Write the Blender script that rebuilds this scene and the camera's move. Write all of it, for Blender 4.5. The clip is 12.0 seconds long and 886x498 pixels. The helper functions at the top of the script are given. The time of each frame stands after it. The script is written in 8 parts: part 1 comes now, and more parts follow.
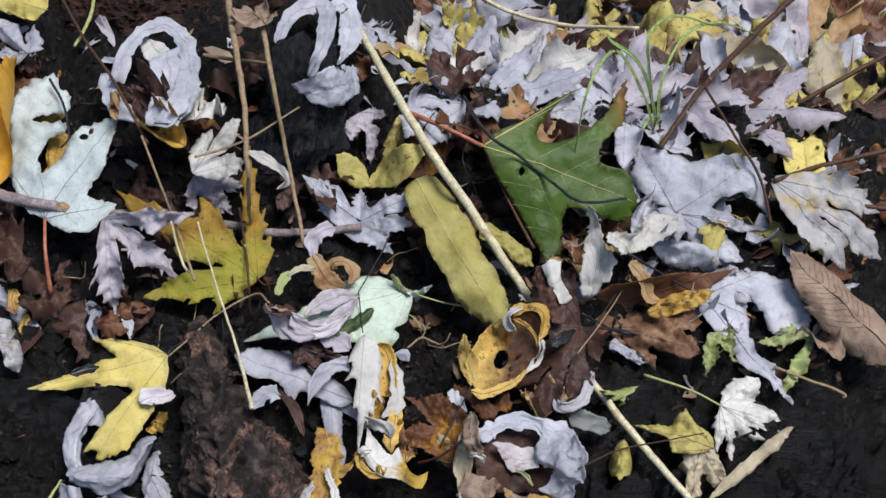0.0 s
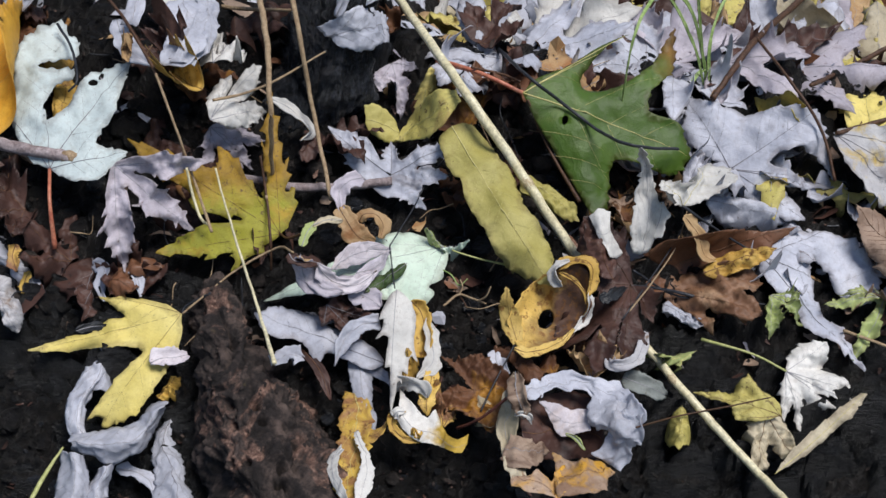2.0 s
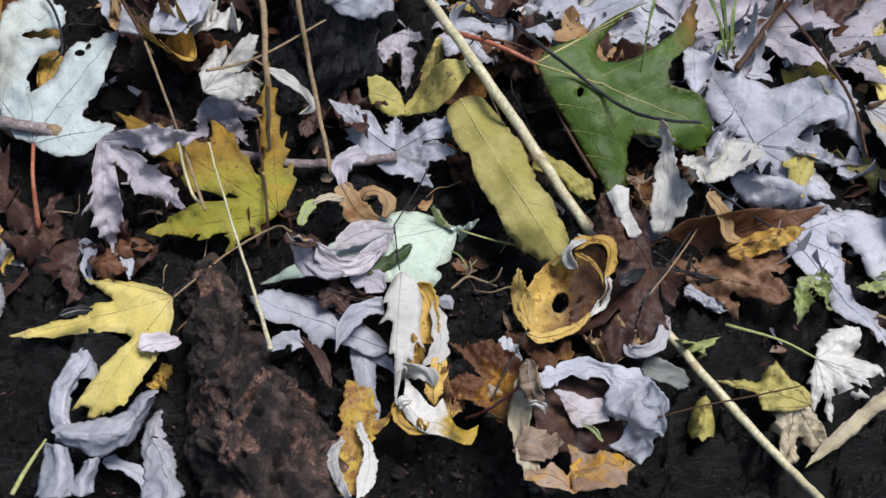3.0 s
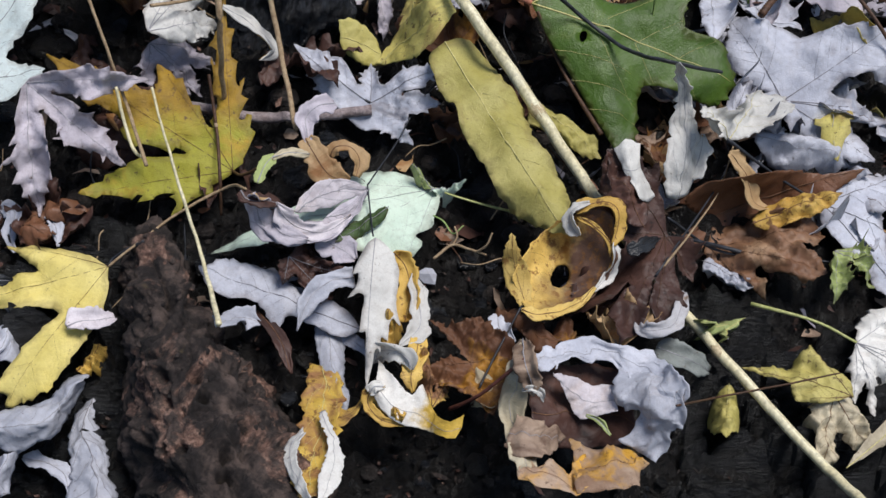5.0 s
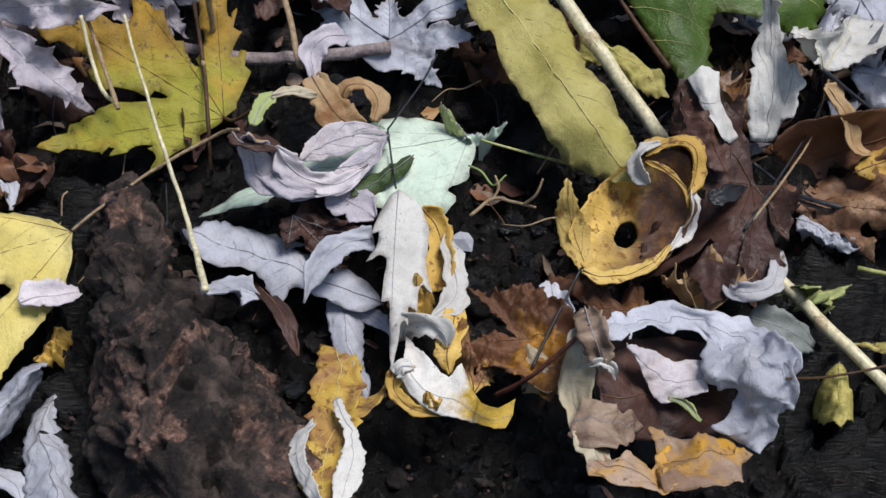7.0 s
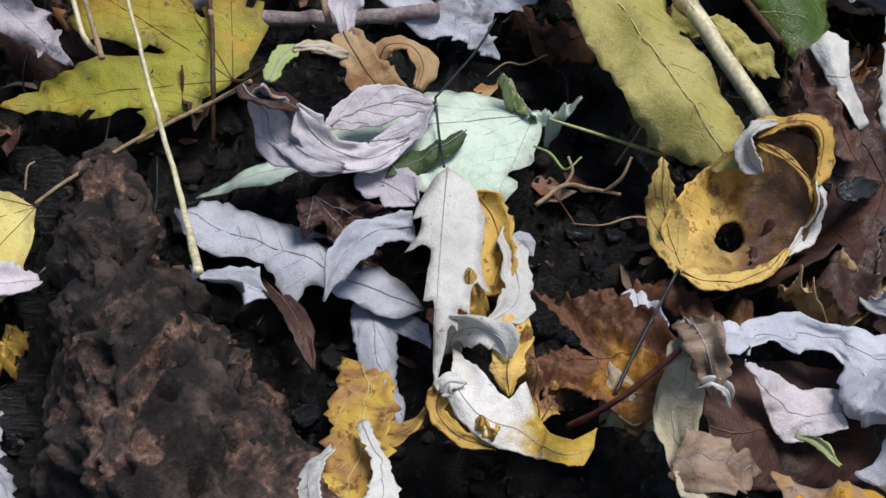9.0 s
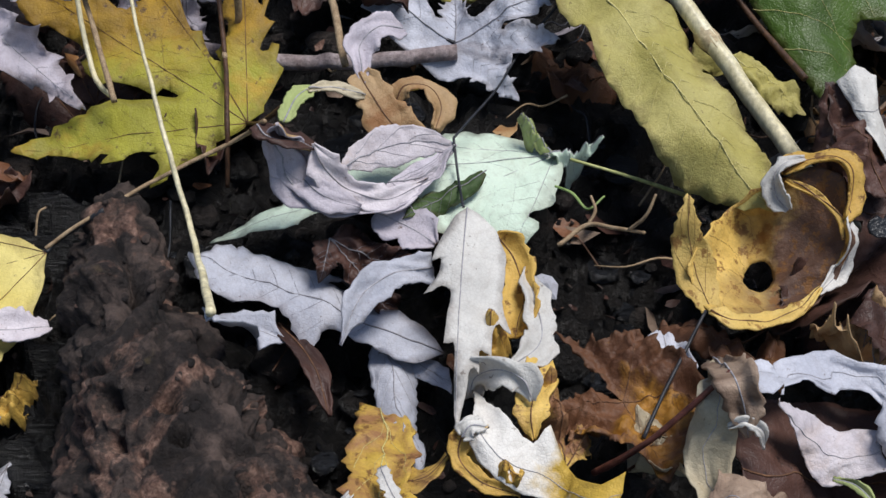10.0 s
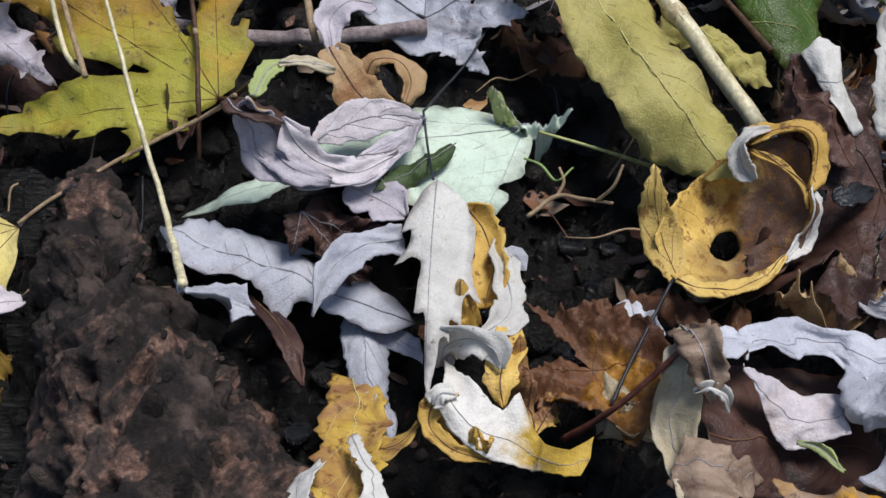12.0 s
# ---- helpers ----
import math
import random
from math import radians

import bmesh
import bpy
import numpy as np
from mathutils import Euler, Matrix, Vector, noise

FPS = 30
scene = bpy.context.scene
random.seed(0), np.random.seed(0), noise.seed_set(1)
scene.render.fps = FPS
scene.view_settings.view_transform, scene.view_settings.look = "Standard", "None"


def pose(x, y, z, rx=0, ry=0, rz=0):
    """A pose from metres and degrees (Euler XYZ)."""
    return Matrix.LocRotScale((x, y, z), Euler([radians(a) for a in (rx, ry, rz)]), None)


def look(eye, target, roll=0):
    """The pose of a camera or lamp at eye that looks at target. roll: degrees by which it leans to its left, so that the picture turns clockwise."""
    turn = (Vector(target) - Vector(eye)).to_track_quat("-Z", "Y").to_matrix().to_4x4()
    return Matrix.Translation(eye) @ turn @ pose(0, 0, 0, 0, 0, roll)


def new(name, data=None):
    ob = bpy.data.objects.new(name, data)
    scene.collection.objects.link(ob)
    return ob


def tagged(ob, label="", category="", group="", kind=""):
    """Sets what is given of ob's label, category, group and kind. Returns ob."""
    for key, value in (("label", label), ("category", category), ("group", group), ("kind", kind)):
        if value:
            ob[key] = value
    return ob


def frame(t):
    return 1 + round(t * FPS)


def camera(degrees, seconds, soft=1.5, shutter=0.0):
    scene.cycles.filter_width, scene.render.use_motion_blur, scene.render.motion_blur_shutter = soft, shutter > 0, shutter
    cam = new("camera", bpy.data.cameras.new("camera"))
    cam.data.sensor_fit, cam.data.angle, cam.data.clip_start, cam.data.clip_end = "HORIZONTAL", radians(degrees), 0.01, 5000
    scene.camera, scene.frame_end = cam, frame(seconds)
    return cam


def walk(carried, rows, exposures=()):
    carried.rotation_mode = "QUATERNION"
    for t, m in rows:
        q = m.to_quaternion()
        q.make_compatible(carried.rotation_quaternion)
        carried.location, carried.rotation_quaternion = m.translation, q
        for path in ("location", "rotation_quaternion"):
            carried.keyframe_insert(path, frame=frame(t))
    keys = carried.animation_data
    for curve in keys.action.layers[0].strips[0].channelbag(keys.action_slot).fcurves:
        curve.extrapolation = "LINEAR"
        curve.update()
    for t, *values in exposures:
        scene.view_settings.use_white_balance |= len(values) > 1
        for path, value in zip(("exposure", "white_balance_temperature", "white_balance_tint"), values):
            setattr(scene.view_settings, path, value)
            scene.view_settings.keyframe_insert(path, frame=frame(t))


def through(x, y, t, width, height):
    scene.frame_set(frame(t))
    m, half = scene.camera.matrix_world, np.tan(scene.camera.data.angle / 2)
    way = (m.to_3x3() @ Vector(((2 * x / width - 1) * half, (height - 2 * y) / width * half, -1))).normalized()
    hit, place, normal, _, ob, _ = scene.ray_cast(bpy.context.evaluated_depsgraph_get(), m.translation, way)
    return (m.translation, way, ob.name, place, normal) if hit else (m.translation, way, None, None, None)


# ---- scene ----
from mathutils import geometry

cam = camera(36.0, 12.0)
PATH = [
    (0, (0.0451, -0.5043, 0.7280), (0.0483, -0.1832, 0.3447), 0.26),
    (0.5, (0.0395, -0.5197, 0.7009), (0.0418, -0.1887, 0.3262), 0.12),
    (1, (0.0346, -0.5193, 0.6652), (0.0340, -0.1861, 0.2924), -0.58),
    (1.5, (0.0250, -0.5222, 0.6388), (0.0290, -0.1788, 0.2754), 0.04),
    (2, (0.0263, -0.5210, 0.6188), (0.0274, -0.1744, 0.2584), -0.23),
    (2.5, (0.0244, -0.5185, 0.5922), (0.0233, -0.1688, 0.2348), -0.44),
    (3, (0.0265, -0.4951, 0.5782), (0.0246, -0.1493, 0.2170), -0.64),
    (4.8, (0.0376, -0.4556, 0.4905), (0.0297, -0.1023, 0.1368), -0.99),
    (5, (0.0306, -0.4437, 0.4839), (0.0321, -0.0916, 0.1289), -0.00),
    (5.5, (0.0326, -0.4227, 0.4586), (0.0326, -0.0692, 0.1050), 0.00),
    (6, (0.0297, -0.4114, 0.4275), (0.0325, -0.0511, 0.0809), -0.10),
    (6.5, (0.0250, -0.4064, 0.3997), (0.0261, -0.0406, 0.0587), -0.48),
    (7, (0.0208, -0.3909, 0.3709), (0.0176, -0.0218, 0.0337), -1.64),
    (7.2, (0.0222, -0.3946, 0.3510), (0.0144, -0.0180, 0.0222), -2.12),
    (8.8, (0.0016, -0.3334, 0.2834), (-0.0005, 0.0554, -0.0309), 0.84),
    (9, (0.0047, -0.3342, 0.2752), (-0.0006, 0.0596, -0.0328), 0.17),
    (9.5, (0.0065, -0.3243, 0.2636), (-0.0073, 0.0801, -0.0301), -1.16),
    (10, (0.0045, -0.3302, 0.2621), (-0.0081, 0.0787, -0.0254), -0.98),
    (10.5, (0.0050, -0.3325, 0.2654), (-0.0029, 0.0752, -0.0240), -0.71),
    (11, (0.0056, -0.3318, 0.2656), (-0.0003, 0.0714, -0.0300), -0.71),
    (11.5, (0.0062, -0.3329, 0.2649), (-0.0013, 0.0698, -0.0314), -1.09),
    (12, (0.0073, -0.3354, 0.2618), (0.0021, 0.0700, -0.0309), -0.84),
]
walk(cam, [(t, look(eye, target, roll)) for t, eye, target, roll in PATH])

# ---- light ----
world = bpy.data.worlds.new("world")
scene.world = world
world.use_nodes = True
wn = world.node_tree
sky = wn.nodes.new("ShaderNodeTexSky")
sky.sky_type = "NISHITA"
sky.sun_disc = False
sky.sun_elevation, sky.sun_rotation = radians(70), radians(100)
wn.nodes["Background"].inputs["Strength"].default_value = 0.10
wn.links.new(sky.outputs[0], wn.nodes["Background"].inputs["Color"])
sun = new("sun", bpy.data.lights.new("sun", "SUN"))
sun.data.energy, sun.data.angle, sun.data.color = 3.75, radians(24), (1.0, 0.975, 0.962)
sun.matrix_world = look((0.6, -0.12, 1.8), (0.0, 0.0, 0.0))


# ---- materials ----
def mat_new(name):
    m = bpy.data.materials.new(name)
    m.use_nodes = True
    return m, m.node_tree, m.node_tree.nodes["Principled BSDF"]


def noise_node(nt, coord, scale, detail=4.0, rough=0.55, distort=0.0):
    n = nt.nodes.new("ShaderNodeTexNoise")
    n.inputs["Scale"].default_value = scale
    n.inputs["Detail"].default_value = detail
    n.inputs["Roughness"].default_value = rough
    n.inputs["Distortion"].default_value = distort
    nt.links.new(coord, n.inputs["Vector"])
    return n.outputs["Fac"]


def ramp(nt, fac, *stops):
    r = nt.nodes.new("ShaderNodeValToRGB")
    el = r.color_ramp.elements
    while len(el) < len(stops):
        el.new(0.5)
    for e, (p, c) in zip(el, stops):
        e.position, e.color = p, (*c, 1)
    nt.links.new(fac, r.inputs[0])
    return r.outputs[0]


def mix_col(nt, fac, a, b, mode="MIX"):
    n = nt.nodes.new("ShaderNodeMix")
    n.data_type, n.blend_type = "RGBA", mode
    for sock, v in ((n.inputs["Factor"], fac), (n.inputs["A"], a), (n.inputs["B"], b)):
        if isinstance(v, (int, float)):
            sock.default_value = v
        elif isinstance(v, tuple):
            sock.default_value = (*v, 1)
        else:
            nt.links.new(v, sock)
    return n.outputs["Result"]


def coords(nt):
    """Object coordinates, shifted by each object's own random number."""
    tc, oi = nt.nodes.new("ShaderNodeTexCoord"), nt.nodes.new("ShaderNodeObjectInfo")
    mul = nt.nodes.new("ShaderNodeVectorMath")
    mul.operation = "SCALE"
    mul.inputs[0].default_value = (3.1, 1.7, 2.3)
    nt.links.new(oi.outputs["Random"], mul.inputs["Scale"])
    add = nt.nodes.new("ShaderNodeVectorMath")
    nt.links.new(tc.outputs["Object"], add.inputs[0])
    nt.links.new(mul.outputs[0], add.inputs[1])
    return add.outputs[0], oi.outputs["Random"]


def bump(nt, bsdf, height, strength, dist):
    b = nt.nodes.new("ShaderNodeBump")
    b.inputs["Strength"].default_value, b.inputs["Distance"].default_value = strength, dist
    nt.links.new(height, b.inputs["Height"])
    nt.links.new(b.outputs[0], bsdf.inputs["Normal"])


def leaf_mat(name, low, high, stain=(0.10, 0.055, 0.03), stain_at=0.66, patch=None, patch_at=0.55, rough=0.6, through=0.12, net=0.16, grad=None, margin=0.5):
    """A dead leaf's blade: two tones in soft clouds, a net of fine veins, brown stains with hard edges, and larger patches of a second colour."""
    m, nt, bsdf = mat_new(name)
    co, rnd = coords(nt)
    cloud = noise_node(nt, co, 38, 5, 0.6)
    col = ramp(nt, cloud, (0.30, low), (0.70, high))
    worn = noise_node(nt, co, 75, 7, 0.7, 0.4)
    col = mix_col(nt, ramp(nt, worn, (0.56, (0, 0, 0)), (0.78, (0.5, 0.5, 0.5))), col, mix_col(nt, 1.0, col, (0.60, 0.50, 0.42), "MULTIPLY"))
    if patch:
        big = noise_node(nt, co, 30, 6, 0.65, 0.6)
        f = ramp(nt, big, (patch_at - 0.05, (0, 0, 0)), (patch_at + 0.07, (1, 1, 1)))
        col = mix_col(nt, f, col, patch)
    if grad:
        (gx, gy), at, soft_by, tone = grad
        tc = nt.nodes.new("ShaderNodeTexCoord")
        dot = nt.nodes.new("ShaderNodeVectorMath")
        dot.operation = "DOT_PRODUCT"
        nt.links.new(tc.outputs["Object"], dot.inputs[0])
        dot.inputs[1].default_value = (gx, gy, 0)
        wob = nt.nodes.new("ShaderNodeMath")
        wob.operation = "MULTIPLY_ADD"
        nt.links.new(noise_node(nt, co, 90, 5, 0.65), wob.inputs[0])
        wob.inputs[1].default_value = 0.03
        nt.links.new(dot.outputs["Value"], wob.inputs[2])
        mr0 = nt.nodes.new("ShaderNodeMapRange")
        mr0.inputs["From Min"].default_value, mr0.inputs["From Max"].default_value = at + 0.015 - soft_by, at + 0.015 + soft_by
        nt.links.new(wob.outputs[0], mr0.inputs["Value"])
        col = mix_col(nt, mr0.outputs[0], col, mix_col(nt, noise_node(nt, co, 160, 5), tone, tuple(c * 0.3 for c in tone)))
    rim_at = nt.nodes.new("ShaderNodeAttribute")
    rim_at.attribute_name = "rim"
    rs = nt.nodes.new("ShaderNodeMath")
    rs.operation = "MULTIPLY_ADD"
    nt.links.new(rim_at.outputs["Fac"], rs.inputs[0])
    rs.inputs[1].default_value = 0.55
    nt.links.new(noise_node(nt, co, 55, 5, 0.65), rs.inputs[2])
    col = mix_col(nt, ramp(nt, rs.outputs[0], (0.86, (0, 0, 0)), (1.0, (margin, margin, margin))), col, mix_col(nt, 0.6, col, stain))
    spots = noise_node(nt, co, 190, 6, 0.7)
    f = ramp(nt, spots, (stain_at, (0, 0, 0)), (stain_at + 0.06, (0.85, 0.85, 0.85)))
    col = mix_col(nt, f, col, stain)
    specks = noise_node(nt, co, 620, 2, 0.5)
    col = mix_col(nt, ramp(nt, specks, (0.70, (0, 0, 0)), (0.76, (0.75, 0.75, 0.75))), col, mix_col(nt, 0.75, col, stain))
    mottle = noise_node(nt, co, 260, 6, 0.75)
    col = mix_col(nt, 1.0, col, ramp(nt, mottle, (0.30, (0.84, 0.82, 0.81)), (0.52, (1, 1, 1))), "MULTIPLY")
    vor = nt.nodes.new("ShaderNodeTexVoronoi")
    vor.feature = "DISTANCE_TO_EDGE"
    vor.inputs["Scale"].default_value = 900
    nt.links.new(co, vor.inputs["Vector"])
    lines = ramp(nt, vor.outputs["Distance"], (0.0, (1, 1, 1)), (0.16, (0, 0, 0)))
    dark = mix_col(nt, 1.0, col, (0.55, 0.52, 0.5), "MULTIPLY")
    f = nt.nodes.new("ShaderNodeMath")
    f.operation = "MULTIPLY"
    nt.links.new(lines, f.inputs[0])
    f.inputs[1].default_value = net
    col = mix_col(nt, f.outputs[0], col, dark)
    shade = nt.nodes.new("ShaderNodeHueSaturation")
    mr = nt.nodes.new("ShaderNodeMapRange")
    mr.inputs["To Min"].default_value, mr.inputs["To Max"].default_value = 0.86, 1.12
    nt.links.new(rnd, mr.inputs["Value"])
    nt.links.new(mr.outputs[0], shade.inputs["Value"])
    nt.links.new(col, shade.inputs["Color"])
    col = shade.outputs[0]
    nt.links.new(col, bsdf.inputs["Base Color"])
    bsdf.inputs["Roughness"].default_value = rough
    bsdf.inputs["Specular IOR Level"].default_value = 0.35
    fine = noise_node(nt, co, 700, 3)
    hsum = nt.nodes.new("ShaderNodeMath")
    hsum.operation = "MULTIPLY_ADD"
    nt.links.new(lines, hsum.inputs[0])
    hsum.inputs[1].default_value = -0.3
    nt.links.new(fine, hsum.inputs[2])
    wrinkle = noise_node(nt, co, 62, 4, 0.5, 0.7)
    ridge = nt.nodes.new("ShaderNodeMath")
    ridge.operation = "PINGPONG"
    ridge.inputs[1].default_value = 0.09
    nt.links.new(wrinkle, ridge.inputs[0])
    wrinkle = ridge.outputs[0]
    hs2 = nt.nodes.new("ShaderNodeMath")
    hs2.operation = "MULTIPLY_ADD"
    nt.links.new(wrinkle, hs2.inputs[0])
    hs2.inputs[1].default_value = 8.0
    nt.links.new(hsum.outputs[0], hs2.inputs[2])
    bump(nt, bsdf, hs2.outputs[0], 0.36, 0.0006)
    tr = nt.nodes.new("ShaderNodeBsdfTranslucent")
    nt.links.new(col, tr.inputs["Color"])
    mx = nt.nodes.new("ShaderNodeMixShader")
    mx.inputs[0].default_value = through
    nt.links.new(bsdf.outputs[0], mx.inputs[1])
    nt.links.new(tr.outputs[0], mx.inputs[2])
    nt.links.new(mx.outputs[0], nt.nodes["Material Output"].inputs["Surface"])
    return m


def plain_mat(name, low, high, scale=120, rough=0.7, bump_at=0.5, dist=0.001, stretch=(1, 1, 1), spec=0.3, detail=8.0):
    """Stalks, soil and wood: two or more tones by noise, with relief."""
    m, nt, bsdf = mat_new(name)
    co, rnd = coords(nt)
    mp = nt.nodes.new("ShaderNodeMapping")
    mp.inputs["Scale"].default_value = stretch
    nt.links.new(co, mp.inputs["Vector"])
    n = noise_node(nt, mp.outputs[0], scale, detail, 0.65)
    n2 = noise_node(nt, mp.outputs[0], scale * 4.3, 6, 0.7)
    col = ramp(nt, n, (0.36, low), (0.66, high))
    col = mix_col(nt, 0.5, col, mix_col(nt, 1.0, col, ramp(nt, n2, (0.34, (0.2, 0.2, 0.2)), (0.68, (1.5, 1.5, 1.5))), "MULTIPLY"))
    nt.links.new(col, bsdf.inputs["Base Color"])
    bsdf.inputs["Roughness"].default_value = rough
    bsdf.inputs["Specular IOR Level"].default_value = spec
    add = nt.nodes.new("ShaderNodeMath")
    nt.links.new(n, add.inputs[0])
    nt.links.new(n2, add.inputs[1])
    bump(nt, bsdf, add.outputs[0], bump_at, dist)
    return m


def wood_mat(name):
    """Rotten wood: dark gray-brown with a gray skin, broken open to pinkish crumbly patches; their brightest tones
    paint in lit facets.
    """
    m, nt, bsdf = mat_new(name)
    co, rnd = coords(nt)
    dark = ramp(nt, noise_node(nt, co, 70, 9, 0.74), (0.34, (0.004, 0.003, 0.003)), (0.49, (0.024, 0.018, 0.016)), (0.66, (0.115, 0.082, 0.068)))
    open_at = ramp(nt, noise_node(nt, co, 30, 7, 0.66, 0.5), (0.565, (0, 0, 0)), (0.635, (1, 1, 1)))
    # pinkish flesh, with highlights of lit facets put into its brightest tone
    pink = ramp(nt, noise_node(nt, co, 240, 8, 0.74), (0.34, (0.030, 0.016, 0.013)), (0.50, (0.17, 0.095, 0.070)), (0.66, (0.44, 0.28, 0.21)))
    col = mix_col(nt, open_at, dark, pink)
    moss = ramp(nt, noise_node(nt, co, 48, 6, 0.7, 0.3), (0.66, (0, 0, 0)), (0.74, (0.6, 0.6, 0.6)))
    col = mix_col(nt, moss, col, (0.10, 0.075, 0.035))
    nt.links.new(col, bsdf.inputs["Base Color"])
    bsdf.inputs["Roughness"].default_value = 0.72
    bsdf.inputs["Specular IOR Level"].default_value = 0.3
    add = nt.nodes.new("ShaderNodeMath")
    nt.links.new(noise_node(nt, co, 160, 8, 0.7), add.inputs[0])
    nt.links.new(noise_node(nt, co, 700, 6, 0.7), add.inputs[1])
    bump(nt, bsdf, add.outputs[0], 0.9, 0.0018)
    return m


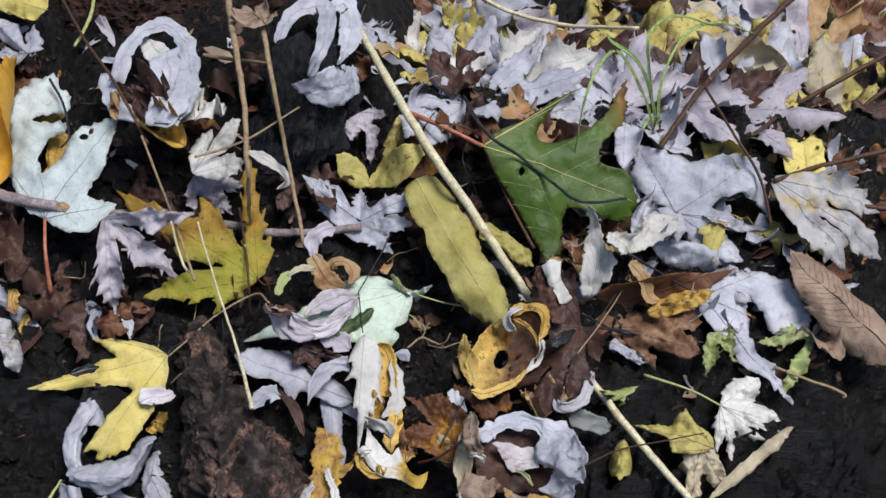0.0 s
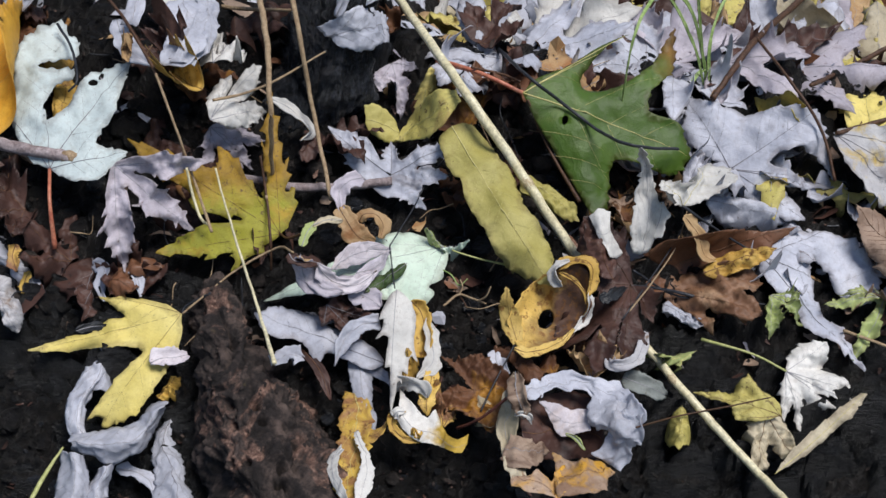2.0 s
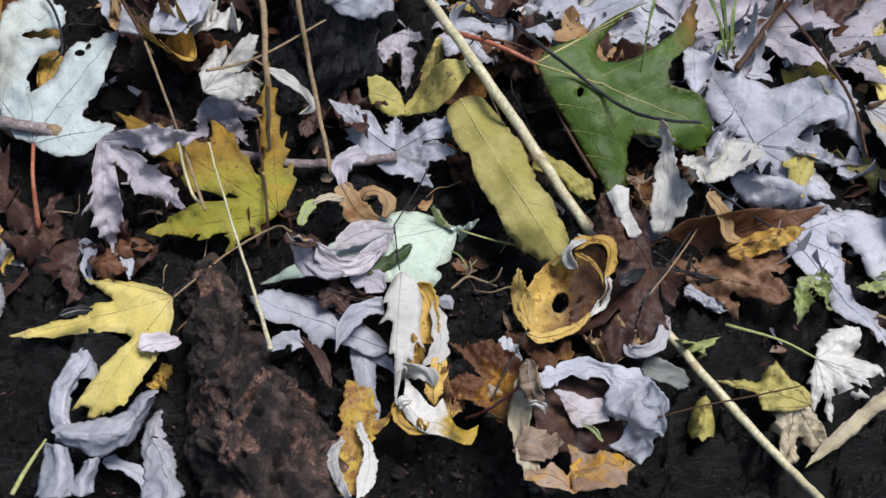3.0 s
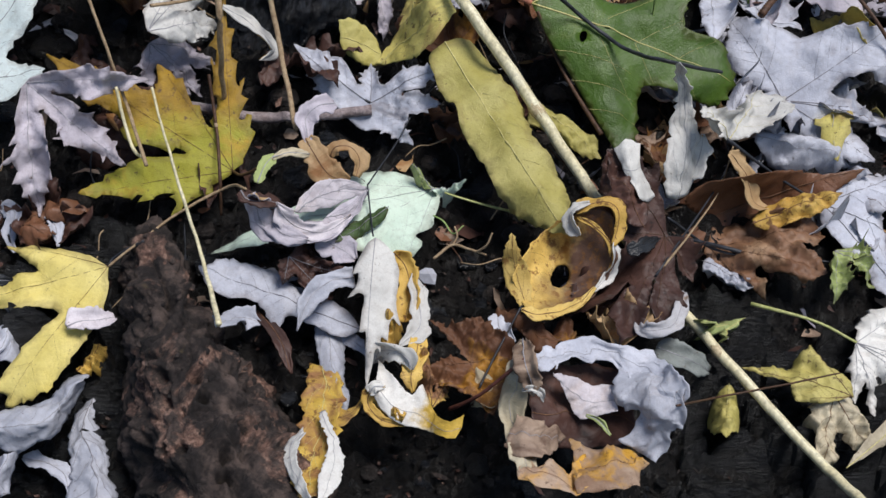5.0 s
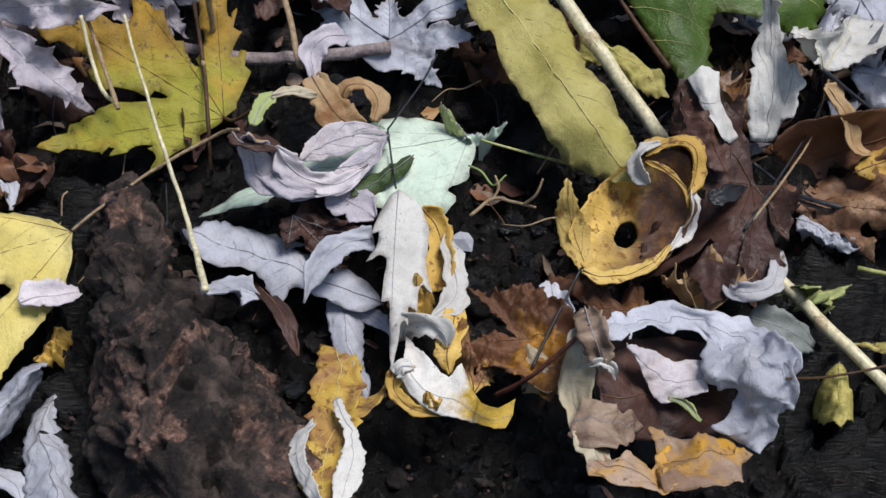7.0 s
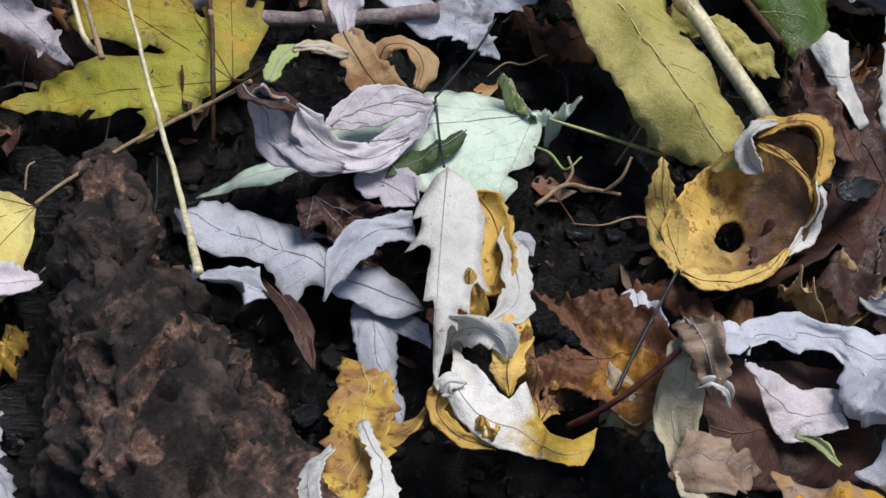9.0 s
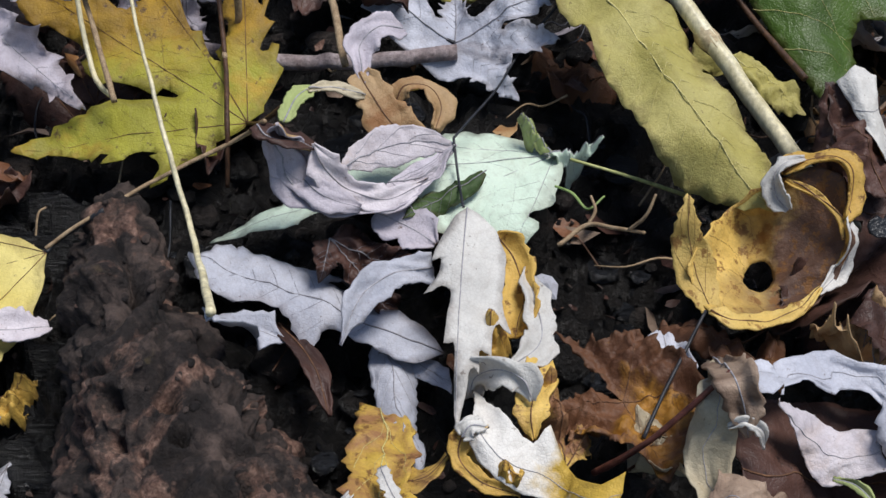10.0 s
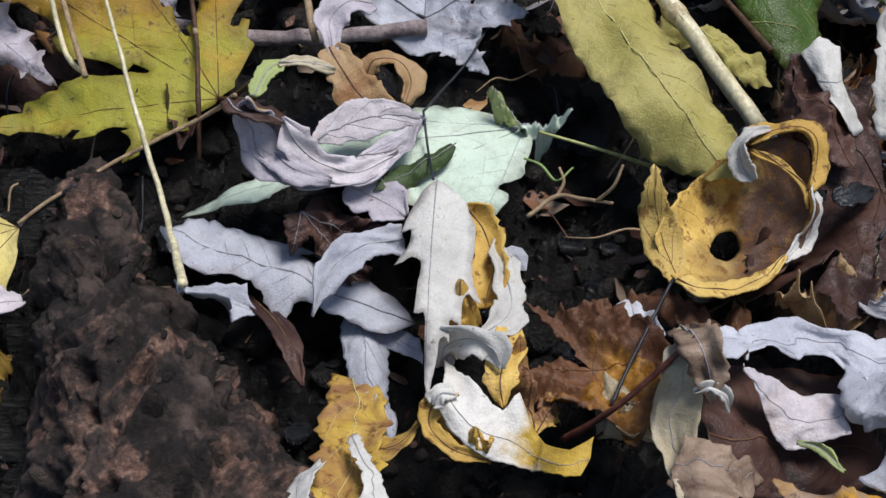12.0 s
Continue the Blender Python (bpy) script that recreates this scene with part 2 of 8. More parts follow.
MAT = {
    "gray": leaf_mat("gray_leaf", (0.38, 0.395, 0.46), (0.60, 0.61, 0.67), stain_at=0.68),
    "lilac": leaf_mat("lilac_gray_leaf", (0.38, 0.35, 0.40), (0.60, 0.55, 0.60), stain_at=0.64),
    "white": leaf_mat("white_leaf", (0.56, 0.55, 0.52), (0.76, 0.74, 0.69), stain_at=0.66),
    "mint": leaf_mat("mint_white_leaf", (0.50, 0.58, 0.58), (0.62, 0.69, 0.67), stain_at=0.76, net=0.1),
    "palegreen": leaf_mat("pale_green_leaf", (0.50, 0.62, 0.50), (0.62, 0.72, 0.60), stain_at=0.8, net=0.08),
    "yellow": leaf_mat("yellow_leaf", (0.66, 0.53, 0.13), (0.80, 0.68, 0.25), stain_at=0.66, net=0.06),
    "ygreen": leaf_mat("olive_yellow_leaf", (0.30, 0.27, 0.02), (0.46, 0.42, 0.05), stain_at=0.61, patch=(0.52, 0.36, 0.05), net=0.1),
    "spear": leaf_mat("dull_yellow_leaf", (0.40, 0.35, 0.09), (0.52, 0.46, 0.16), stain_at=0.70, net=0.12),
    "oak": leaf_mat("green_leaf", (0.048, 0.100, 0.010), (0.090, 0.165, 0.018), stain_at=0.78, patch=(0.12, 0.17, 0.02), patch_at=0.62, rough=0.42, net=0.04, grad=((-0.68, 0.73), 0.094, 0.012, (0.40, 0.22, 0.05))),
    "oaktan": leaf_mat("green_brown_leaf", (0.20, 0.16, 0.03), (0.36, 0.20, 0.04), rough=0.5),
    "brown": leaf_mat("purple_brown_leaf", (0.036, 0.018, 0.015), (0.115, 0.056, 0.042), stain_at=0.60, stain=(0.016, 0.011, 0.010), rough=0.50, net=0.15, patch=(0.13, 0.075, 0.06), patch_at=0.66),
    "darkwet": leaf_mat("black_wet_leaf", (0.008, 0.009, 0.011), (0.03, 0.032, 0.036), rough=0.35),
    "graygold": leaf_mat("tan_gold_leaf", (0.26, 0.15, 0.09), (0.50, 0.38, 0.28), patch=(0.60, 0.32, 0.04), patch_at=0.50, stain_at=0.60),
    "pinkwhite": leaf_mat("pinkish_white_leaf", (0.46, 0.41, 0.45), (0.72, 0.67, 0.69), stain_at=0.66, patch=(0.62, 0.50, 0.44), patch_at=0.64),
    "spotted": leaf_mat("spotted_yellow_leaf", (0.54, 0.34, 0.05), (0.70, 0.49, 0.10), patch=(0.34, 0.17, 0.07), patch_at=0.55, stain_at=0.55, stain=(0.16, 0.07, 0.025)),
    "rust": leaf_mat("rust_brown_leaf", (0.10, 0.040, 0.018), (0.21, 0.095, 0.05), stain_at=0.62, rough=0.42),
    "tan": leaf_mat("tan_leaf", (0.36, 0.22, 0.10), (0.52, 0.36, 0.19), stain_at=0.66, patch=(0.30, 0.14, 0.05)),
    "gold": leaf_mat("gold_leaf", (0.50, 0.28, 0.05), (0.70, 0.47, 0.12), stain_at=0.55, stain=(0.14, 0.06, 0.02)),
    "goldbrown": leaf_mat("gold_brown_leaf", (0.56, 0.34, 0.06), (0.70, 0.48, 0.13), stain_at=0.58, patch=(0.24, 0.12, 0.06), patch_at=0.52, stain=(0.12, 0.05, 0.02)),
    "brownmottle": leaf_mat("mottled_brown_leaf", (0.085, 0.034, 0.018), (0.19, 0.085, 0.04), patch=(0.42, 0.20, 0.03), patch_at=0.59, stain_at=0.60),
    "graygreen": leaf_mat("gray_green_leaf", (0.16, 0.18, 0.17), (0.30, 0.32, 0.30), stain_at=0.62),
    "russet": leaf_mat("russet_tan_leaf", (0.13, 0.055, 0.028), (0.33, 0.18, 0.10), patch=(0.46, 0.29, 0.17), patch_at=0.57, stain_at=0.60, rough=0.5),
    "palegold": leaf_mat("pale_gold_leaf", (0.62, 0.41, 0.10), (0.82, 0.61, 0.21), stain_at=0.55, stain=(0.24, 0.11, 0.03)),
    "orange": leaf_mat("orange_leaf", (0.62, 0.30, 0.025), (0.76, 0.42, 0.05), stain_at=0.68, net=0.06),
    "beige": leaf_mat("beige_leaf", (0.46, 0.39, 0.26), (0.62, 0.55, 0.40), stain_at=0.66),
    "olive": leaf_mat("blotched_yellow_leaf", (0.50, 0.43, 0.11), (0.62, 0.54, 0.18), stain_at=0.58, patch=(0.40, 0.28, 0.10), patch_at=0.58),
    "beech": leaf_mat("pinkish_brown_leaf", (0.24, 0.16, 0.115), (0.46, 0.34, 0.25), stain_at=0.64, patch=(0.13, 0.075, 0.05), patch_at=0.58),
    "lime": leaf_mat("lime_green_leaf", (0.30, 0.37, 0.12), (0.46, 0.52, 0.22), stain_at=0.76, net=0.08),
    "darkgreen": leaf_mat("dark_green_leaf", (0.03, 0.06, 0.015), (0.06, 0.10, 0.03), stain_at=0.76),
    "whiteyellow": leaf_mat("white_yellow_leaf", (0.62, 0.59, 0.53), (0.74, 0.72, 0.67), patch=(0.64, 0.44, 0.08), patch_at=0.56, stain_at=0.64),
    "yellowwhite": leaf_mat("yellow_white_leaf", (0.60, 0.38, 0.06), (0.72, 0.52, 0.12), patch=(0.62, 0.59, 0.53), patch_at=0.62, stain_at=0.56, stain=(0.2, 0.09, 0.03)),
    "grayyellow": leaf_mat("gray_yellow_leaf", (0.44, 0.43, 0.45), (0.58, 0.57, 0.56), patch=(0.60, 0.42, 0.08), patch_at=0.60),
    "graytan": leaf_mat("gray_brown_leaf", (0.48, 0.47, 0.50), (0.60, 0.59, 0.60), patch=(0.22, 0.12, 0.04), patch_at=0.60),
    "cup": leaf_mat("gold_to_brown_leaf", (0.60, 0.38, 0.08), (0.80, 0.57, 0.18), stain_at=0.53, stain=(0.20, 0.09, 0.025), grad=((0.947, -0.32), 0.015, 0.009, (0.16, 0.085, 0.055))),
    "foot": leaf_mat("white_to_yellow_leaf", (0.62, 0.60, 0.55), (0.76, 0.74, 0.70), stain_at=0.66, grad=((1.0, -0.2), 0.026, 0.004, (0.70, 0.46, 0.07))),
    "ygorange": leaf_mat("olive_to_orange_leaf", (0.31, 0.29, 0.02), (0.47, 0.44, 0.06), stain_at=0.60, patch=(0.52, 0.34, 0.04), patch_at=0.56, grad=((0.8, 0.6), 0.025, 0.010, (0.56, 0.33, 0.03))),
    "vein_dark": plain_mat("dark_vein", (0.17, 0.16, 0.17), (0.30, 0.29, 0.31), 300, dist=0.0002),
    "vein_pale": plain_mat("pale_vein", (0.50, 0.44, 0.16), (0.62, 0.55, 0.25), 300, dist=0.0002),
    "vein_mid": plain_mat("gray_vein", (0.30, 0.29, 0.31), (0.42, 0.41, 0.43), 300, dist=0.0002),
    "vein_brown": plain_mat("brown_vein", (0.10, 0.05, 0.03), (0.2, 0.1, 0.05), 300, dist=0.0002),
    "straw": plain_mat("straw_stem", (0.60, 0.53, 0.32), (0.72, 0.66, 0.45), 40, 0.42, 0.12, 0.0004, (3, 3, 0.7), spec=0.4, detail=3.0),
    "strawnode": plain_mat("straw_joint", (0.40, 0.30, 0.17), (0.62, 0.52, 0.33), 140, 0.55, 0.4, 0.0005),
    "dry": plain_mat("dry_stalk", (0.24, 0.16, 0.09), (0.42, 0.31, 0.19), 140, 0.7, 0.5, 0.0006, (3, 3, 1)),
    "twig": plain_mat("twig_bark", (0.17, 0.125, 0.12), (0.40, 0.34, 0.34), 130, 0.75, 0.7, 0.001),
    "brownstem": plain_mat("brown_stem", (0.04, 0.020, 0.011), (0.115, 0.056, 0.030), 140, 0.5, 0.4, 0.0006, (3, 3, 1)),
    "black": plain_mat("black_petiole", (0.012, 0.014, 0.018), (0.04, 0.042, 0.05), 200, 0.45, 0.3, 0.0004),
    "red": plain_mat("red_petiole", (0.36, 0.10, 0.06), (0.55, 0.22, 0.13), 140, 0.4, 0.2, 0.0004),
    "redstalk": plain_mat("dark_red_stalk", (0.06, 0.018, 0.014), (0.14, 0.05, 0.035), 140, 0.4, 0.2, 0.0004),
    "greenstem": plain_mat("green_stalk", (0.34, 0.36, 0.12), (0.50, 0.50, 0.22), 140, 0.5, 0.3, 0.0004),
    "grass": plain_mat("grass_blade", (0.20, 0.30, 0.08), (0.34, 0.44, 0.17), 120, 0.5, 0.2, 0.0004),
    "soil": plain_mat("wet_soil", (0.002, 0.0018, 0.0018), (0.034, 0.029, 0.026), 150, 0.46, 1.0, 0.010, spec=0.5),
    "clod": plain_mat("brown_soil_clod", (0.006, 0.005, 0.0045), (0.060, 0.047, 0.040), 170, 0.55, 1.0, 0.003, spec=0.4),
    # the blue-gray streak tone puts part of the wet sheen into the colour
    "wetchar": plain_mat("wet_black_wood", (0.0012, 0.0012, 0.0016), (0.050, 0.054, 0.064), 70, 0.26, 1.0, 0.006, (0.5, 2.4, 2.4), spec=0.7),
    "char": plain_mat("charred_wood", (0.0010, 0.0010, 0.0012), (0.028, 0.029, 0.033), 75, 0.40, 1.0, 0.008, (0.45, 2.4, 2.4), spec=0.45),
    "rotten": wood_mat("rotten_wood"),
    "redrot": plain_mat("reddish_rotten_wood", (0.006, 0.0035, 0.003), (0.10, 0.046, 0.032), 80, 0.85, 1.0, 0.004),
}


# ---- building blocks ----
def part(name, bm, material, parent, label="", flat=False):
    me = bpy.data.meshes.new(name)
    bm.to_mesh(me)
    bm.free()
    for p in me.polygons:
        p.use_smooth = not flat
    for m in material if isinstance(material, (list, tuple)) else (material,):
        me.materials.append(m)
    ob = new(name, me)
    ob.parent = parent
    return tagged(ob, label)


def thing(name, label, category, group="", m=None):
    ob = new(name)
    ob.empty_display_size = 0.01
    if m is not None:
        ob.matrix_world = m
    return tagged(ob, label, category, group)


def curve_points(pts, steps):
    """Catmull-Rom through pts."""
    p = [Vector(q) for q in pts]
    p = [2 * p[0] - p[1]] + p + [2 * p[-1] - p[-2]]
    out = []
    for i in range(1, len(p) - 2):
        for k in range(steps):
            t = k / steps
            a, b, c, d = p[i - 1], p[i], p[i + 1], p[i + 2]
            out.append(0.5 * ((2 * b) + (c - a) * t + (2 * a - 5 * b + 4 * c - d) * t * t + (3 * b - 3 * c + d - a) * t * t * t))
    out.append(p[-2].copy())
    return out


def tube_bm(bm, pts, radii, sides=7, rough=0.0, seed=0.0):
    """A tapered tube along pts, closed at both ends; radii runs from one end to the other."""
    rings, n = [], len(pts)
    up = Vector((0.13, 0.21, 1))
    for i, p in enumerate(pts):
        d = (pts[min(i + 1, n - 1)] - pts[max(i - 1, 0)]).normalized()
        a = d.cross(up)
        if a.length < 1e-4:
            a = d.cross(Vector((1, 0, 0)))
        a.normalize()
        b = d.cross(a)
        f = i / (n - 1) * (len(radii) - 1)
        k = min(int(f), len(radii) - 2)
        r = radii[k] * (1 - f + k) + radii[k + 1] * (f - k)
        ring = []
        for s in range(sides):
            w = 2 * math.pi * s / sides
            rr = r * (1 + rough * noise.noise(Vector((p.x * 160 + seed, p.y * 160 + s * 1.7, p.z * 160))))
            ring.append(bm.verts.new(p + (a * math.cos(w) + b * math.sin(w)) * rr))
        rings.append(ring)
    for r0, r1 in zip(rings, rings[1:]):
        for s in range(sides):
            bm.faces.new((r0[s], r0[(s + 1) % sides], r1[(s + 1) % sides], r1[s]))
    bm.faces.new(rings[0][::-1])
    bm.faces.new(rings[-1])
    return bm


def stem(name, label, pts, radii, material, category="stem", steps=12, rough=0.18, nodes=(), group="", kink=0.4):
    """A stalk, twig or petiole lying by itself; nodes: places along it (0 to 1) with a knot."""
    ob = thing(name, label, category, group, pose(*pts[0]))
    o = Vector(pts[0])
    line = [q - o for q in curve_points(pts, steps)]
    for i, q in enumerate(line[1:-1]):
        line[i + 1] = q + (noise.noise_vector(q * 70 + o * 31) * 0.7 + noise.noise_vector(q * 190 + o * 17) * 0.35) * max(radii) * kink
    stalk = part("stalk", tube_bm(bmesh.new(), line, radii, 9, rough, o.x * 50), MAT[material], ob)
    for f in nodes:
        k = min(int(f * (len(line) - 1)), len(line) - 2)
        r = radii[min(int(f * len(radii)), len(radii) - 1)]
        d = (line[k + 1] - line[k]).normalized()
        c = line[k]
        bm = tube_bm(bmesh.new(), [c - d * r * 1.6, c - d * r * 0.6, c + d * r * 0.2, c + d * r * 1.4], (r * 0.95, r * 1.14, r * 1.10, r * 0.92), 10, 0.35, f * 9)
        part("node", bm, MAT["dry" if material != "straw" else "strawnode"], stalk, "swollen ringed brown joint of the stem")
    return ob


PROFILES = {
    # half outlines of a lobe: place along it, half width
    "maple": ((0.28, 0.085), (0.38, 0.10), (0.44, 0.15), (0.455, 0.12), (0.53, 0.175), (0.575, 0.245), (0.59, 0.155), (0.64, 0.125), (0.705, 0.155), (0.72, 0.105), (0.77, 0.10), (0.815, 0.12), (0.825, 0.07), (0.91, 0.04)),
    "broad": ((0.25, 0.12), (0.36, 0.14), (0.42, 0.175), (0.435, 0.145), (0.50, 0.20), (0.545, 0.255), (0.56, 0.17), (0.63, 0.135), (0.70, 0.165), (0.715, 0.11), (0.78, 0.10), (0.825, 0.115), (0.835, 0.065), (0.91, 0.04)),
    "smooth": ((0.12, 0.10), (0.28, 0.17), (0.45, 0.20), (0.62, 0.18), (0.78, 0.125), (0.9, 0.06)),
    "oak": ((0.72, 0.095), (0.80, 0.085), (0.88, 0.065), (0.95, 0.03)),
    "spear": ((0.04, 0.10), (0.12, 0.145), (0.22, 0.165), (0.30, 0.19), (0.37, 0.185), (0.44, 0.21), (0.47, 0.185), (0.57, 0.215), (0.61, 0.185), (0.69, 0.195), (0.73, 0.165), (0.80, 0.165), (0.83, 0.14), (0.90, 0.115), (0.95, 0.065)),
    "serrate": ((0.06, 0.09), (0.15, 0.155), (0.17, 0.14), (0.27, 0.20), (0.29, 0.18), (0.40, 0.23), (0.42, 0.21), (0.53, 0.235), (0.55, 0.21),
                (0.66, 0.205), (0.68, 0.18), (0.78, 0.155), (0.80, 0.13), (0.89, 0.09)),
    "torn": ((0.10, 0.12), (0.22, 0.20), (0.30, 0.15), (0.45, 0.24), (0.52, 0.19), (0.64, 0.22), (0.72, 0.12), (0.84, 0.11)),
}


def leaf_outline(lobes, shape, width, sinus, rng):
    """The flat outline round the origin, lobe by lobe; each lobe (degrees from +y to the left, length, lift) stays in its own wedge."""
    ls = sorted((radians(a), ln) for a, ln, _ in lobes)
    pts = []
    for i, (a, ln) in enumerate(ls):
        lo = (a - ls[i - 1][0]) / 2 if i else radians(78)
        hi = (ls[i + 1][0] - a) / 2 if i + 1 < len(ls) else radians(78)
        d, n = Vector((-math.sin(a), math.cos(a))), Vector((-math.cos(a), -math.sin(a)))

        def side(half, sign, inner):
            out, cap = [], math.tan(min(half * 0.93, radians(80)))
            for s, w in PROFILES[shape]:
                if inner and s < sinus * 1.02:
                    continue
                w2 = w * width * rng.uniform(0.84, 1.16)
                s2 = s + rng.uniform(-0.014, 0.014)
                out.append((d * s2 + n * sign * min(w2, s2 * cap)) * ln)
            return out

        right, left = side(lo, -1, i > 0), side(hi, 1, i + 1 < len(ls))
        if i == 0:
            pts.append(d * ln * 0.03 - n * ln * 0.04)
        pts += right + [d * ln] + left[::-1]
        if i + 1 < len(ls):
            m = min(ln, ls[i + 1][1]) * sinus * rng.uniform(0.93, 1.07)
            for b, k in ((a + hi * 0.72, 1.04), (a + hi, 0.97), (a + hi * 1.28, 1.04)):
                pts.append(Vector((-math.sin(b), math.cos(b))) * m * k)
        else:
            pts.append(d * ln * 0.03 + n * ln * 0.04)
    return pts


def key_outline(keys, size, teeth, rng):
    """A lobed outline from the base round through its lobe tips ("t", sharp) and teeth ("p", sharp too), bays ("b") and edges ("e", both rounded), with teeth along the rims."""
    runs = [[Vector((0, 0, 0))]]
    for x, y, kind, *_ in keys:
        runs[-1].append(Vector((x, y, 0)))
        if kind in "tp":
            runs.append([Vector((x, y, 0))])
    runs[-1].append(Vector((0, 0, 0)))
    turn = sum(p[0] * q[1] - q[0] * p[1] for p, q in zip(keys, keys[1:] + keys[:1]))
    out = []
    for run in runs:
        length = sum((q - p).length for p, q in zip(run, run[1:]))
        n = max(3, int(length / (size * 0.018)))
        line = even(curve_points(run, 10), n)
        shift = rng.random()
        for k, p in enumerate(line[:-1]):
            d = (line[k + 1] - line[max(k - 1, 0)]).normalized()
            side = Vector((d.y, -d.x, 0)) * (1 if turn > 0 else -1)
            u = length * k / n / (size * 0.15) + shift
            saw = (u % 1.0) ** 2 * (0.4 + 0.6 * abs(noise.noise(Vector((int(u) * 1.7, shift * 9, 1)))) * 2)
            out.append((p + side * teeth * size * saw * math.sin(math.pi * k / n) ** 0.5).xy)
    return out if turn > 0 else out[::-1]


def split_edges(pts, step):
    out = []
    for p, q in zip(pts, pts[1:] + pts[:1]):
        k = max(1, int((q - p).length / step))
        out += [p.lerp(q, j / k) for j in range(k)]
    return out


def leaf(name, label, m, lobes, material, under=None, shape="maple", width=1.0, sinus=0.3, fold=None, edge=None, crumple=0.006, wave=0.0, arch=0.22, roll=1.0, keys=(), teeth=0.03,
         holes=(), veins="vein_dark", vein_r=0.00022, petiole=(), petiole_mat="black", petiole_r=0.0007, seed=1, group="fallen leaves", category="leaf", side_veins=5, thick=0.00025, quilt=1.3, dense=34, rim_curl=0.55):
    """A fallen leaf. m: its pose, base at the origin, first lobe towards +y. fold: rise of the blade off each midrib; edge: curl of the rims;
    crumple: height of the dents; wave: ripple of the rims; holes: (x, y, rx, ry)."""
    rng = random.Random(seed)
    if keys:
        lobes = tuple((math.degrees(math.atan2(-x, y)), math.hypot(x, y), lift[0] if lift else 0.0) for x, y, kind, *lift in keys if kind == "t")
    elif len(lobes) > 2 and shape in ("maple", "broad"):
        width, sinus = width * 0.82, sinus * 0.86
    size = max(ln for _, ln, _ in lobes)
    fold = rng.uniform(-0.22, 0.28) if fold is None else fold
    edge = rng.choice((-0.9, -0.6, 0.5, 0.9)) if edge is None else edge
    crumple *= 1.5
    dirs = [(radians(a), ln, lift, rng.uniform(-0.4, 1.0) * arch * ln) for a, ln, lift in lobes]
    off = Vector((rng.uniform(0, 90), rng.uniform(0, 90), rng.uniform(0, 90)))
    sides = [(rng.choice((-1, 1, 1)), rng.uniform(0.06, 0.13) * size, rng.uniform(0.035, 0.075) * size) for _ in range(2 * len(lobes))]

    step = size / dense
    rim = split_edges(key_outline(keys, size, teeth, rng) if keys else leaf_outline(lobes, shape, width, sinus, rng), step * 0.6)
    for i, q in enumerate(rim):
        rim[i] = q * (1 + 0.035 * noise.noise(Vector((q.x * 330, q.y * 330, seed))) + 0.02 * noise.noise(Vector((q.x * 900, q.y * 900, seed)))) if q.length > 0.1 * size else q
    edge_pts = np.array([(q.x, q.y) for q in rim])
    lean = rng.choice((-0.35, -0.35, 0.3))

    def shape_3d(x, y):
        z, r, a0 = 0.0, math.hypot(x, y), math.atan2(-x, y)
        which, sgn = 0, 1
        best = 9.0
        for a, ln, lift, bow in dirs:
            da = abs((a0 - a + math.pi) % (2 * math.pi) - math.pi)
            s = min(max(r * math.cos(da) / ln, 0), 1.15) if da < 1.57 else 0
            g = math.exp(-(da / 0.42) ** 2)
            z += (lift * s ** 1.5 + bow * s * (1 - min(s, 1))) * g
            if da < best:
                best, w, along = da, r * math.sin(min(da, 1.57)), s
                sgn = 1 if (a0 - a + math.pi) % (2 * math.pi) - math.pi > 0 else -1
                which, way, reach = dirs.index((a, ln, lift, bow)) * 2 + (sgn > 0), a, ln
        z += fold * w + 0.10 * min(w, 0.03 * size) + edge * (w / (0.2 * size)) ** 2 * 0.01
        z += wave * math.sin(along * 21 + (1.3 if a0 > 0 else 0)) * min(1, w / (0.15 * size))
        u = (along - 1.1 * w / reach - 0.3) * side_veins / 0.6
        z += quilt * 0.008 * size * (math.sin(math.pi * u) ** 2 - 0.6) * min(1, w / (0.06 * size)) * min(1, r / size * 3)
        q = Vector((x, y, 0)) / size
        z += crumple * (noise.noise(q * 2.3 + off) + 0.5 * noise.noise(q * 5.5 + off) + 0.26 * noise.noise(q * 12 + off) + 0.10 * noise.noise(q * 26 + off)) * min(1, r / size * 3)
        fold_at = noise.noise_vector(q * 3 + off) * 0.5
        z += crumple * (0.55 * (0.4 - abs(noise.noise(q * 4.2 + fold_at + off * 2))) + 0.34 * (0.4 - abs(noise.noise(q * 9.5 + fold_at * 2 + off * 3)))) * min(1, r / size * 3)
        if rim_curl:
            gap = math.sqrt(((edge_pts - (x, y)) ** 2).sum(1).min())
            t = max(0.0, 1 - gap / (0.11 * size))
            z += rim_curl * 0.075 * size * t * t * max(-1.0, min(1.0, 2.2 * noise.noise(q * 2.6 + off * 1.7) + lean)) * min(1, r / size * 4)
        up, rho, w0 = sides[which]
        on = roll * min(1, max(0, (along - sinus * 0.55) / 0.25)) if len(dirs) > 1 else roll * min(1, along * 4)
        if on > 0 and w > w0 and best < 1.5:
            t = (w - w0) / rho
            dw = (w0 + rho * math.sin(t) - w) * on
            x, y = x - math.cos(way) * sgn * dw, y - math.sin(way) * sgn * dw
            z += up * rho * (1 - math.cos(t)) * on
        return Vector((x, y, z))

    pts, edges = list(rim), [(i, (i + 1) % len(rim)) for i in range(len(rim))]
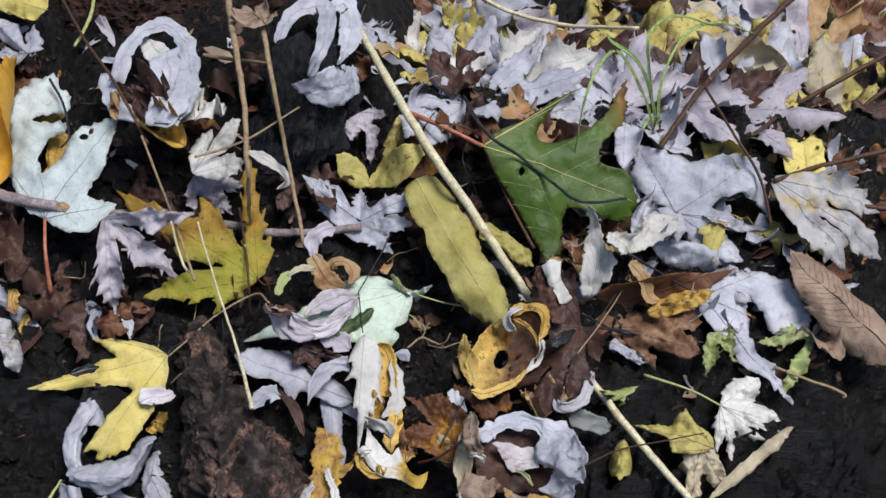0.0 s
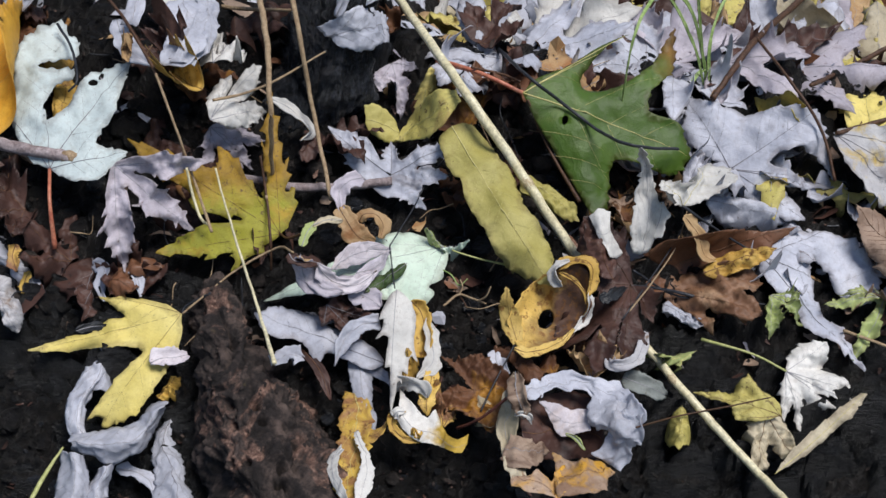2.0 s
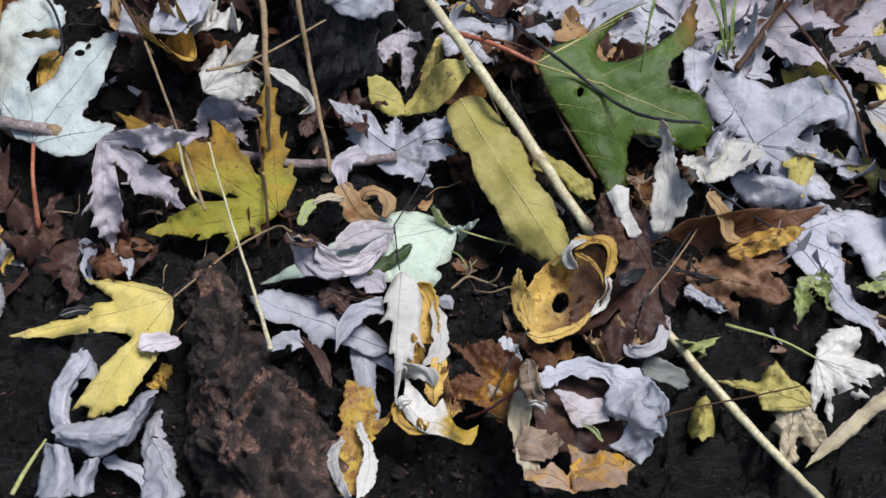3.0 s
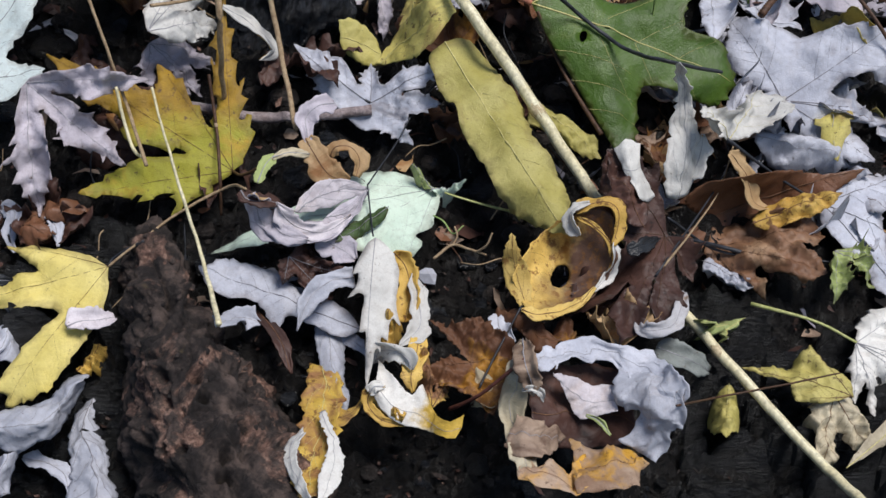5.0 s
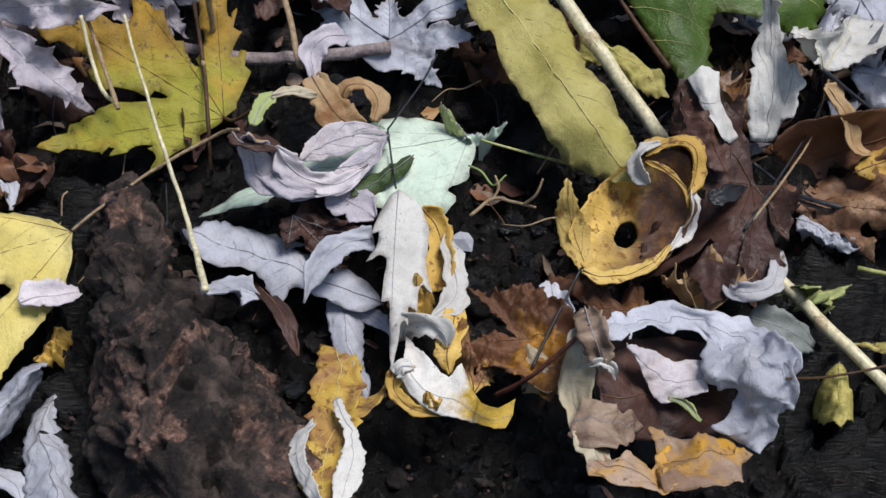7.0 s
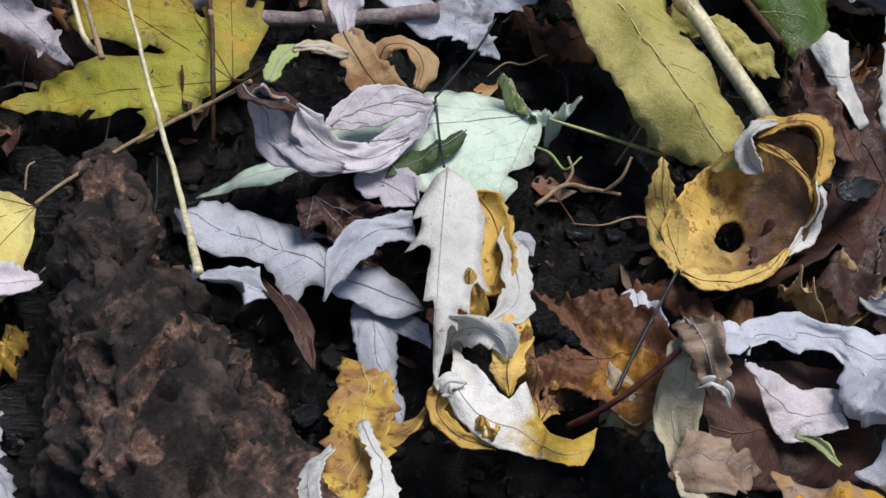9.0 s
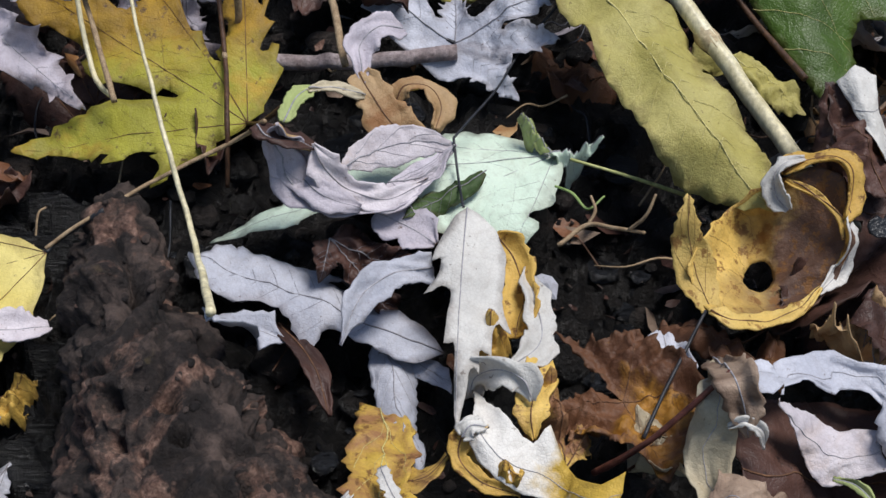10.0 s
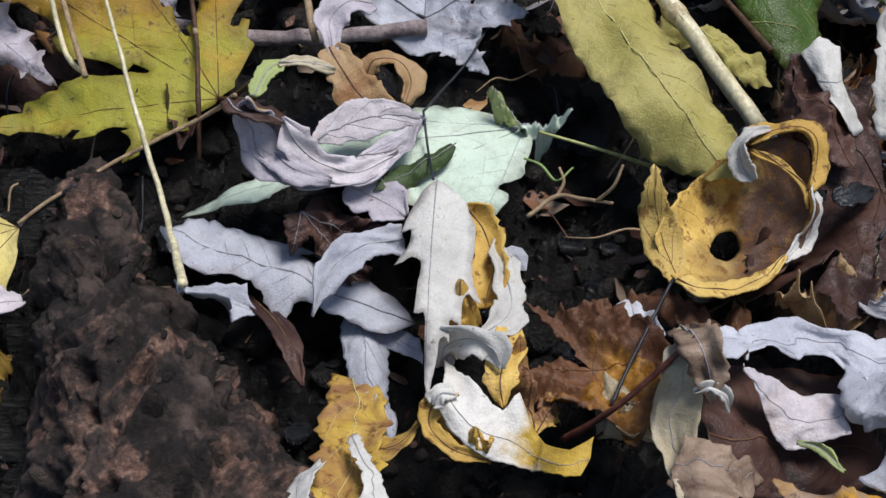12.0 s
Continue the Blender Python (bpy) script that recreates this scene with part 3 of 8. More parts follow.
    for hx, hy, rx, ry in holes:
        k0, n = len(pts), 14
        for i in range(n):
            w = 2 * math.pi * i / n
            j = 1 + 0.22 * noise.noise(Vector((w, hx * 99, 3)))
            pts.append(Vector((hx + rx * j * math.cos(w), hy + ry * j * math.sin(w))))
        edges += [(k0 + i, k0 + (i + 1) % n) for i in range(n)]
    if not keys:
        for a, ln, *_ in dirs:
            k0, k = len(pts), int(ln * 0.9 / step)
            pts += [Vector((-math.sin(a), math.cos(a))) * (ln * (0.06 + 0.86 * i / k)) for i in range(k + 1)]
            if not holes:
                edges += [(k0 + i, k0 + i + 1) for i in range(k)]
    n = int(1.25 * size / step)
    for i in range(-n, n + 1):
        for j in range(-n, n + 1):
            pts.append(Vector(((i + (0.5 if j % 2 else 0) + rng.uniform(-0.2, 0.2)) * step, (j + rng.uniform(-0.2, 0.2)) * step)))
    vs, _, fs, *_ = geometry.delaunay_2d_cdt(pts, edges, [list(range(len(rim)))], 1, 1e-7)

    def in_hole(c):
        return any(((c.x - hx) / rx) ** 2 + ((c.y - hy) / ry) ** 2 < 0.96 for hx, hy, rx, ry in holes)

    bm = bmesh.new()
    made = {}
    for f in fs:
        if in_hole((vs[f[0]] + vs[f[1]] + vs[f[2]]) / 3):
            continue
        for i in f:
            if i not in made:
                made[i] = bm.verts.new(shape_3d(*vs[i]))
        bm.faces.new([made[i] for i in f])
    bm.normal_update()
    top = list(bm.faces)
    lower = {v: bm.verts.new(v.co - v.normal * thick) for v in list(bm.verts)}
    borders = [e for e in bm.edges if len(e.link_faces) == 1]
    for f in top:
        nf = bm.faces.new([lower[v] for v in reversed(f.verts)])
        nf.material_index = 1
    for e in borders:
        lp = e.link_loops[0]
        a, b = lp.vert, lp.link_loop_next.vert
        bm.faces.new((b, a, lower[a], lower[b]))
    flat = np.array([(vs[i].x, vs[i].y) for i in made])
    near = np.sqrt(((flat[:, None, :] - edge_pts[None, :, :]) ** 2).sum(2).min(1))
    near = np.clip(1 - near / (0.09 * size), 0, 1)
    ob = thing(name, label, category, group, m)
    blade = part("blade", bm, (MAT[material], MAT[under or material]), ob)
    blade.data.attributes.new("rim", "FLOAT", "POINT").data.foreach_set("value", np.concatenate((near, near)).astype(np.float32))
    # veins: a midrib in each lobe, and side veins
    vb = bmesh.new()

    def inside(c):
        hit = False
        for p, q in zip(rim, rim[1:] + rim[:1]):
            if (p.y > c.y) != (q.y > c.y) and c.x < (q.x - p.x) * (c.y - p.y) / (q.y - p.y) + p.x:
                hit = not hit
        return hit

    def vein(p, q, r0, r1, steps, bow=Vector((0, 0))):
        line = []
        for k in range(steps + 1):
            t = k / steps
            c = p.lerp(q, t) + bow * t * (1 - t)
            if in_hole(c) or (k and not inside(c)):
                break
            line.append(shape_3d(c.x, c.y) + Vector((0, 0, 0.00016)))
        if len(line) > 2:
            tube_bm(vb, line, (r0, r1), 5)

    for a, ln, *_ in dirs:
        d, nrm = Vector((-math.sin(a), math.cos(a))), Vector((-math.cos(a), -math.sin(a)))
        vein(Vector((0, 0)), d * ln * 0.97, vein_r * 1.15, vein_r * 0.35, 30, nrm * ln * rng.uniform(-0.10, 0.10))
        for k in range(side_veins):
            s = 0.3 + 0.6 * k / max(1, side_veins)
            for sg in (-1, 1):
                reach = (0.42 if keys else 0.22 * width) * (1.2 - s) * rng.uniform(0.8, 1.1)
                vein(d * ln * s, d * ln * (s + reach * 1.1) + nrm * sg * ln * reach, vein_r * 0.30, vein_r * 0.10, 18, nrm * sg * ln * reach * 0.35)
    part("venation", vb, MAT[veins], blade)
    if petiole:
        inv = m.inverted()
        line = curve_points([shape_3d(0, 0)] + [inv @ Vector(q) for q in petiole], 7)
        part("petiole", tube_bm(bmesh.new(), line, (petiole_r, petiole_r, petiole_r * 1.5), 7, 0.1), MAT[petiole_mat], ob)
    return ob


def curl(name, label, pts, width, material, under=None, twist=(0, 0), cup=0.25, seed=1, crumple=0.0016, face=(0, -0.6, 1), group="fallen leaves", tips=(0.35, 0.1), veins="vein_mid", parent=None):
    """A leaf that has rolled into a strip: a ribbon along pts, twisted (degrees at both ends), cupped across, with a torn rim and a midrib."""
    rng = random.Random(seed)
    o = Vector(pts[0])
    line = [q - o for q in curve_points(pts, 9)]
    n, cols = len(line), 8
    off = Vector((rng.uniform(0, 90), seed, 0))
    bm, grid, mid = bmesh.new(), [], []
    fv = Vector(face).normalized()
    for i, p in enumerate(line):
        t = i / (n - 1)
        d = (line[min(i + 1, n - 1)] - line[max(i - 1, 0)]).normalized()
        sidev = d.cross(fv)
        sidev = sidev.normalized() if sidev.length > 1e-3 else Vector((1, 0, 0))
        up = sidev.cross(d)
        tw = radians(twist[0] * (1 - t) + twist[1] * t)
        s2, u2 = sidev * math.cos(tw) + up * math.sin(tw), up * math.cos(tw) - sidev * math.sin(tw)
        env = min(1, tips[0] + t * 5) * min(1, tips[1] + (1 - t) * 3.2) * (1 + 0.4 * noise.noise(Vector((t * 4.5, seed * 1.7, 0.3))))
        row = []
        for c in range(cols + 1):
            w = (c / cols - 0.5) * 2
            jag = 1 + (0.34 * noise.noise(Vector((t * 13, w * 2, seed * 3.3))) if abs(w) > 0.9 else 0)
            half = width * 0.5 * env * jag
            q = p + s2 * w * half + u2 * (cup * w * w * half + crumple * noise.noise(p * 120 + Vector((w * 2, 0, 0)) + off))
            row.append(bm.verts.new(q))
        mid.append(row[cols // 2].co.copy())
        grid.append(row)
    for r0, r1 in zip(grid, grid[1:]):
        for c in range(cols):
            bm.faces.new((r0[c], r0[c + 1], r1[c + 1], r1[c]))
    bmesh.ops.triangulate(bm, faces=bm.faces[:])
    bm.normal_update()
    top = list(bm.faces)
    lower = {v: bm.verts.new(v.co - v.normal * 0.0006) for v in list(bm.verts)}
    borders = [e for e in bm.edges if len(e.link_faces) == 1]
    for f in top:
        nf = bm.faces.new([lower[v] for v in reversed(f.verts)])
        nf.material_index = 1
    for e in borders:
        lp = e.link_loops[0]
        a, b = lp.vert, lp.link_loop_next.vert
        bm.faces.new((b, a, lower[a], lower[b]))
    if parent:
        ob = part(name, bm, (MAT[material], MAT[under or material]), parent)
        ob.matrix_local = Matrix.Translation(o - parent.matrix_world.translation)
        return ob
    ob = thing(name, label, "leaf", group, pose(*pts[0]))
    blade = part("blade", bm, (MAT[material], MAT[under or material]), ob)
    part("midrib", tube_bm(bmesh.new(), mid, (0.0003, 0.00012), 5), MAT[veins], blade)
    return ob



def even(line, n):
    """n + 1 points at even steps along a line."""
    far = [0.0]
    for p, q in zip(line, line[1:]):
        far.append(far[-1] + (q - p).length)
    out, k = [], 0
    for i in range(n + 1):
        d = far[-1] * i / n
        while k < len(line) - 2 and far[k + 1] < d:
            k += 1
        out.append(line[k].lerp(line[k + 1], min(1, (d - far[k]) / max(far[k + 1] - far[k], 1e-9))))
    return out


def drape(name, label, rails, material, under=None, cols=36, closed=False, crumple=0.0012, teeth=0.0012, veins="vein_mid", vein_r=0.0003, seed=1, group="fallen leaves", ribs=7, petiole=(), ends=0.0):
    """A curled blade: a sheet that runs from rail to rail, with toothed rims, a midrib and side ribs. closed: the rails are rings."""
    o = Vector(rails[0][0])
    lines = [even([q - o for q in curve_points(list(r) + ([r[0]] if closed else []), 8)], cols) for r in rails]
    off = Vector((seed * 3.7, seed * 1.3, seed))
    grid = []
    for c in range(cols + 1):
        col = [ln[c] for ln in lines]
        grid.append(curve_points(col, max(3, 22 // (len(col) - 1))))
    if closed:
        grid[-1] = grid[0]
    rows = len(grid[0])
    bm, vs = bmesh.new(), []
    for c, col in enumerate(grid):
        if closed and c == cols:
            vs.append(vs[0])
            continue
        out_a, out_b = (col[0] - col[1]).normalized(), (col[-1] - col[-2]).normalized()
        t = c / cols
        ring = []
        for k, p in enumerate(col):
            f = k / (rows - 1)
            q = p + noise.noise_vector(p * 110 + off) * crumple + noise.noise_vector(p * 320 + off) * crumple * 0.35
            bent = noise.noise_vector(p * 60 + off) * 0.5
            q = q + noise.noise_vector(p * 20 + off).normalized() * crumple * (1.1 * (0.35 - abs(noise.noise(p * 70 + bent + off))) + 0.7 * (0.35 - abs(noise.noise(p * 170 + bent * 2 + off))))
            if k == 0:
                q = q + out_a * teeth * (abs((t * 17 + seed * 0.3) % 1.0 - 0.3) * 1.6 + noise.noise(p * 300 + off))
            elif k == rows - 1 and not closed:
                q = q + out_b * teeth * (abs((t * 15 + seed * 0.7) % 1.0 - 0.3) * 1.6 + noise.noise(p * 300 + off))
            ring.append(bm.verts.new(q))
        vs.append(ring)
    for a, b in zip(vs, vs[1:]):
        for k in range(rows - 1):
            bm.faces.new((a[k], a[k + 1], b[k + 1], b[k]))
    bmesh.ops.triangulate(bm, faces=bm.faces[:])
    bm.normal_update()
    if sum(f.normal.z - 0.4 * f.normal.y for f in bm.faces) < 0:
        bmesh.ops.reverse_faces(bm, faces=bm.faces[:])
        bm.normal_update()
    up = {v: v.normal.copy() for v in bm.verts}
    ribs_at = []
    if not closed:
        ribs_at.append(([r[rows // 2].co + up[r[rows // 2]] * 0.0001 for r in vs], vein_r))
    for k in range(ribs):
        c = int((k + 0.5) * cols / ribs)
        lean = [vs[min(cols, c + (abs(j - rows // 2) if not closed else 0))][j] for j in range(1, rows - 1)]
        for seg in ((lean[:rows // 2 - 1], lean[rows // 2 - 2:]) if not closed else (lean,)):
            if len(seg) > 2:
                ribs_at.append(([v.co + up[v] * 0.00008 for v in seg], vein_r * 0.4))
    top = list(bm.faces)
    lower = {v: bm.verts.new(v.co - v.normal * 0.0003) for v in list(bm.verts)}
    borders = [e for e in bm.edges if len(e.link_faces) == 1]
    for f in top:
        nf = bm.faces.new([lower[v] for v in reversed(f.verts)])
        nf.material_index = 1
    for e in borders:
        lp = e.link_loops[0]
        a, b = lp.vert, lp.link_loop_next.vert
        bm.faces.new((b, a, lower[a], lower[b]))
    ob = thing(name, label, "leaf", group, pose(*rails[0][0]))
    vb = bmesh.new()
    for line, r in ribs_at:
        tube_bm(vb, [q.copy() for q in line], (r, r * 0.5), 5)
    blade = part("blade", bm, (MAT[material], MAT[under or material]), ob)
    part("venation", vb, MAT[veins], blade)
    if petiole:
        line = curve_points([Vector(q) - o for q in petiole], 7)
        part("petiole", tube_bm(bmesh.new(), line, (0.0005, 0.0005, 0.0006), 7, 0.1), MAT["black"], ob)
    return ob

# ---- the ground and the rotten wood ----
def smooth(a, b, v):
    t = min(max((v - a) / (b - a), 0.0), 1.0)
    return t * t * (3 - 2 * t)


def ground_z(x, y):
    """The bank: it rises away from the camera to a crest, and falls off behind it on one side."""
    yy = max(min(y, 0.19), -0.30)
    z = 0.008 - 0.085 * max(min(x, 0.5), -0.5) + 0.36 * yy
    z -= 0.16 * smooth(0.17, 0.36, y) * smooth(-0.06, 0.06, x)
    z -= 0.07 * smooth(0.25, 0.6, y)
    z -= 0.012 * smooth(0.11, 0.16, x) * smooth(0.05, -0.02, y)
    z -= 0.012 * math.exp(-(((x - 0.03) / 0.03) ** 2 + ((y + 0.02) / 0.03) ** 2))
    z -= 0.022 * smooth(-0.08, -0.15, x) * smooth(0.01, -0.05, y)
    return z


def ground_relief(x, y):
    p = Vector((x, y, 0))
    near = math.exp(-max(0.0, math.hypot(x, y) - 0.5) * 1.5)
    z = 0.009 * noise.noise(p * 28) + 0.008 * noise.noise(p * 75) + 0.006 * noise.noise(p * 170) + 0.004 * noise.noise(p * 380)
    return z * near + (1 - near) * 0.02 * noise.noise(p * 3)


def axis(lo, hi, step, far):
    fine = [lo + step * i for i in range(int((hi - lo) / step) + 1)]
    grow, d = [], step
    while sum(grow) < far:
        d *= 1.35
        grow.append(d)
    out = list(fine)
    for g in grow:
        out = [out[0] - g] + out + [out[-1] + g]
    return out


xs, ys = axis(-0.36, 0.50, 0.0024, 60), axis(-0.26, 0.55, 0.0024, 60)
verts = [(x, y, ground_z(x, y) + ground_relief(x, y)) for y in ys for x in xs]
nx = len(xs)
faces = [(j * nx + i, j * nx + i + 1, (j + 1) * nx + i + 1, (j + 1) * nx + i) for j in range(len(ys) - 1) for i in range(nx - 1)]
me = bpy.data.meshes.new("ground")
me.from_pydata(verts, [], faces)
me.materials.append(MAT["soil"])
for p in me.polygons:
    p.use_smooth = True
tagged(new("ground", me), "black wet soil of the bank under the fallen leaves", "soil", kind="structure")


def wood_lump(name, label, category, centre, axes, turn, material, relief, seed, rings=70, segs=90, ridges=0.0, taper=0.0):
    """A lump of old wood: an uneven ellipsoid with splits and ridges along its length."""
    bm, grid = bmesh.new(), []
    off = Vector((seed * 7.1, seed * 3.3, seed))
    for i in range(rings + 1):
        th = math.pi * i / rings
        row = []
        for j in range(segs):
            ph = 2 * math.pi * j / segs
            d = Vector((math.sin(th) * math.cos(ph), math.sin(th) * math.sin(ph), math.cos(th)))
            sq = (abs(d.x) ** 3 + abs(d.y) ** 3 + abs(d.z) ** 3) ** (-1 / 3)
            q = Vector((d.x * axes[0], d.y * axes[1], d.z * axes[2])) * sq
            k = 1 - taper * d.y
            q = Vector((q.x * k, q.y, q.z * k))
            n = relief * (1.3 * noise.noise(q * 26 + off) + 0.8 * noise.noise(q * 60 + off) + 0.5 * noise.noise(q * 140 + off) + 0.4 * abs(noise.noise(q * 300 + off)) + 0.25 * abs(noise.noise(q * 620 + off)))
            if ridges:
                n += ridges * (abs(noise.noise(Vector((q.x * 14, q.y * 75, q.z * 75)) + off)) - 0.2)
            row.append(bm.verts.new(q + d * n))
        grid.append(row)
    for r0, r1 in zip(grid, grid[1:]):
        for j in range(segs):
            bm.faces.new((r0[j], r1[j], r1[(j + 1) % segs], r0[(j + 1) % segs]))
    bmesh.ops.remove_doubles(bm, verts=bm.verts, dist=1e-6)
    ob = thing(name, label, category, "", pose(*centre, *turn))
    part("wood", bm, MAT[material], ob, flat=True)
    return ob




def along(table, v):
    """A value read off a short table of (place, value) rows."""
    for (a, p), (b, q) in zip(table, table[1:]):
        if v <= b:
            return p + (q - p) * smooth(a, b, v) if v > a else p
    return table[-1][1]


def rotten_mound(name, label, a, b, length, step):
    """A leaning stub of crumbling wood: a blunt end that widens towards its foot, with lumps, splits and worm holes, sunk into the soil."""
    a, b = Vector((*a, 0)), Vector((*b, 0))
    way = (b - a).normalized()
    across, up = Vector((-way.y, way.x, 0)), Vector((0, 0, 1))
    right = ((-0.016, 0.005), (-0.008, 0.012), (0.02, 0.017), (0.045, 0.022), (0.075, 0.042), (0.11, 0.049), (0.2, 0.052))
    left = ((-0.016, 0.005), (-0.008, 0.012), (0.015, 0.015), (0.04, 0.018), (0.07, 0.021), (0.2, 0.022))
    crest = ((-0.016, 0.018), (-0.006, 0.041), (0.02, 0.044), (0.06, 0.040), (0.10, 0.035), (0.14, 0.022), (0.2, -0.01))
    rows, cols = int((length + 0.016) / step), int(0.17 / step)
    bm, grid, tops = bmesh.new(), [], []
    for j in range(rows + 1):
        sv = -0.016 + (length + 0.016) * j / rows
        mid, top = a + way * sv, along(crest, sv)
        foot = ground_z(mid.x, mid.y) - 0.025
        arc = []
        for i in range(61):
            th = math.pi * i / 60
            c, h = math.cos(th), math.sin(th)
            arc.append(mid + across * along(right if c > 0 else left, sv) * math.copysign(abs(c) ** 0.9, c) + up * (foot + (top - foot) * h ** 0.75))
        arc = even(arc, cols)
        row = []
        for i, q in enumerate(arc):
            d = (arc[min(i + 1, cols)] - arc[max(i - 1, 0)]).normalized()
            out = (way.cross(d) * -1 - way * (0.8 if sv < 0 else 0)).normalized()
            h = out.z
            warp = q + noise.noise_vector(q * 45) * 0.010
            grain = across * warp.dot(across) + up * warp.z + way * warp.dot(way) * 0.6
            lump = 0.0070 * noise.noise(q * 20 + Vector((5, 2, 5))) - 0.006
            for f, k in ((34, 0.0150), (80, 0.0085), (190, 0.0042), (440, 0.0019), (1000, 0.0009)):
                lump += k * abs(noise.noise(grain * f + Vector((f, 2, 5))))
            worm = noise.voronoi(q * 78 + Vector((3, 7, 1)))[0][0]
            hole = smooth(0.26, 0.17, worm) * 0.009
            p = q + out * (lump - hole)
            row.append(bm.verts.new(p))
            if h > 0.3 and 0 < sv < 0.11:
                tops.append(p)
        grid.append(row)
    for r0, r1 in zip(grid, grid[1:]):
        for i in range(cols):
            bm.faces.new((r0[i], r1[i], r1[i + 1], r0[i + 1]))
    bm.faces.new(grid[0])
    bmesh.ops.recalc_face_normals(bm, faces=bm.faces[:])
    ob = thing(name, label, "rotten wood")
    part("wood", bm, MAT["rotten"], ob)
    r5 = random.Random(6)
    for _ in range(70):
        c, r = r5.choice(tops), r5.uniform(0.0005, 0.0015)
        bm = bmesh.new()
        bmesh.ops.create_icosphere(bm, subdivisions=2, radius=r)
        for v in bm.verts:
            v.co = v.co * (1 + 0.7 * noise.noise(v.co * 400 + c * 90))
            v.co = Vector((v.co.x, v.co.y * 1.5, v.co.z * 0.6)) + c
        part("wood_crumb", bm, MAT["rotten"], ob, flat=True)
    return ob


rotten_mound("rotten_wood_chunk", "crumbling brown rotten wood chunk with a pointed top", (-0.103, 0.004), (-0.062, -0.135), 0.2, 0.0008)


def charred_log(name, label, lo, hi, step, lie):
    """The burnt flank of a log: fibres and splits run along it, short cracks across, chips missing."""
    cols, rows = int((hi[0] - lo[0]) / step), int((hi[1] - lo[1]) / step)
    bm, grid = bmesh.new(), []
    for j in range(rows + 1):
        row = []
        for i in range(cols + 1):
            x, y = lo[0] + i * step, lo[1] + j * step
            n3 = Vector((x, y, 0))
            z = lie(x, y)
            yy = y + 0.006 * noise.noise(Vector((x * 18, y * 20, 0)))
            fibre = sum((abs(noise.noise(Vector((x * fx, yy * fy, fx)))) - 0.22) * k for fx, fy, k in ((9, 70, 1.0), (22, 160, 0.7), (45, 380, 0.4), (120, 700, 0.2)))
            cell = noise.voronoi(Vector((x * 34, yy * 90, 0)) + noise.noise_vector(n3 * 40) * 0.6)[0]
            crack = smooth(0.14, 0.0, cell[1] - cell[0])
            chip = smooth(0.15, 0.4, noise.noise(n3 * 32 + Vector((3, 3, 3))))
            z += 0.026 * fibre - 0.014 * crack - 0.012 * chip + 0.003 * noise.noise(n3 * 150) + 0.0012 * noise.noise(n3 * 480)
            row.append(bm.verts.new((x, y, z)))
        grid.append(row)
    for r0, r1 in zip(grid, grid[1:]):
        for i in range(cols):
            bm.faces.new((r0[i], r0[i + 1], r1[i + 1], r1[i]))
    rim = [e for e in bm.edges if len(e.link_faces) == 1]
    out = bmesh.ops.extrude_edge_only(bm, edges=rim)
    for v in out["geom"]:
        if isinstance(v, bmesh.types.BMVert):
            v.co.z = -0.16
    ob = thing(name, label, "log")
    part("wood", bm, MAT["char"], ob, flat=True)
    return ob


charred_log("charred_log", "black charred log with cracked bark lying in the leaves", (0.095, -0.20), (0.46, 0.035), 0.0012,
            lambda x, y: -0.013 + 0.30 * y - 0.05 * (x - 0.2) - 0.10 * smooth(-0.10, -0.18, y) - 0.05 * smooth(0.0, 0.035, y) - 0.06 * smooth(0.145, 0.10, x))
charred_log("charred_log", "black charred wood half sunk in the soil beside the rotten chunk", (-0.30, -0.20), (-0.085, 0.06), 0.0012,
            lambda x, y: ground_z(x, y) + 0.006 - 0.05 * smooth(-0.115, -0.09, x) - 0.05 * smooth(0.02, 0.05, y) - 0.05 * smooth(-0.16, -0.19, y))
wood_lump("charred_stump", "black wet stump standing behind the twig", "stump", (-0.046, 0.156, 0.056), (0.070, 0.028, 0.030), (0, -62, 70), "wetchar", 0.010, 8, 170, 220, 0.020)
wood_lump("rotten_log", "reddish-brown rotten log at the top of the bank", "log", (-0.20, 0.275, 0.046), (0.145, 0.050, 0.046), (0, 0, 5), "redrot", 0.016, 11, 150, 220, 0.006)

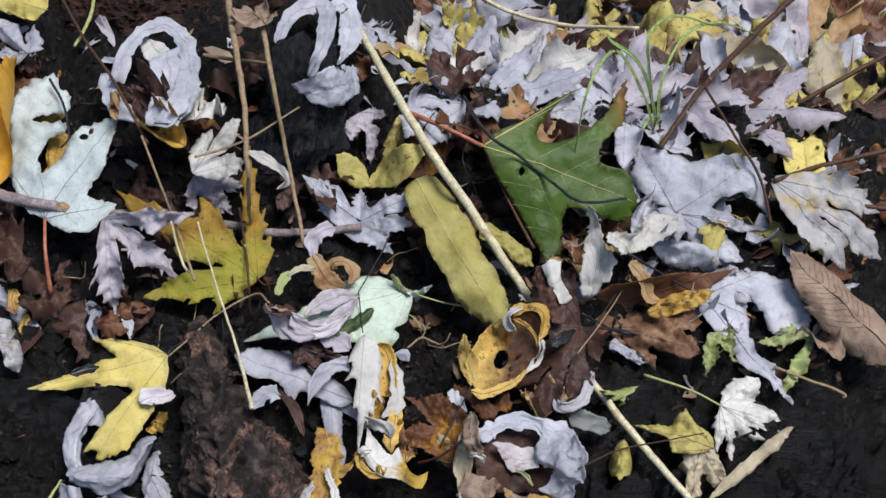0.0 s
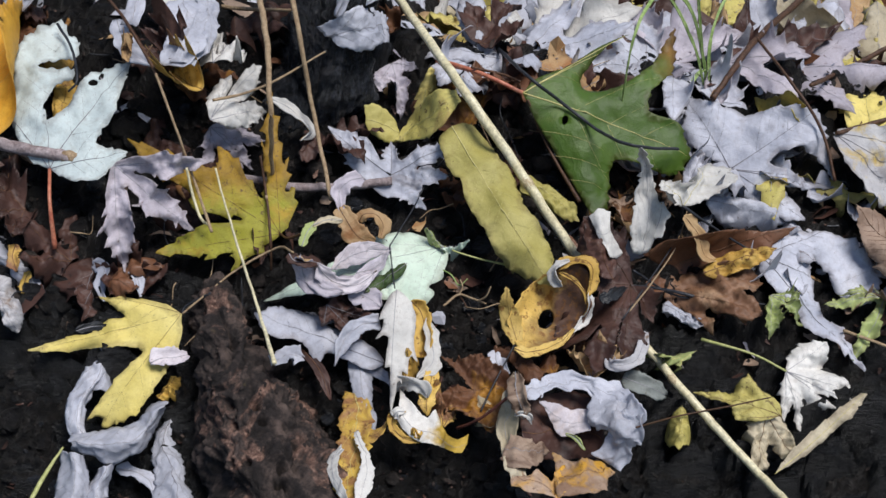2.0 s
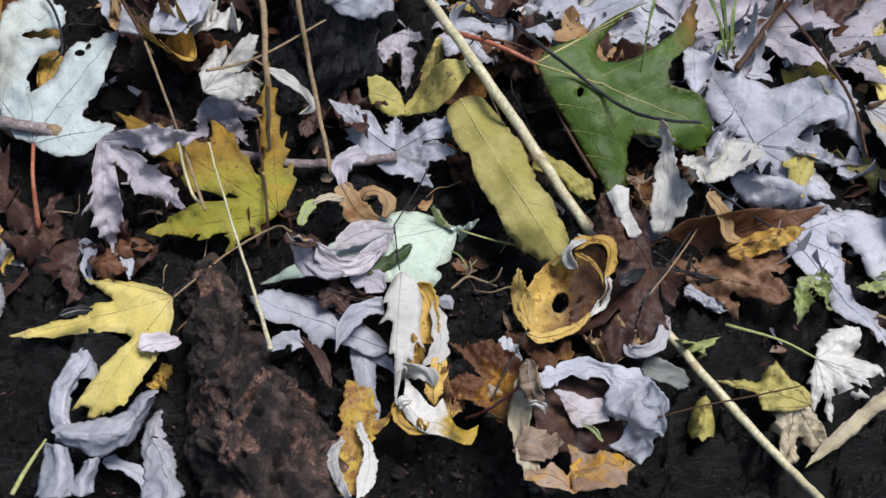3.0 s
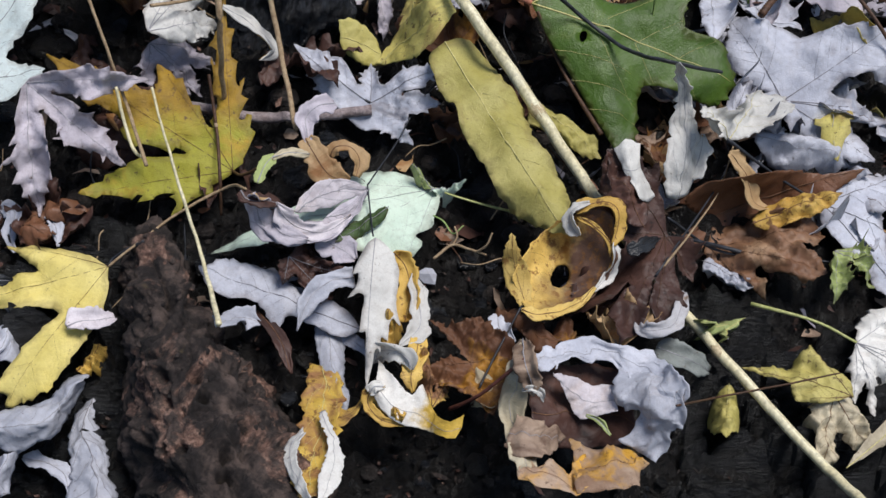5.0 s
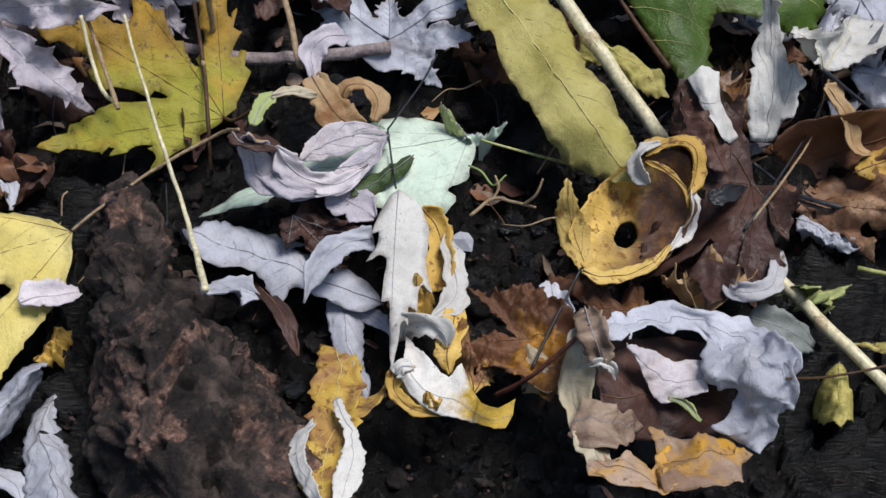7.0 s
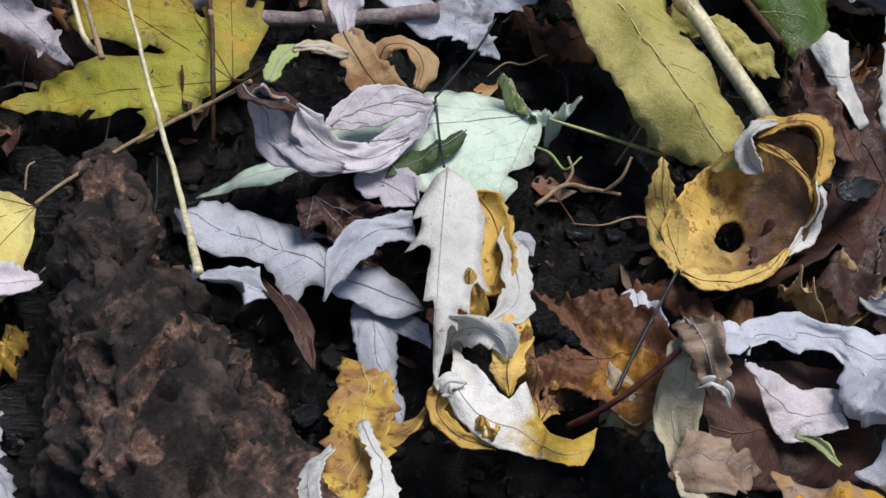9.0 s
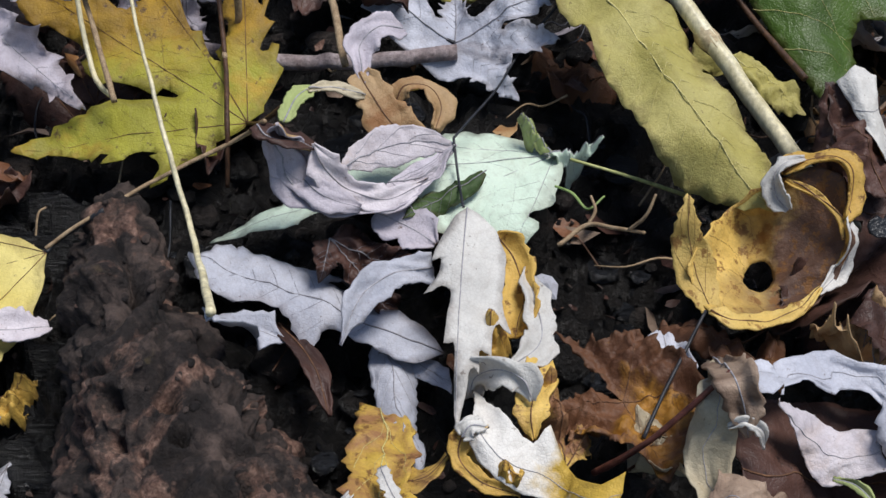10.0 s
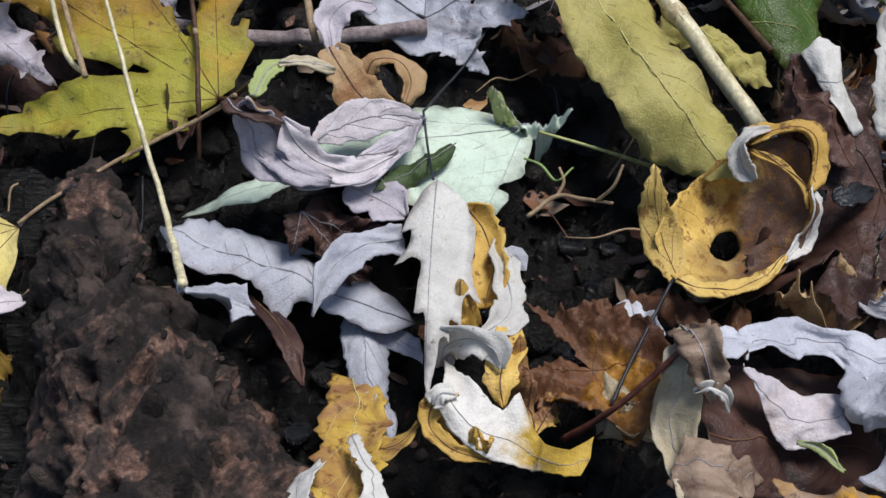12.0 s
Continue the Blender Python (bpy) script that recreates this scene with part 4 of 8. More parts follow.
# leaves on the bank, behind the fallen stem
leaf("silver_maple_leaf", "pale mint-white maple leaf with a red stalk, lying underside up", pose(-0.2015, 0.0662, 0.0774, 19.3, -17.6, 1.3),
     (), "mint", petiole_mat='red', petiole_r=0.0011, crumple=0.004, roll=0.15, vein_r=0.00026, side_veins=4, fold=0.05, edge=0.2, seed=11, teeth=0.022,
     keys=((0.0150, -0.0120, "e"), (0.0328, -0.0184, "p"), (0.0485, 0.0003, "t"), (0.0300, 0.0100, "b"), (0.0420, 0.0250, "e"), (0.0470, 0.0400, "p"), (0.0490, 0.0480, "e"), (0.0530, 0.0590, "t"), (0.0400, 0.0600, "e"), (0.0260, 0.0570, "p"), (0.0185, 0.0470, "e"), (0.0085, 0.0310, "b"), (0.0035, 0.0280, "b"), (0.0005, 0.0400, "b"), (0.0060, 0.0520, "e"), (0.0163, 0.0580, "e"), (0.0180, 0.0640, "p"),
           (0.0060, 0.0650, "e"), (-0.0020, 0.0670, "b"), (0.0080, 0.0705, "e"), (0.0190, 0.0710, "p"), (0.0210, 0.0840, "p"), (0.0140, 0.0900, "e"), (0.0094, 0.1030, "t"), (-0.0060, 0.0970, "p"), (-0.0147, 0.0900, "e"), (-0.0180, 0.0640, "e"), (-0.0270, 0.0458, "t"), (-0.0180, 0.0250, "e"), (-0.0095, 0.0078, "e")),
     holes=((0.0300, 0.0500, 0.0028, 0.0020), (0.0350, 0.0535, 0.0020, 0.0026)), petiole=((-0.1975, 0.0417, 0.0737), (-0.1968, 0.0281, 0.0504)))
leaf("oval_leaf", "bright orange leaf lying against the pale maple leaf", pose(-0.2389, 0.0786, 0.0871, 8.7, -1.7, 4.4),
     ((-0.0, 0.12, 0.0),), "orange", shape='smooth', width=1.6, fold=0.1, veins='vein_pale', seed=12)
leaf("oval_leaf", "yellow-brown leaf under the pale maple leaf", pose(-0.2105, 0.1229, 0.0903, -3.6, -19.3, 26.2),
     ((0.0, 0.0796, -0.0022), (-11.0, 0.0589, 0.002)), "gold", shape='torn', width=1.3, sinus=0.6, veins='vein_brown', seed=13)
leaf("oval_leaf", "mottled brown leaf showing through a gap in the pale leaf", pose(-0.2003, 0.0917, 0.0779, 15.8, -0.1, 0.3),
     ((-0.0, 0.0458, -0.0),), "goldbrown", shape='smooth', width=1.6, veins='vein_brown', seed=14)
drape("curled_maple_leaf", "silver-gray maple leaf curled into a ring with torn holes", (((-0.1635, 0.1453, 0.1218), (-0.1615, 0.1694, 0.1250), (-0.1526, 0.1997, 0.1214), (-0.1380, 0.2187, 0.1139), (-0.1195, 0.1999, 0.1154), (-0.1080, 0.1628, 0.1209), (-0.1055, 0.1295, 0.1236), (-0.1143, 0.1000, 0.1277)),
      ((-0.1535, 0.1416, 0.1246), (-0.1521, 0.1595, 0.1262), (-0.1479, 0.1902, 0.1197), (-0.1376, 0.2030, 0.1140), (-0.1272, 0.1888, 0.1159), (-0.1189, 0.1547, 0.1254), (-0.1191, 0.1156, 0.1361), (-0.1295, 0.0996, 0.1296))), "gray", under='graytan', teeth=0.0008, ribs=9, veins='vein_mid', vein_r=0.0002, crumple=0.002, cols=48, seed=15)
leaf("oval_leaf", "mottled golden brown leaf under the ring-shaped one", pose(-0.1114, 0.0989, 0.1096, 1.9, -17.3, 53.4),
     ((-0.0, 0.0351, 0.0),), "goldbrown", shape='torn', width=1.8, veins='vein_brown', roll=0.3, seed=16)
drape("curled_maple_leaf", "broad gray flank of the ring-shaped leaf", (((-0.1224, 0.1869, 0.1165), (-0.1125, 0.1485, 0.1251), (-0.1093, 0.1114, 0.1328), (-0.1191, 0.0973, 0.1280)),
      ((-0.1401, 0.1601, 0.1247), (-0.1344, 0.1365, 0.1271), (-0.1313, 0.1127, 0.1317), (-0.1348, 0.1010, 0.1260))), "gray", under='graytan', teeth=0.0008, ribs=6, veins='vein_mid', vein_r=0.0002, crumple=0.002, seed=17)
drape("curled_maple_leaf", "white inner fold of the ring-shaped leaf", (((-0.1569, 0.2026, 0.1115), (-0.1503, 0.1841, 0.1131), (-0.1410, 0.1648, 0.1178)),
      ((-0.1390, 0.1943, 0.1123), (-0.1264, 0.1758, 0.1162), (-0.1234, 0.1485, 0.1242))), "white", under='graytan', teeth=0.0008, ribs=4, veins='vein_mid', vein_r=0.0002, cols=24, seed=18)
curl("curled_maple_leaf", "gray lower lobe of the ring-shaped leaf", ((-0.1721, 0.1638, 0.1122), (-0.1590, 0.1302, 0.1162), (-0.1424, 0.1138, 0.1156)), 0.0120, "gray", under='graytan', twist=(20, 0), seed=19)
leaf("maple_leaf", "small white shrivelled leaf beside the ring-shaped one", pose(-0.1061, 0.1126, 0.1182, -13.7, 1.3, -21.4),
     ((0.0, 0.0383, 0.0005), (7.7, 0.0255, -0.0044), (26.0, 0.045, -0.0004)), "white", shape='torn', width=1.3, sinus=0.4, crumple=0.008, seed=20)
leaf("crumpled_leaf", "dark brown crumpled leaf in the heart of the curled one", pose(-0.1207, 0.1103, 0.1255, -8.9, -15.5, 43.7),
     ((0.0, 0.0417, -0.0014), (31.9, 0.0275, -0.0001)), "brown", shape='torn', width=1.6, sinus=0.6, crumple=0.012, seed=21)
leaf("maple_leaf", "white maple leaf with a yellow midrib and brown dots", pose(-0.1081, 0.0886, 0.0953, 5.3, 34.1, -26.7),
     ((-0.0, 0.0528, 0.0044), (-31.9, 0.0405, -0.0052), (14.7, 0.0355, -0.0031)), "white", width=1.7, sinus=0.6, shape='broad', crumple=0.006, veins='vein_mid', seed=22)
curl("curled_leaf", "gray leaf strip rolled into a hook, brown inside", ((-0.0737, 0.1049, 0.0977), (-0.0606, 0.1075, 0.0846), (-0.0513, 0.1056, 0.0714), (-0.0573, 0.0967, 0.0718)), 0.0080, "white", under='goldbrown', twist=(20, 80), seed=23)
leaf("maple_leaf", "pinkish-white maple leaf with fine veins", pose(-0.1117, 0.1018, 0.0784, -37.7, 32.2, -93.7),
     ((-0.0, 0.0388, -0.008), (-35.6, 0.0364, 0.011), (-41.4, 0.0323, -0.0057), (-81.3, 0.0224, -0.0072)), "lilac", width=1.8, sinus=0.7, shape='broad', crumple=0.006, veins='vein_mid', seed=24)
leaf("silver_maple_leaf", "lilac-gray shrivelled maple leaf draped over the twig", pose(-0.1591, 0.0536, 0.0919, -6.3, 55.5, -88.4),
     ((0.0, 0.0552, 0.0), (-88.4, 0.0625, -0.0015), (-42.8, 0.0588, -0.0005)), "lilac", width=0.95, sinus=0.26, fold=0.5, crumple=0.008, veins='vein_mid', shape='broad', seed=25)
leaf("maple_leaf", "olive-yellow maple leaf with brown edges", pose(-0.0670, 0.0383, 0.0508, 23.0, -27.0, 53.3),
     (), "ygorange", roll=0.1, arch=0.08, edge=0.2, fold=0.08, petiole_mat='brownstem', crumple=0.003, veins='vein_brown', vein_r=0.00014, side_veins=5, teeth=0.045, rim_curl=0.2, seed=26,
     keys=((0.0111, -0.0003, "e"), (0.0276, 0.0074, "p"), (0.0225, 0.0117, "b"), (0.0408, 0.0206, "p"), (0.0374, 0.0232, "b"), (0.0707, 0.0529, "t"), (0.0398, 0.0365, "b"), (0.0411, 0.0396, "p"), (0.0287, 0.0288, "e"), (0.0172, 0.0198, "b"), (0.0115, 0.0215, "b"), (0.0183, 0.0370, "e"), (0.0244, 0.0507, "e"), (0.0250, 0.0602, "t"), (0.0135, 0.0530, "b"), (0.0066, 0.0677, "e"), (-0.0002, 0.1067, "t"), (-0.0079, 0.0786, "e"), (-0.0056, 0.0593, "b"), (-0.0117, 0.0561, "p"), (-0.0136, 0.0458, "e"), (-0.0053, 0.0291, "e"), (-0.0056, 0.0225, "b"), (-0.0206, 0.0410, "p"), (-0.0480, 0.0547, "t"), (-0.0335, 0.0307, "b"), (-0.0375, 0.0289, "p"), (-0.0224, 0.0160, "b"), (-0.0349, 0.0114, "t"), (-0.0185, 0.0075, "e"), (-0.0070, 0.0024, "e")),
     petiole=((-0.061, 0.0291, 0.0566), (-0.0505, 0.0224, 0.0674)))
drape("curled_leaf", "gray-white leaf rolled into a strip with brown holes", (((-0.2457, 0.0452, 0.0498), (-0.2326, 0.0453, 0.0424), (-0.2142, 0.0292, 0.0350), (-0.2039, 0.0138, 0.0272), (-0.2035, 0.0071, 0.0198)),
      ((-0.2392, 0.0233, 0.0557), (-0.2286, 0.0259, 0.0482), (-0.2160, 0.0170, 0.0408), (-0.2056, 0.0060, 0.0335), (-0.2014, -0.0002, 0.0257)),
      ((-0.2407, 0.0192, 0.0459), (-0.2324, 0.0258, 0.0388), (-0.2244, 0.0188, 0.0317), (-0.2114, 0.0048, 0.0250), (-0.2045, 0.0036, 0.0178))), "gray", under='tan', crumple=0.0026, teeth=0.0016, ribs=7, veins='vein_mid', vein_r=0.0002, cols=40, seed=27)
curl("curled_leaf", "brown inner side of the rolled leaf", ((-0.2196, 0.0306, 0.0517), (-0.2206, 0.0229, 0.0490), (-0.2169, 0.0145, 0.0460)), 0.0070, "goldbrown", under='tan', veins='vein_brown', twist=(20, 0), seed=164)
curl("curled_leaf", "brown torn fold of the rolled leaf", ((-0.2106, 0.0165, 0.0438), (-0.2130, 0.0112, 0.0399), (-0.2142, 0.0062, 0.0358)), 0.0055, "goldbrown", under='tan', veins='vein_brown', twist=(-20, 0), seed=165)
leaf("curled_leaf", "gray and brown crumpled leaf at the foot of the bank", pose(-0.2302, 0.0129, 0.0465, -29.1, 9.2, -155.2),
     ((-0.0, 0.0393, 0.0),), "graytan", shape='torn', width=1.6, crumple=0.01, seed=28)
curl("curled_leaf", "narrow gray leaf strip hanging by the soil", ((-0.1768, 0.0258, 0.0381), (-0.1692, 0.0218, 0.0403), (-0.1708, 0.0130, 0.0342), (-0.1676, 0.0044, 0.0308)), 0.0070, "gray", under='lilac', seed=29)
curl("curled_leaf", "narrow gray leaf strip hanging by the soil", ((-0.1570, 0.0268, 0.0367), (-0.1481, 0.0122, 0.0410), (-0.1453, 0.0013, 0.0379)), 0.0060, "gray", under='lilac', twist=(10, 60), seed=30)
leaf("maple_leaf", "dark purple-brown leaf pressed into the soil", pose(-0.1792, 0.0341, 0.0362, -2.1, -48.5, -175.6),
     ((-0.0, 0.0493, 0.0029), (31.7, 0.0256, -0.0052)), "brown", shape='torn', width=1.5, sinus=0.6, seed=31)

# yellow maple leaf and the gray leaves under it
leaf("maple_leaf", "bright yellow maple leaf with three long pointed lobes", pose(-0.1210, -0.0084, 0.0344, -10.3, -26.5, 106.0),
     (), "yellow", petiole_mat='black', crumple=0.003, veins='vein_brown', vein_r=0.00011, side_veins=3, quilt=0.3, fold=0.05, edge=0.1, seed=7, roll=0.1, teeth=0.018,
     keys=((0.0110, 0.0130, "e"), (0.0229, 0.0444, "t"), (0.0078, 0.0325, "b"), (0.0072, 0.0440, "p"), (0.0030, 0.0530, "e"), (0.0034, 0.0690, "p"), (0.0008, 0.0893, "t", 0.004), (-0.0062, 0.0620, "p"), (-0.0066, 0.0540, "e"), (-0.0151, 0.0253, "b"), (-0.0290, 0.0440, "e"), (-0.0456, 0.0626, "p"), (-0.0470, 0.0538, "b"), (-0.0532, 0.0573, "t"), (-0.0497, 0.0335, "e"), (-0.0200, 0.0060, "e")),
     petiole=((-0.1181, -0.0042, 0.0363), (-0.1031, -0.0037, 0.0463)))
curl("curled_leaf", "dark charred leaf scrap on the yellow leaf", ((-0.1755, -0.0303, 0.0454), (-0.1682, -0.0257, 0.0429), (-0.1612, -0.0205, 0.0385)), 0.0050, "darkwet", cup=0.5, seed=33)
drape("curled_leaf", "long gray twisted leaf strip on black soil", (((-0.1714, -0.0096, 0.0138), (-0.1761, -0.0303, 0.0109), (-0.1833, -0.0466, 0.0084), (-0.1829, -0.0603, 0.0056), (-0.1790, -0.0729, 0.0027)),
      ((-0.1656, -0.0122, 0.0178), (-0.1665, -0.0367, 0.0152), (-0.1748, -0.0522, 0.0130), (-0.1759, -0.0646, 0.0103), (-0.1737, -0.0758, 0.0078)),
      ((-0.1618, -0.0082, 0.0119), (-0.1636, -0.0294, 0.0096), (-0.1708, -0.0443, 0.0080), (-0.1728, -0.0606, 0.0059), (-0.1712, -0.0714, 0.0038))), "gray", under='lilac', crumple=0.0018, teeth=0.0010, ribs=5, vein_r=0.0002, veins='vein_mid', seed=35)
drape("curled_leaf", "gray side lobe of the twisted strip", (((-0.1730, -0.0254, 0.0099), (-0.1700, -0.0335, 0.0097), (-0.1722, -0.0436, 0.0096)),
      ((-0.1652, -0.0300, 0.0130), (-0.1641, -0.0388, 0.0128), (-0.1654, -0.0461, 0.0127)),
      ((-0.1620, -0.0334, 0.0079), (-0.1590, -0.0423, 0.0078), (-0.1595, -0.0451, 0.0078))), "gray", under='lilac', crumple=0.0012, ribs=2, vein_r=0.00014, cols=16, seed=36)
drape("silver_maple_leaf", "gray maple leaf bowed under the tip of the yellow one", (((-0.1789, -0.0744, 0.0080), (-0.1668, -0.0723, 0.0081), (-0.1531, -0.0702, 0.0087), (-0.1413, -0.0654, 0.0089), (-0.1375, -0.0538, 0.0096), (-0.1263, -0.0522, 0.0099)),
      ((-0.1748, -0.0846, 0.0158), (-0.1629, -0.0863, 0.0159), (-0.1493, -0.0857, 0.0160), (-0.1370, -0.0804, 0.0158), (-0.1305, -0.0676, 0.0159), (-0.1251, -0.0599, 0.0159)),
      ((-0.1768, -0.0801, 0.0038), (-0.1668, -0.0855, 0.0044), (-0.1523, -0.0890, 0.0044), (-0.1401, -0.0840, 0.0052), (-0.1327, -0.0703, 0.0055), (-0.1291, -0.0550, 0.0059))), "gray", under='graytan', crumple=0.0022, teeth=0.0012, ribs=8, veins='vein_mid', vein_r=0.00022, cols=44, seed=37)
drape("silver_maple_leaf", "gray leaf lobe hanging below the bowed one", (((-0.1811, -0.0802, 0.0039), (-0.1809, -0.0934, -0.0011), (-0.1841, -0.1082, -0.0062)),
      ((-0.1720, -0.0878, 0.0120), (-0.1704, -0.1013, 0.0077), (-0.1717, -0.1149, 0.0039)),
      ((-0.1674, -0.0857, 0.0057), (-0.1646, -0.0985, 0.0009), (-0.1658, -0.1095, -0.0043))), "gray", under='graytan', crumple=0.0018, teeth=0.001, ribs=4, veins='vein_mid', vein_r=0.0002, cols=24, seed=38)
drape("silver_maple_leaf", "second gray leaf lobe hanging over dark soil", (((-0.1614, -0.0913, -0.0001), (-0.1657, -0.0987, -0.0033), (-0.1674, -0.1060, -0.0064)),
      ((-0.1542, -0.0938, 0.0066), (-0.1582, -0.1026, 0.0036), (-0.1591, -0.1109, 0.0009)),
      ((-0.1516, -0.0875, -0.0004), (-0.1548, -0.0976, -0.0033), (-0.1559, -0.1054, -0.0064))), "gray", under='gold', crumple=0.0016, teeth=0.001, ribs=3, veins='vein_mid', vein_r=0.0002, cols=20, seed=77)
drape("silver_maple_leaf", "gray leaf with a dark midrib and eaten rim on black soil", (((-0.1283, -0.0456, -0.0103), (-0.1366, -0.0615, -0.0117), (-0.1362, -0.0748, -0.0132), (-0.1321, -0.0882, -0.0148), (-0.1329, -0.1018, -0.0164)),
      ((-0.1274, -0.0476, -0.0082), (-0.1311, -0.0679, -0.0083), (-0.1260, -0.0795, -0.0084), (-0.1190, -0.0946, -0.0082), (-0.1154, -0.1081, -0.0082)),
      ((-0.1274, -0.0469, -0.0102), (-0.1245, -0.0679, -0.0112), (-0.1170, -0.0808, -0.0120), (-0.1140, -0.0931, -0.0132), (-0.1101, -0.1035, -0.0142))), "gray", under='graytan', crumple=0.0022, teeth=0.0016, ribs=6, veins='vein_dark', vein_r=0.00028, cols=36, seed=78)
curl("curled_leaf", "narrow gray leaf strip on black soil", ((-0.1549, -0.0815, -0.0122), (-0.1455, -0.0833, -0.0135), (-0.1365, -0.0881, -0.0149), (-0.1312, -0.0983, -0.0163)), 0.0080, "gray", under='lilac', twist=(20, 50), seed=160)
curl("curled_leaf", "gray leaf lobe rolled over the yellow leaf", ((-0.1354, -0.0395, 0.0279), (-0.1291, -0.0352, 0.0271), (-0.1211, -0.0343, 0.0264), (-0.1158, -0.0313, 0.0257)), 0.0110, "pinkwhite", under='gray', twist=(10, 20), cup=0.5, tips=(0.15, 0.3), crumple=0.002, seed=34)
leaf("oval_leaf", "golden brown leaf seen under the yellow one", pose(-0.1345, -0.0456, 0.0040, 10, 15, -40), ((0.0, 0.018, 0.0),), "goldbrown", shape='torn', width=1.5, veins='vein_brown', roll=0.2, seed=161)
leaf("oval_leaf", "pinkish-gray leaf scrap under the yellow one", pose(-0.1598, -0.0367, 0.0007, 12, -10, 20), ((0.0, 0.034, 0.0),), "beech", shape='torn', width=1.6, veins='vein_brown', roll=0.3, seed=162)
stem("grass_stalk", "pale green stalk by the gray leaf", ((-0.1937, -0.1101, -0.0004), (-0.1873, -0.0930, 0.0027), (-0.1808, -0.0803, 0.0056)), (0.0014, 0.0012, 0.0006), "greenstem")

# middle of the heap
leaf("silver_maple_leaf", "gray maple leaf with dark veins meeting at its stalk", pose(-0.0031, 0.0824, 0.0562, 15.2, -29.3, 44.6),
     ((-0.0, 0.0478, 0.001), (-119.4, 0.0406, 0.008), (172.6, 0.0307, -0.0053), (-48.1, 0.0232, -0.0089), (-146.7, 0.036, -0.0029)), "gray", width=1.35, sinus=0.55, shape='broad', crumple=0.003, roll=0.3, edge=0, fold=0.08, seed=38, petiole=((-0.0214, 0.0969, 0.0577), (-0.0327, 0.1058, 0.0618)))
leaf("lance_leaf", "dull yellow lance-shaped leaf with wavy edges", pose(0.0338, 0.0939, 0.0848, -22.3, 10.7, -150.7),
     (), "spear", fold=-0.48, wave=0.0048, crumple=0.005, edge=0.4, roll=0, veins='vein_pale', vein_r=0.0003, side_veins=9, quilt=1.6, seed=39, teeth=0.010,
     keys=((0.0100, 0.0020, "e"), (0.0150, 0.0180, "e"), (0.0140, 0.0320, "b"), (0.0185, 0.0470, "e"), (0.0165, 0.0620, "b"), (0.0185, 0.0760, "e"), (0.0140, 0.0950, "e"), (0.0020, 0.1150, "t"), (-0.0080, 0.0980, "e"), (-0.0120, 0.0800, "e"), (-0.0105, 0.0660, "b"), (-0.0150, 0.0480, "e"), (-0.0125, 0.0330, "b"), (-0.0150, 0.0180, "e"), (-0.0090, 0.0030, "e")))
drape("maple_leaf", "yellow leaf curled upwards beside the straw stem", (((-0.0009, 0.1109, 0.0592), (0.0095, 0.1246, 0.0681), (0.0243, 0.1116, 0.0975), (0.0365, 0.1119, 0.0966)),
      ((0.0020, 0.1110, 0.0581), (0.0174, 0.0987, 0.0715), (0.0300, 0.0958, 0.0863), (0.0387, 0.1060, 0.0933))), "olive", under='yellow', teeth=0.0006, ribs=5, veins='vein_pale', vein_r=0.0003, crumple=0.0015, cols=26, seed=40)
leaf("oval_leaf", "bright yellow leaf lobe behind the curled one", pose(0.0147, 0.1263, 0.0665, 20.8, 5.1, -13.2),
     ((-0.0, 0.0333, -0.0),), "yellow", shape='torn', width=1.1, veins='vein_pale', roll=0.3, seed=41)
drape("oval_leaf", "olive leaf bowl beside the curled yellow one", (((-0.0204, 0.1215, 0.0785), (-0.0097, 0.1257, 0.0733), (0.0004, 0.1216, 0.0617)),
      ((-0.0172, 0.1137, 0.0634), (-0.0079, 0.1108, 0.0594), (0.0013, 0.1115, 0.0581))), "spear", under='olive', ribs=0, veins='vein_pale', cols=20, seed=42)
leaf("lance_leaf", "greenish-yellow leaf tucked under the straw stem", pose(0.0750, 0.0755, 0.0620, -19.6, 16.4, -130.6),
     ((-0.0, 0.0442, 0.0),), "spear", shape='torn', width=1.2, veins='vein_pale', seed=43)
curl("crumpled_leaf", "tan leaf crumpled into a small cup", ((-0.0322, 0.0465, 0.0641), (-0.0279, 0.0409, 0.0589), (-0.0209, 0.0334, 0.0528), (-0.0115, 0.0323, 0.0496)), 0.0120, "tan", under='tan', twist=(10, -20), veins='vein_brown', tips=(0.5, 0.4), seed=44)
curl("crumpled_leaf", "orange-tan curl of the crumpled leaf", ((-0.0207, 0.0419, 0.0568), (-0.0176, 0.0440, 0.0606), (-0.0110, 0.0440, 0.0603), (-0.0064, 0.0389, 0.0560), (-0.0084, 0.0335, 0.0513)), 0.0075, "tan", under='gold', twist=(0, 50), veins='vein_brown', tips=(0.4, 0.6), seed=45)
curl("curled_leaf", "lilac-gray leaf strip arching over the tan one", ((-0.0189, 0.0660, 0.0692), (-0.0263, 0.0587, 0.0737), (-0.0323, 0.0534, 0.0695), (-0.0310, 0.0444, 0.0615)), 0.0100, "lilac", under='tan', twist=(0, 30), seed=46)
curl("small_leaf", "small yellow-green leaf tip like a bud", ((-0.0519, 0.0144, 0.0651), (-0.0491, 0.0216, 0.0685), (-0.0449, 0.0308, 0.0677)), 0.0048, "lime", under='lime', twist=(10, -10), tips=(0.3, 0.3), seed=47)
curl("curled_leaf", "narrow greenish-tan strip behind the bud-like leaf", ((-0.0456, 0.0270, 0.0690), (-0.0392, 0.0348, 0.0658), (-0.0301, 0.0403, 0.0595)), 0.0034, "beige", under='olive', tips=(0.3, 0.5), seed=48)
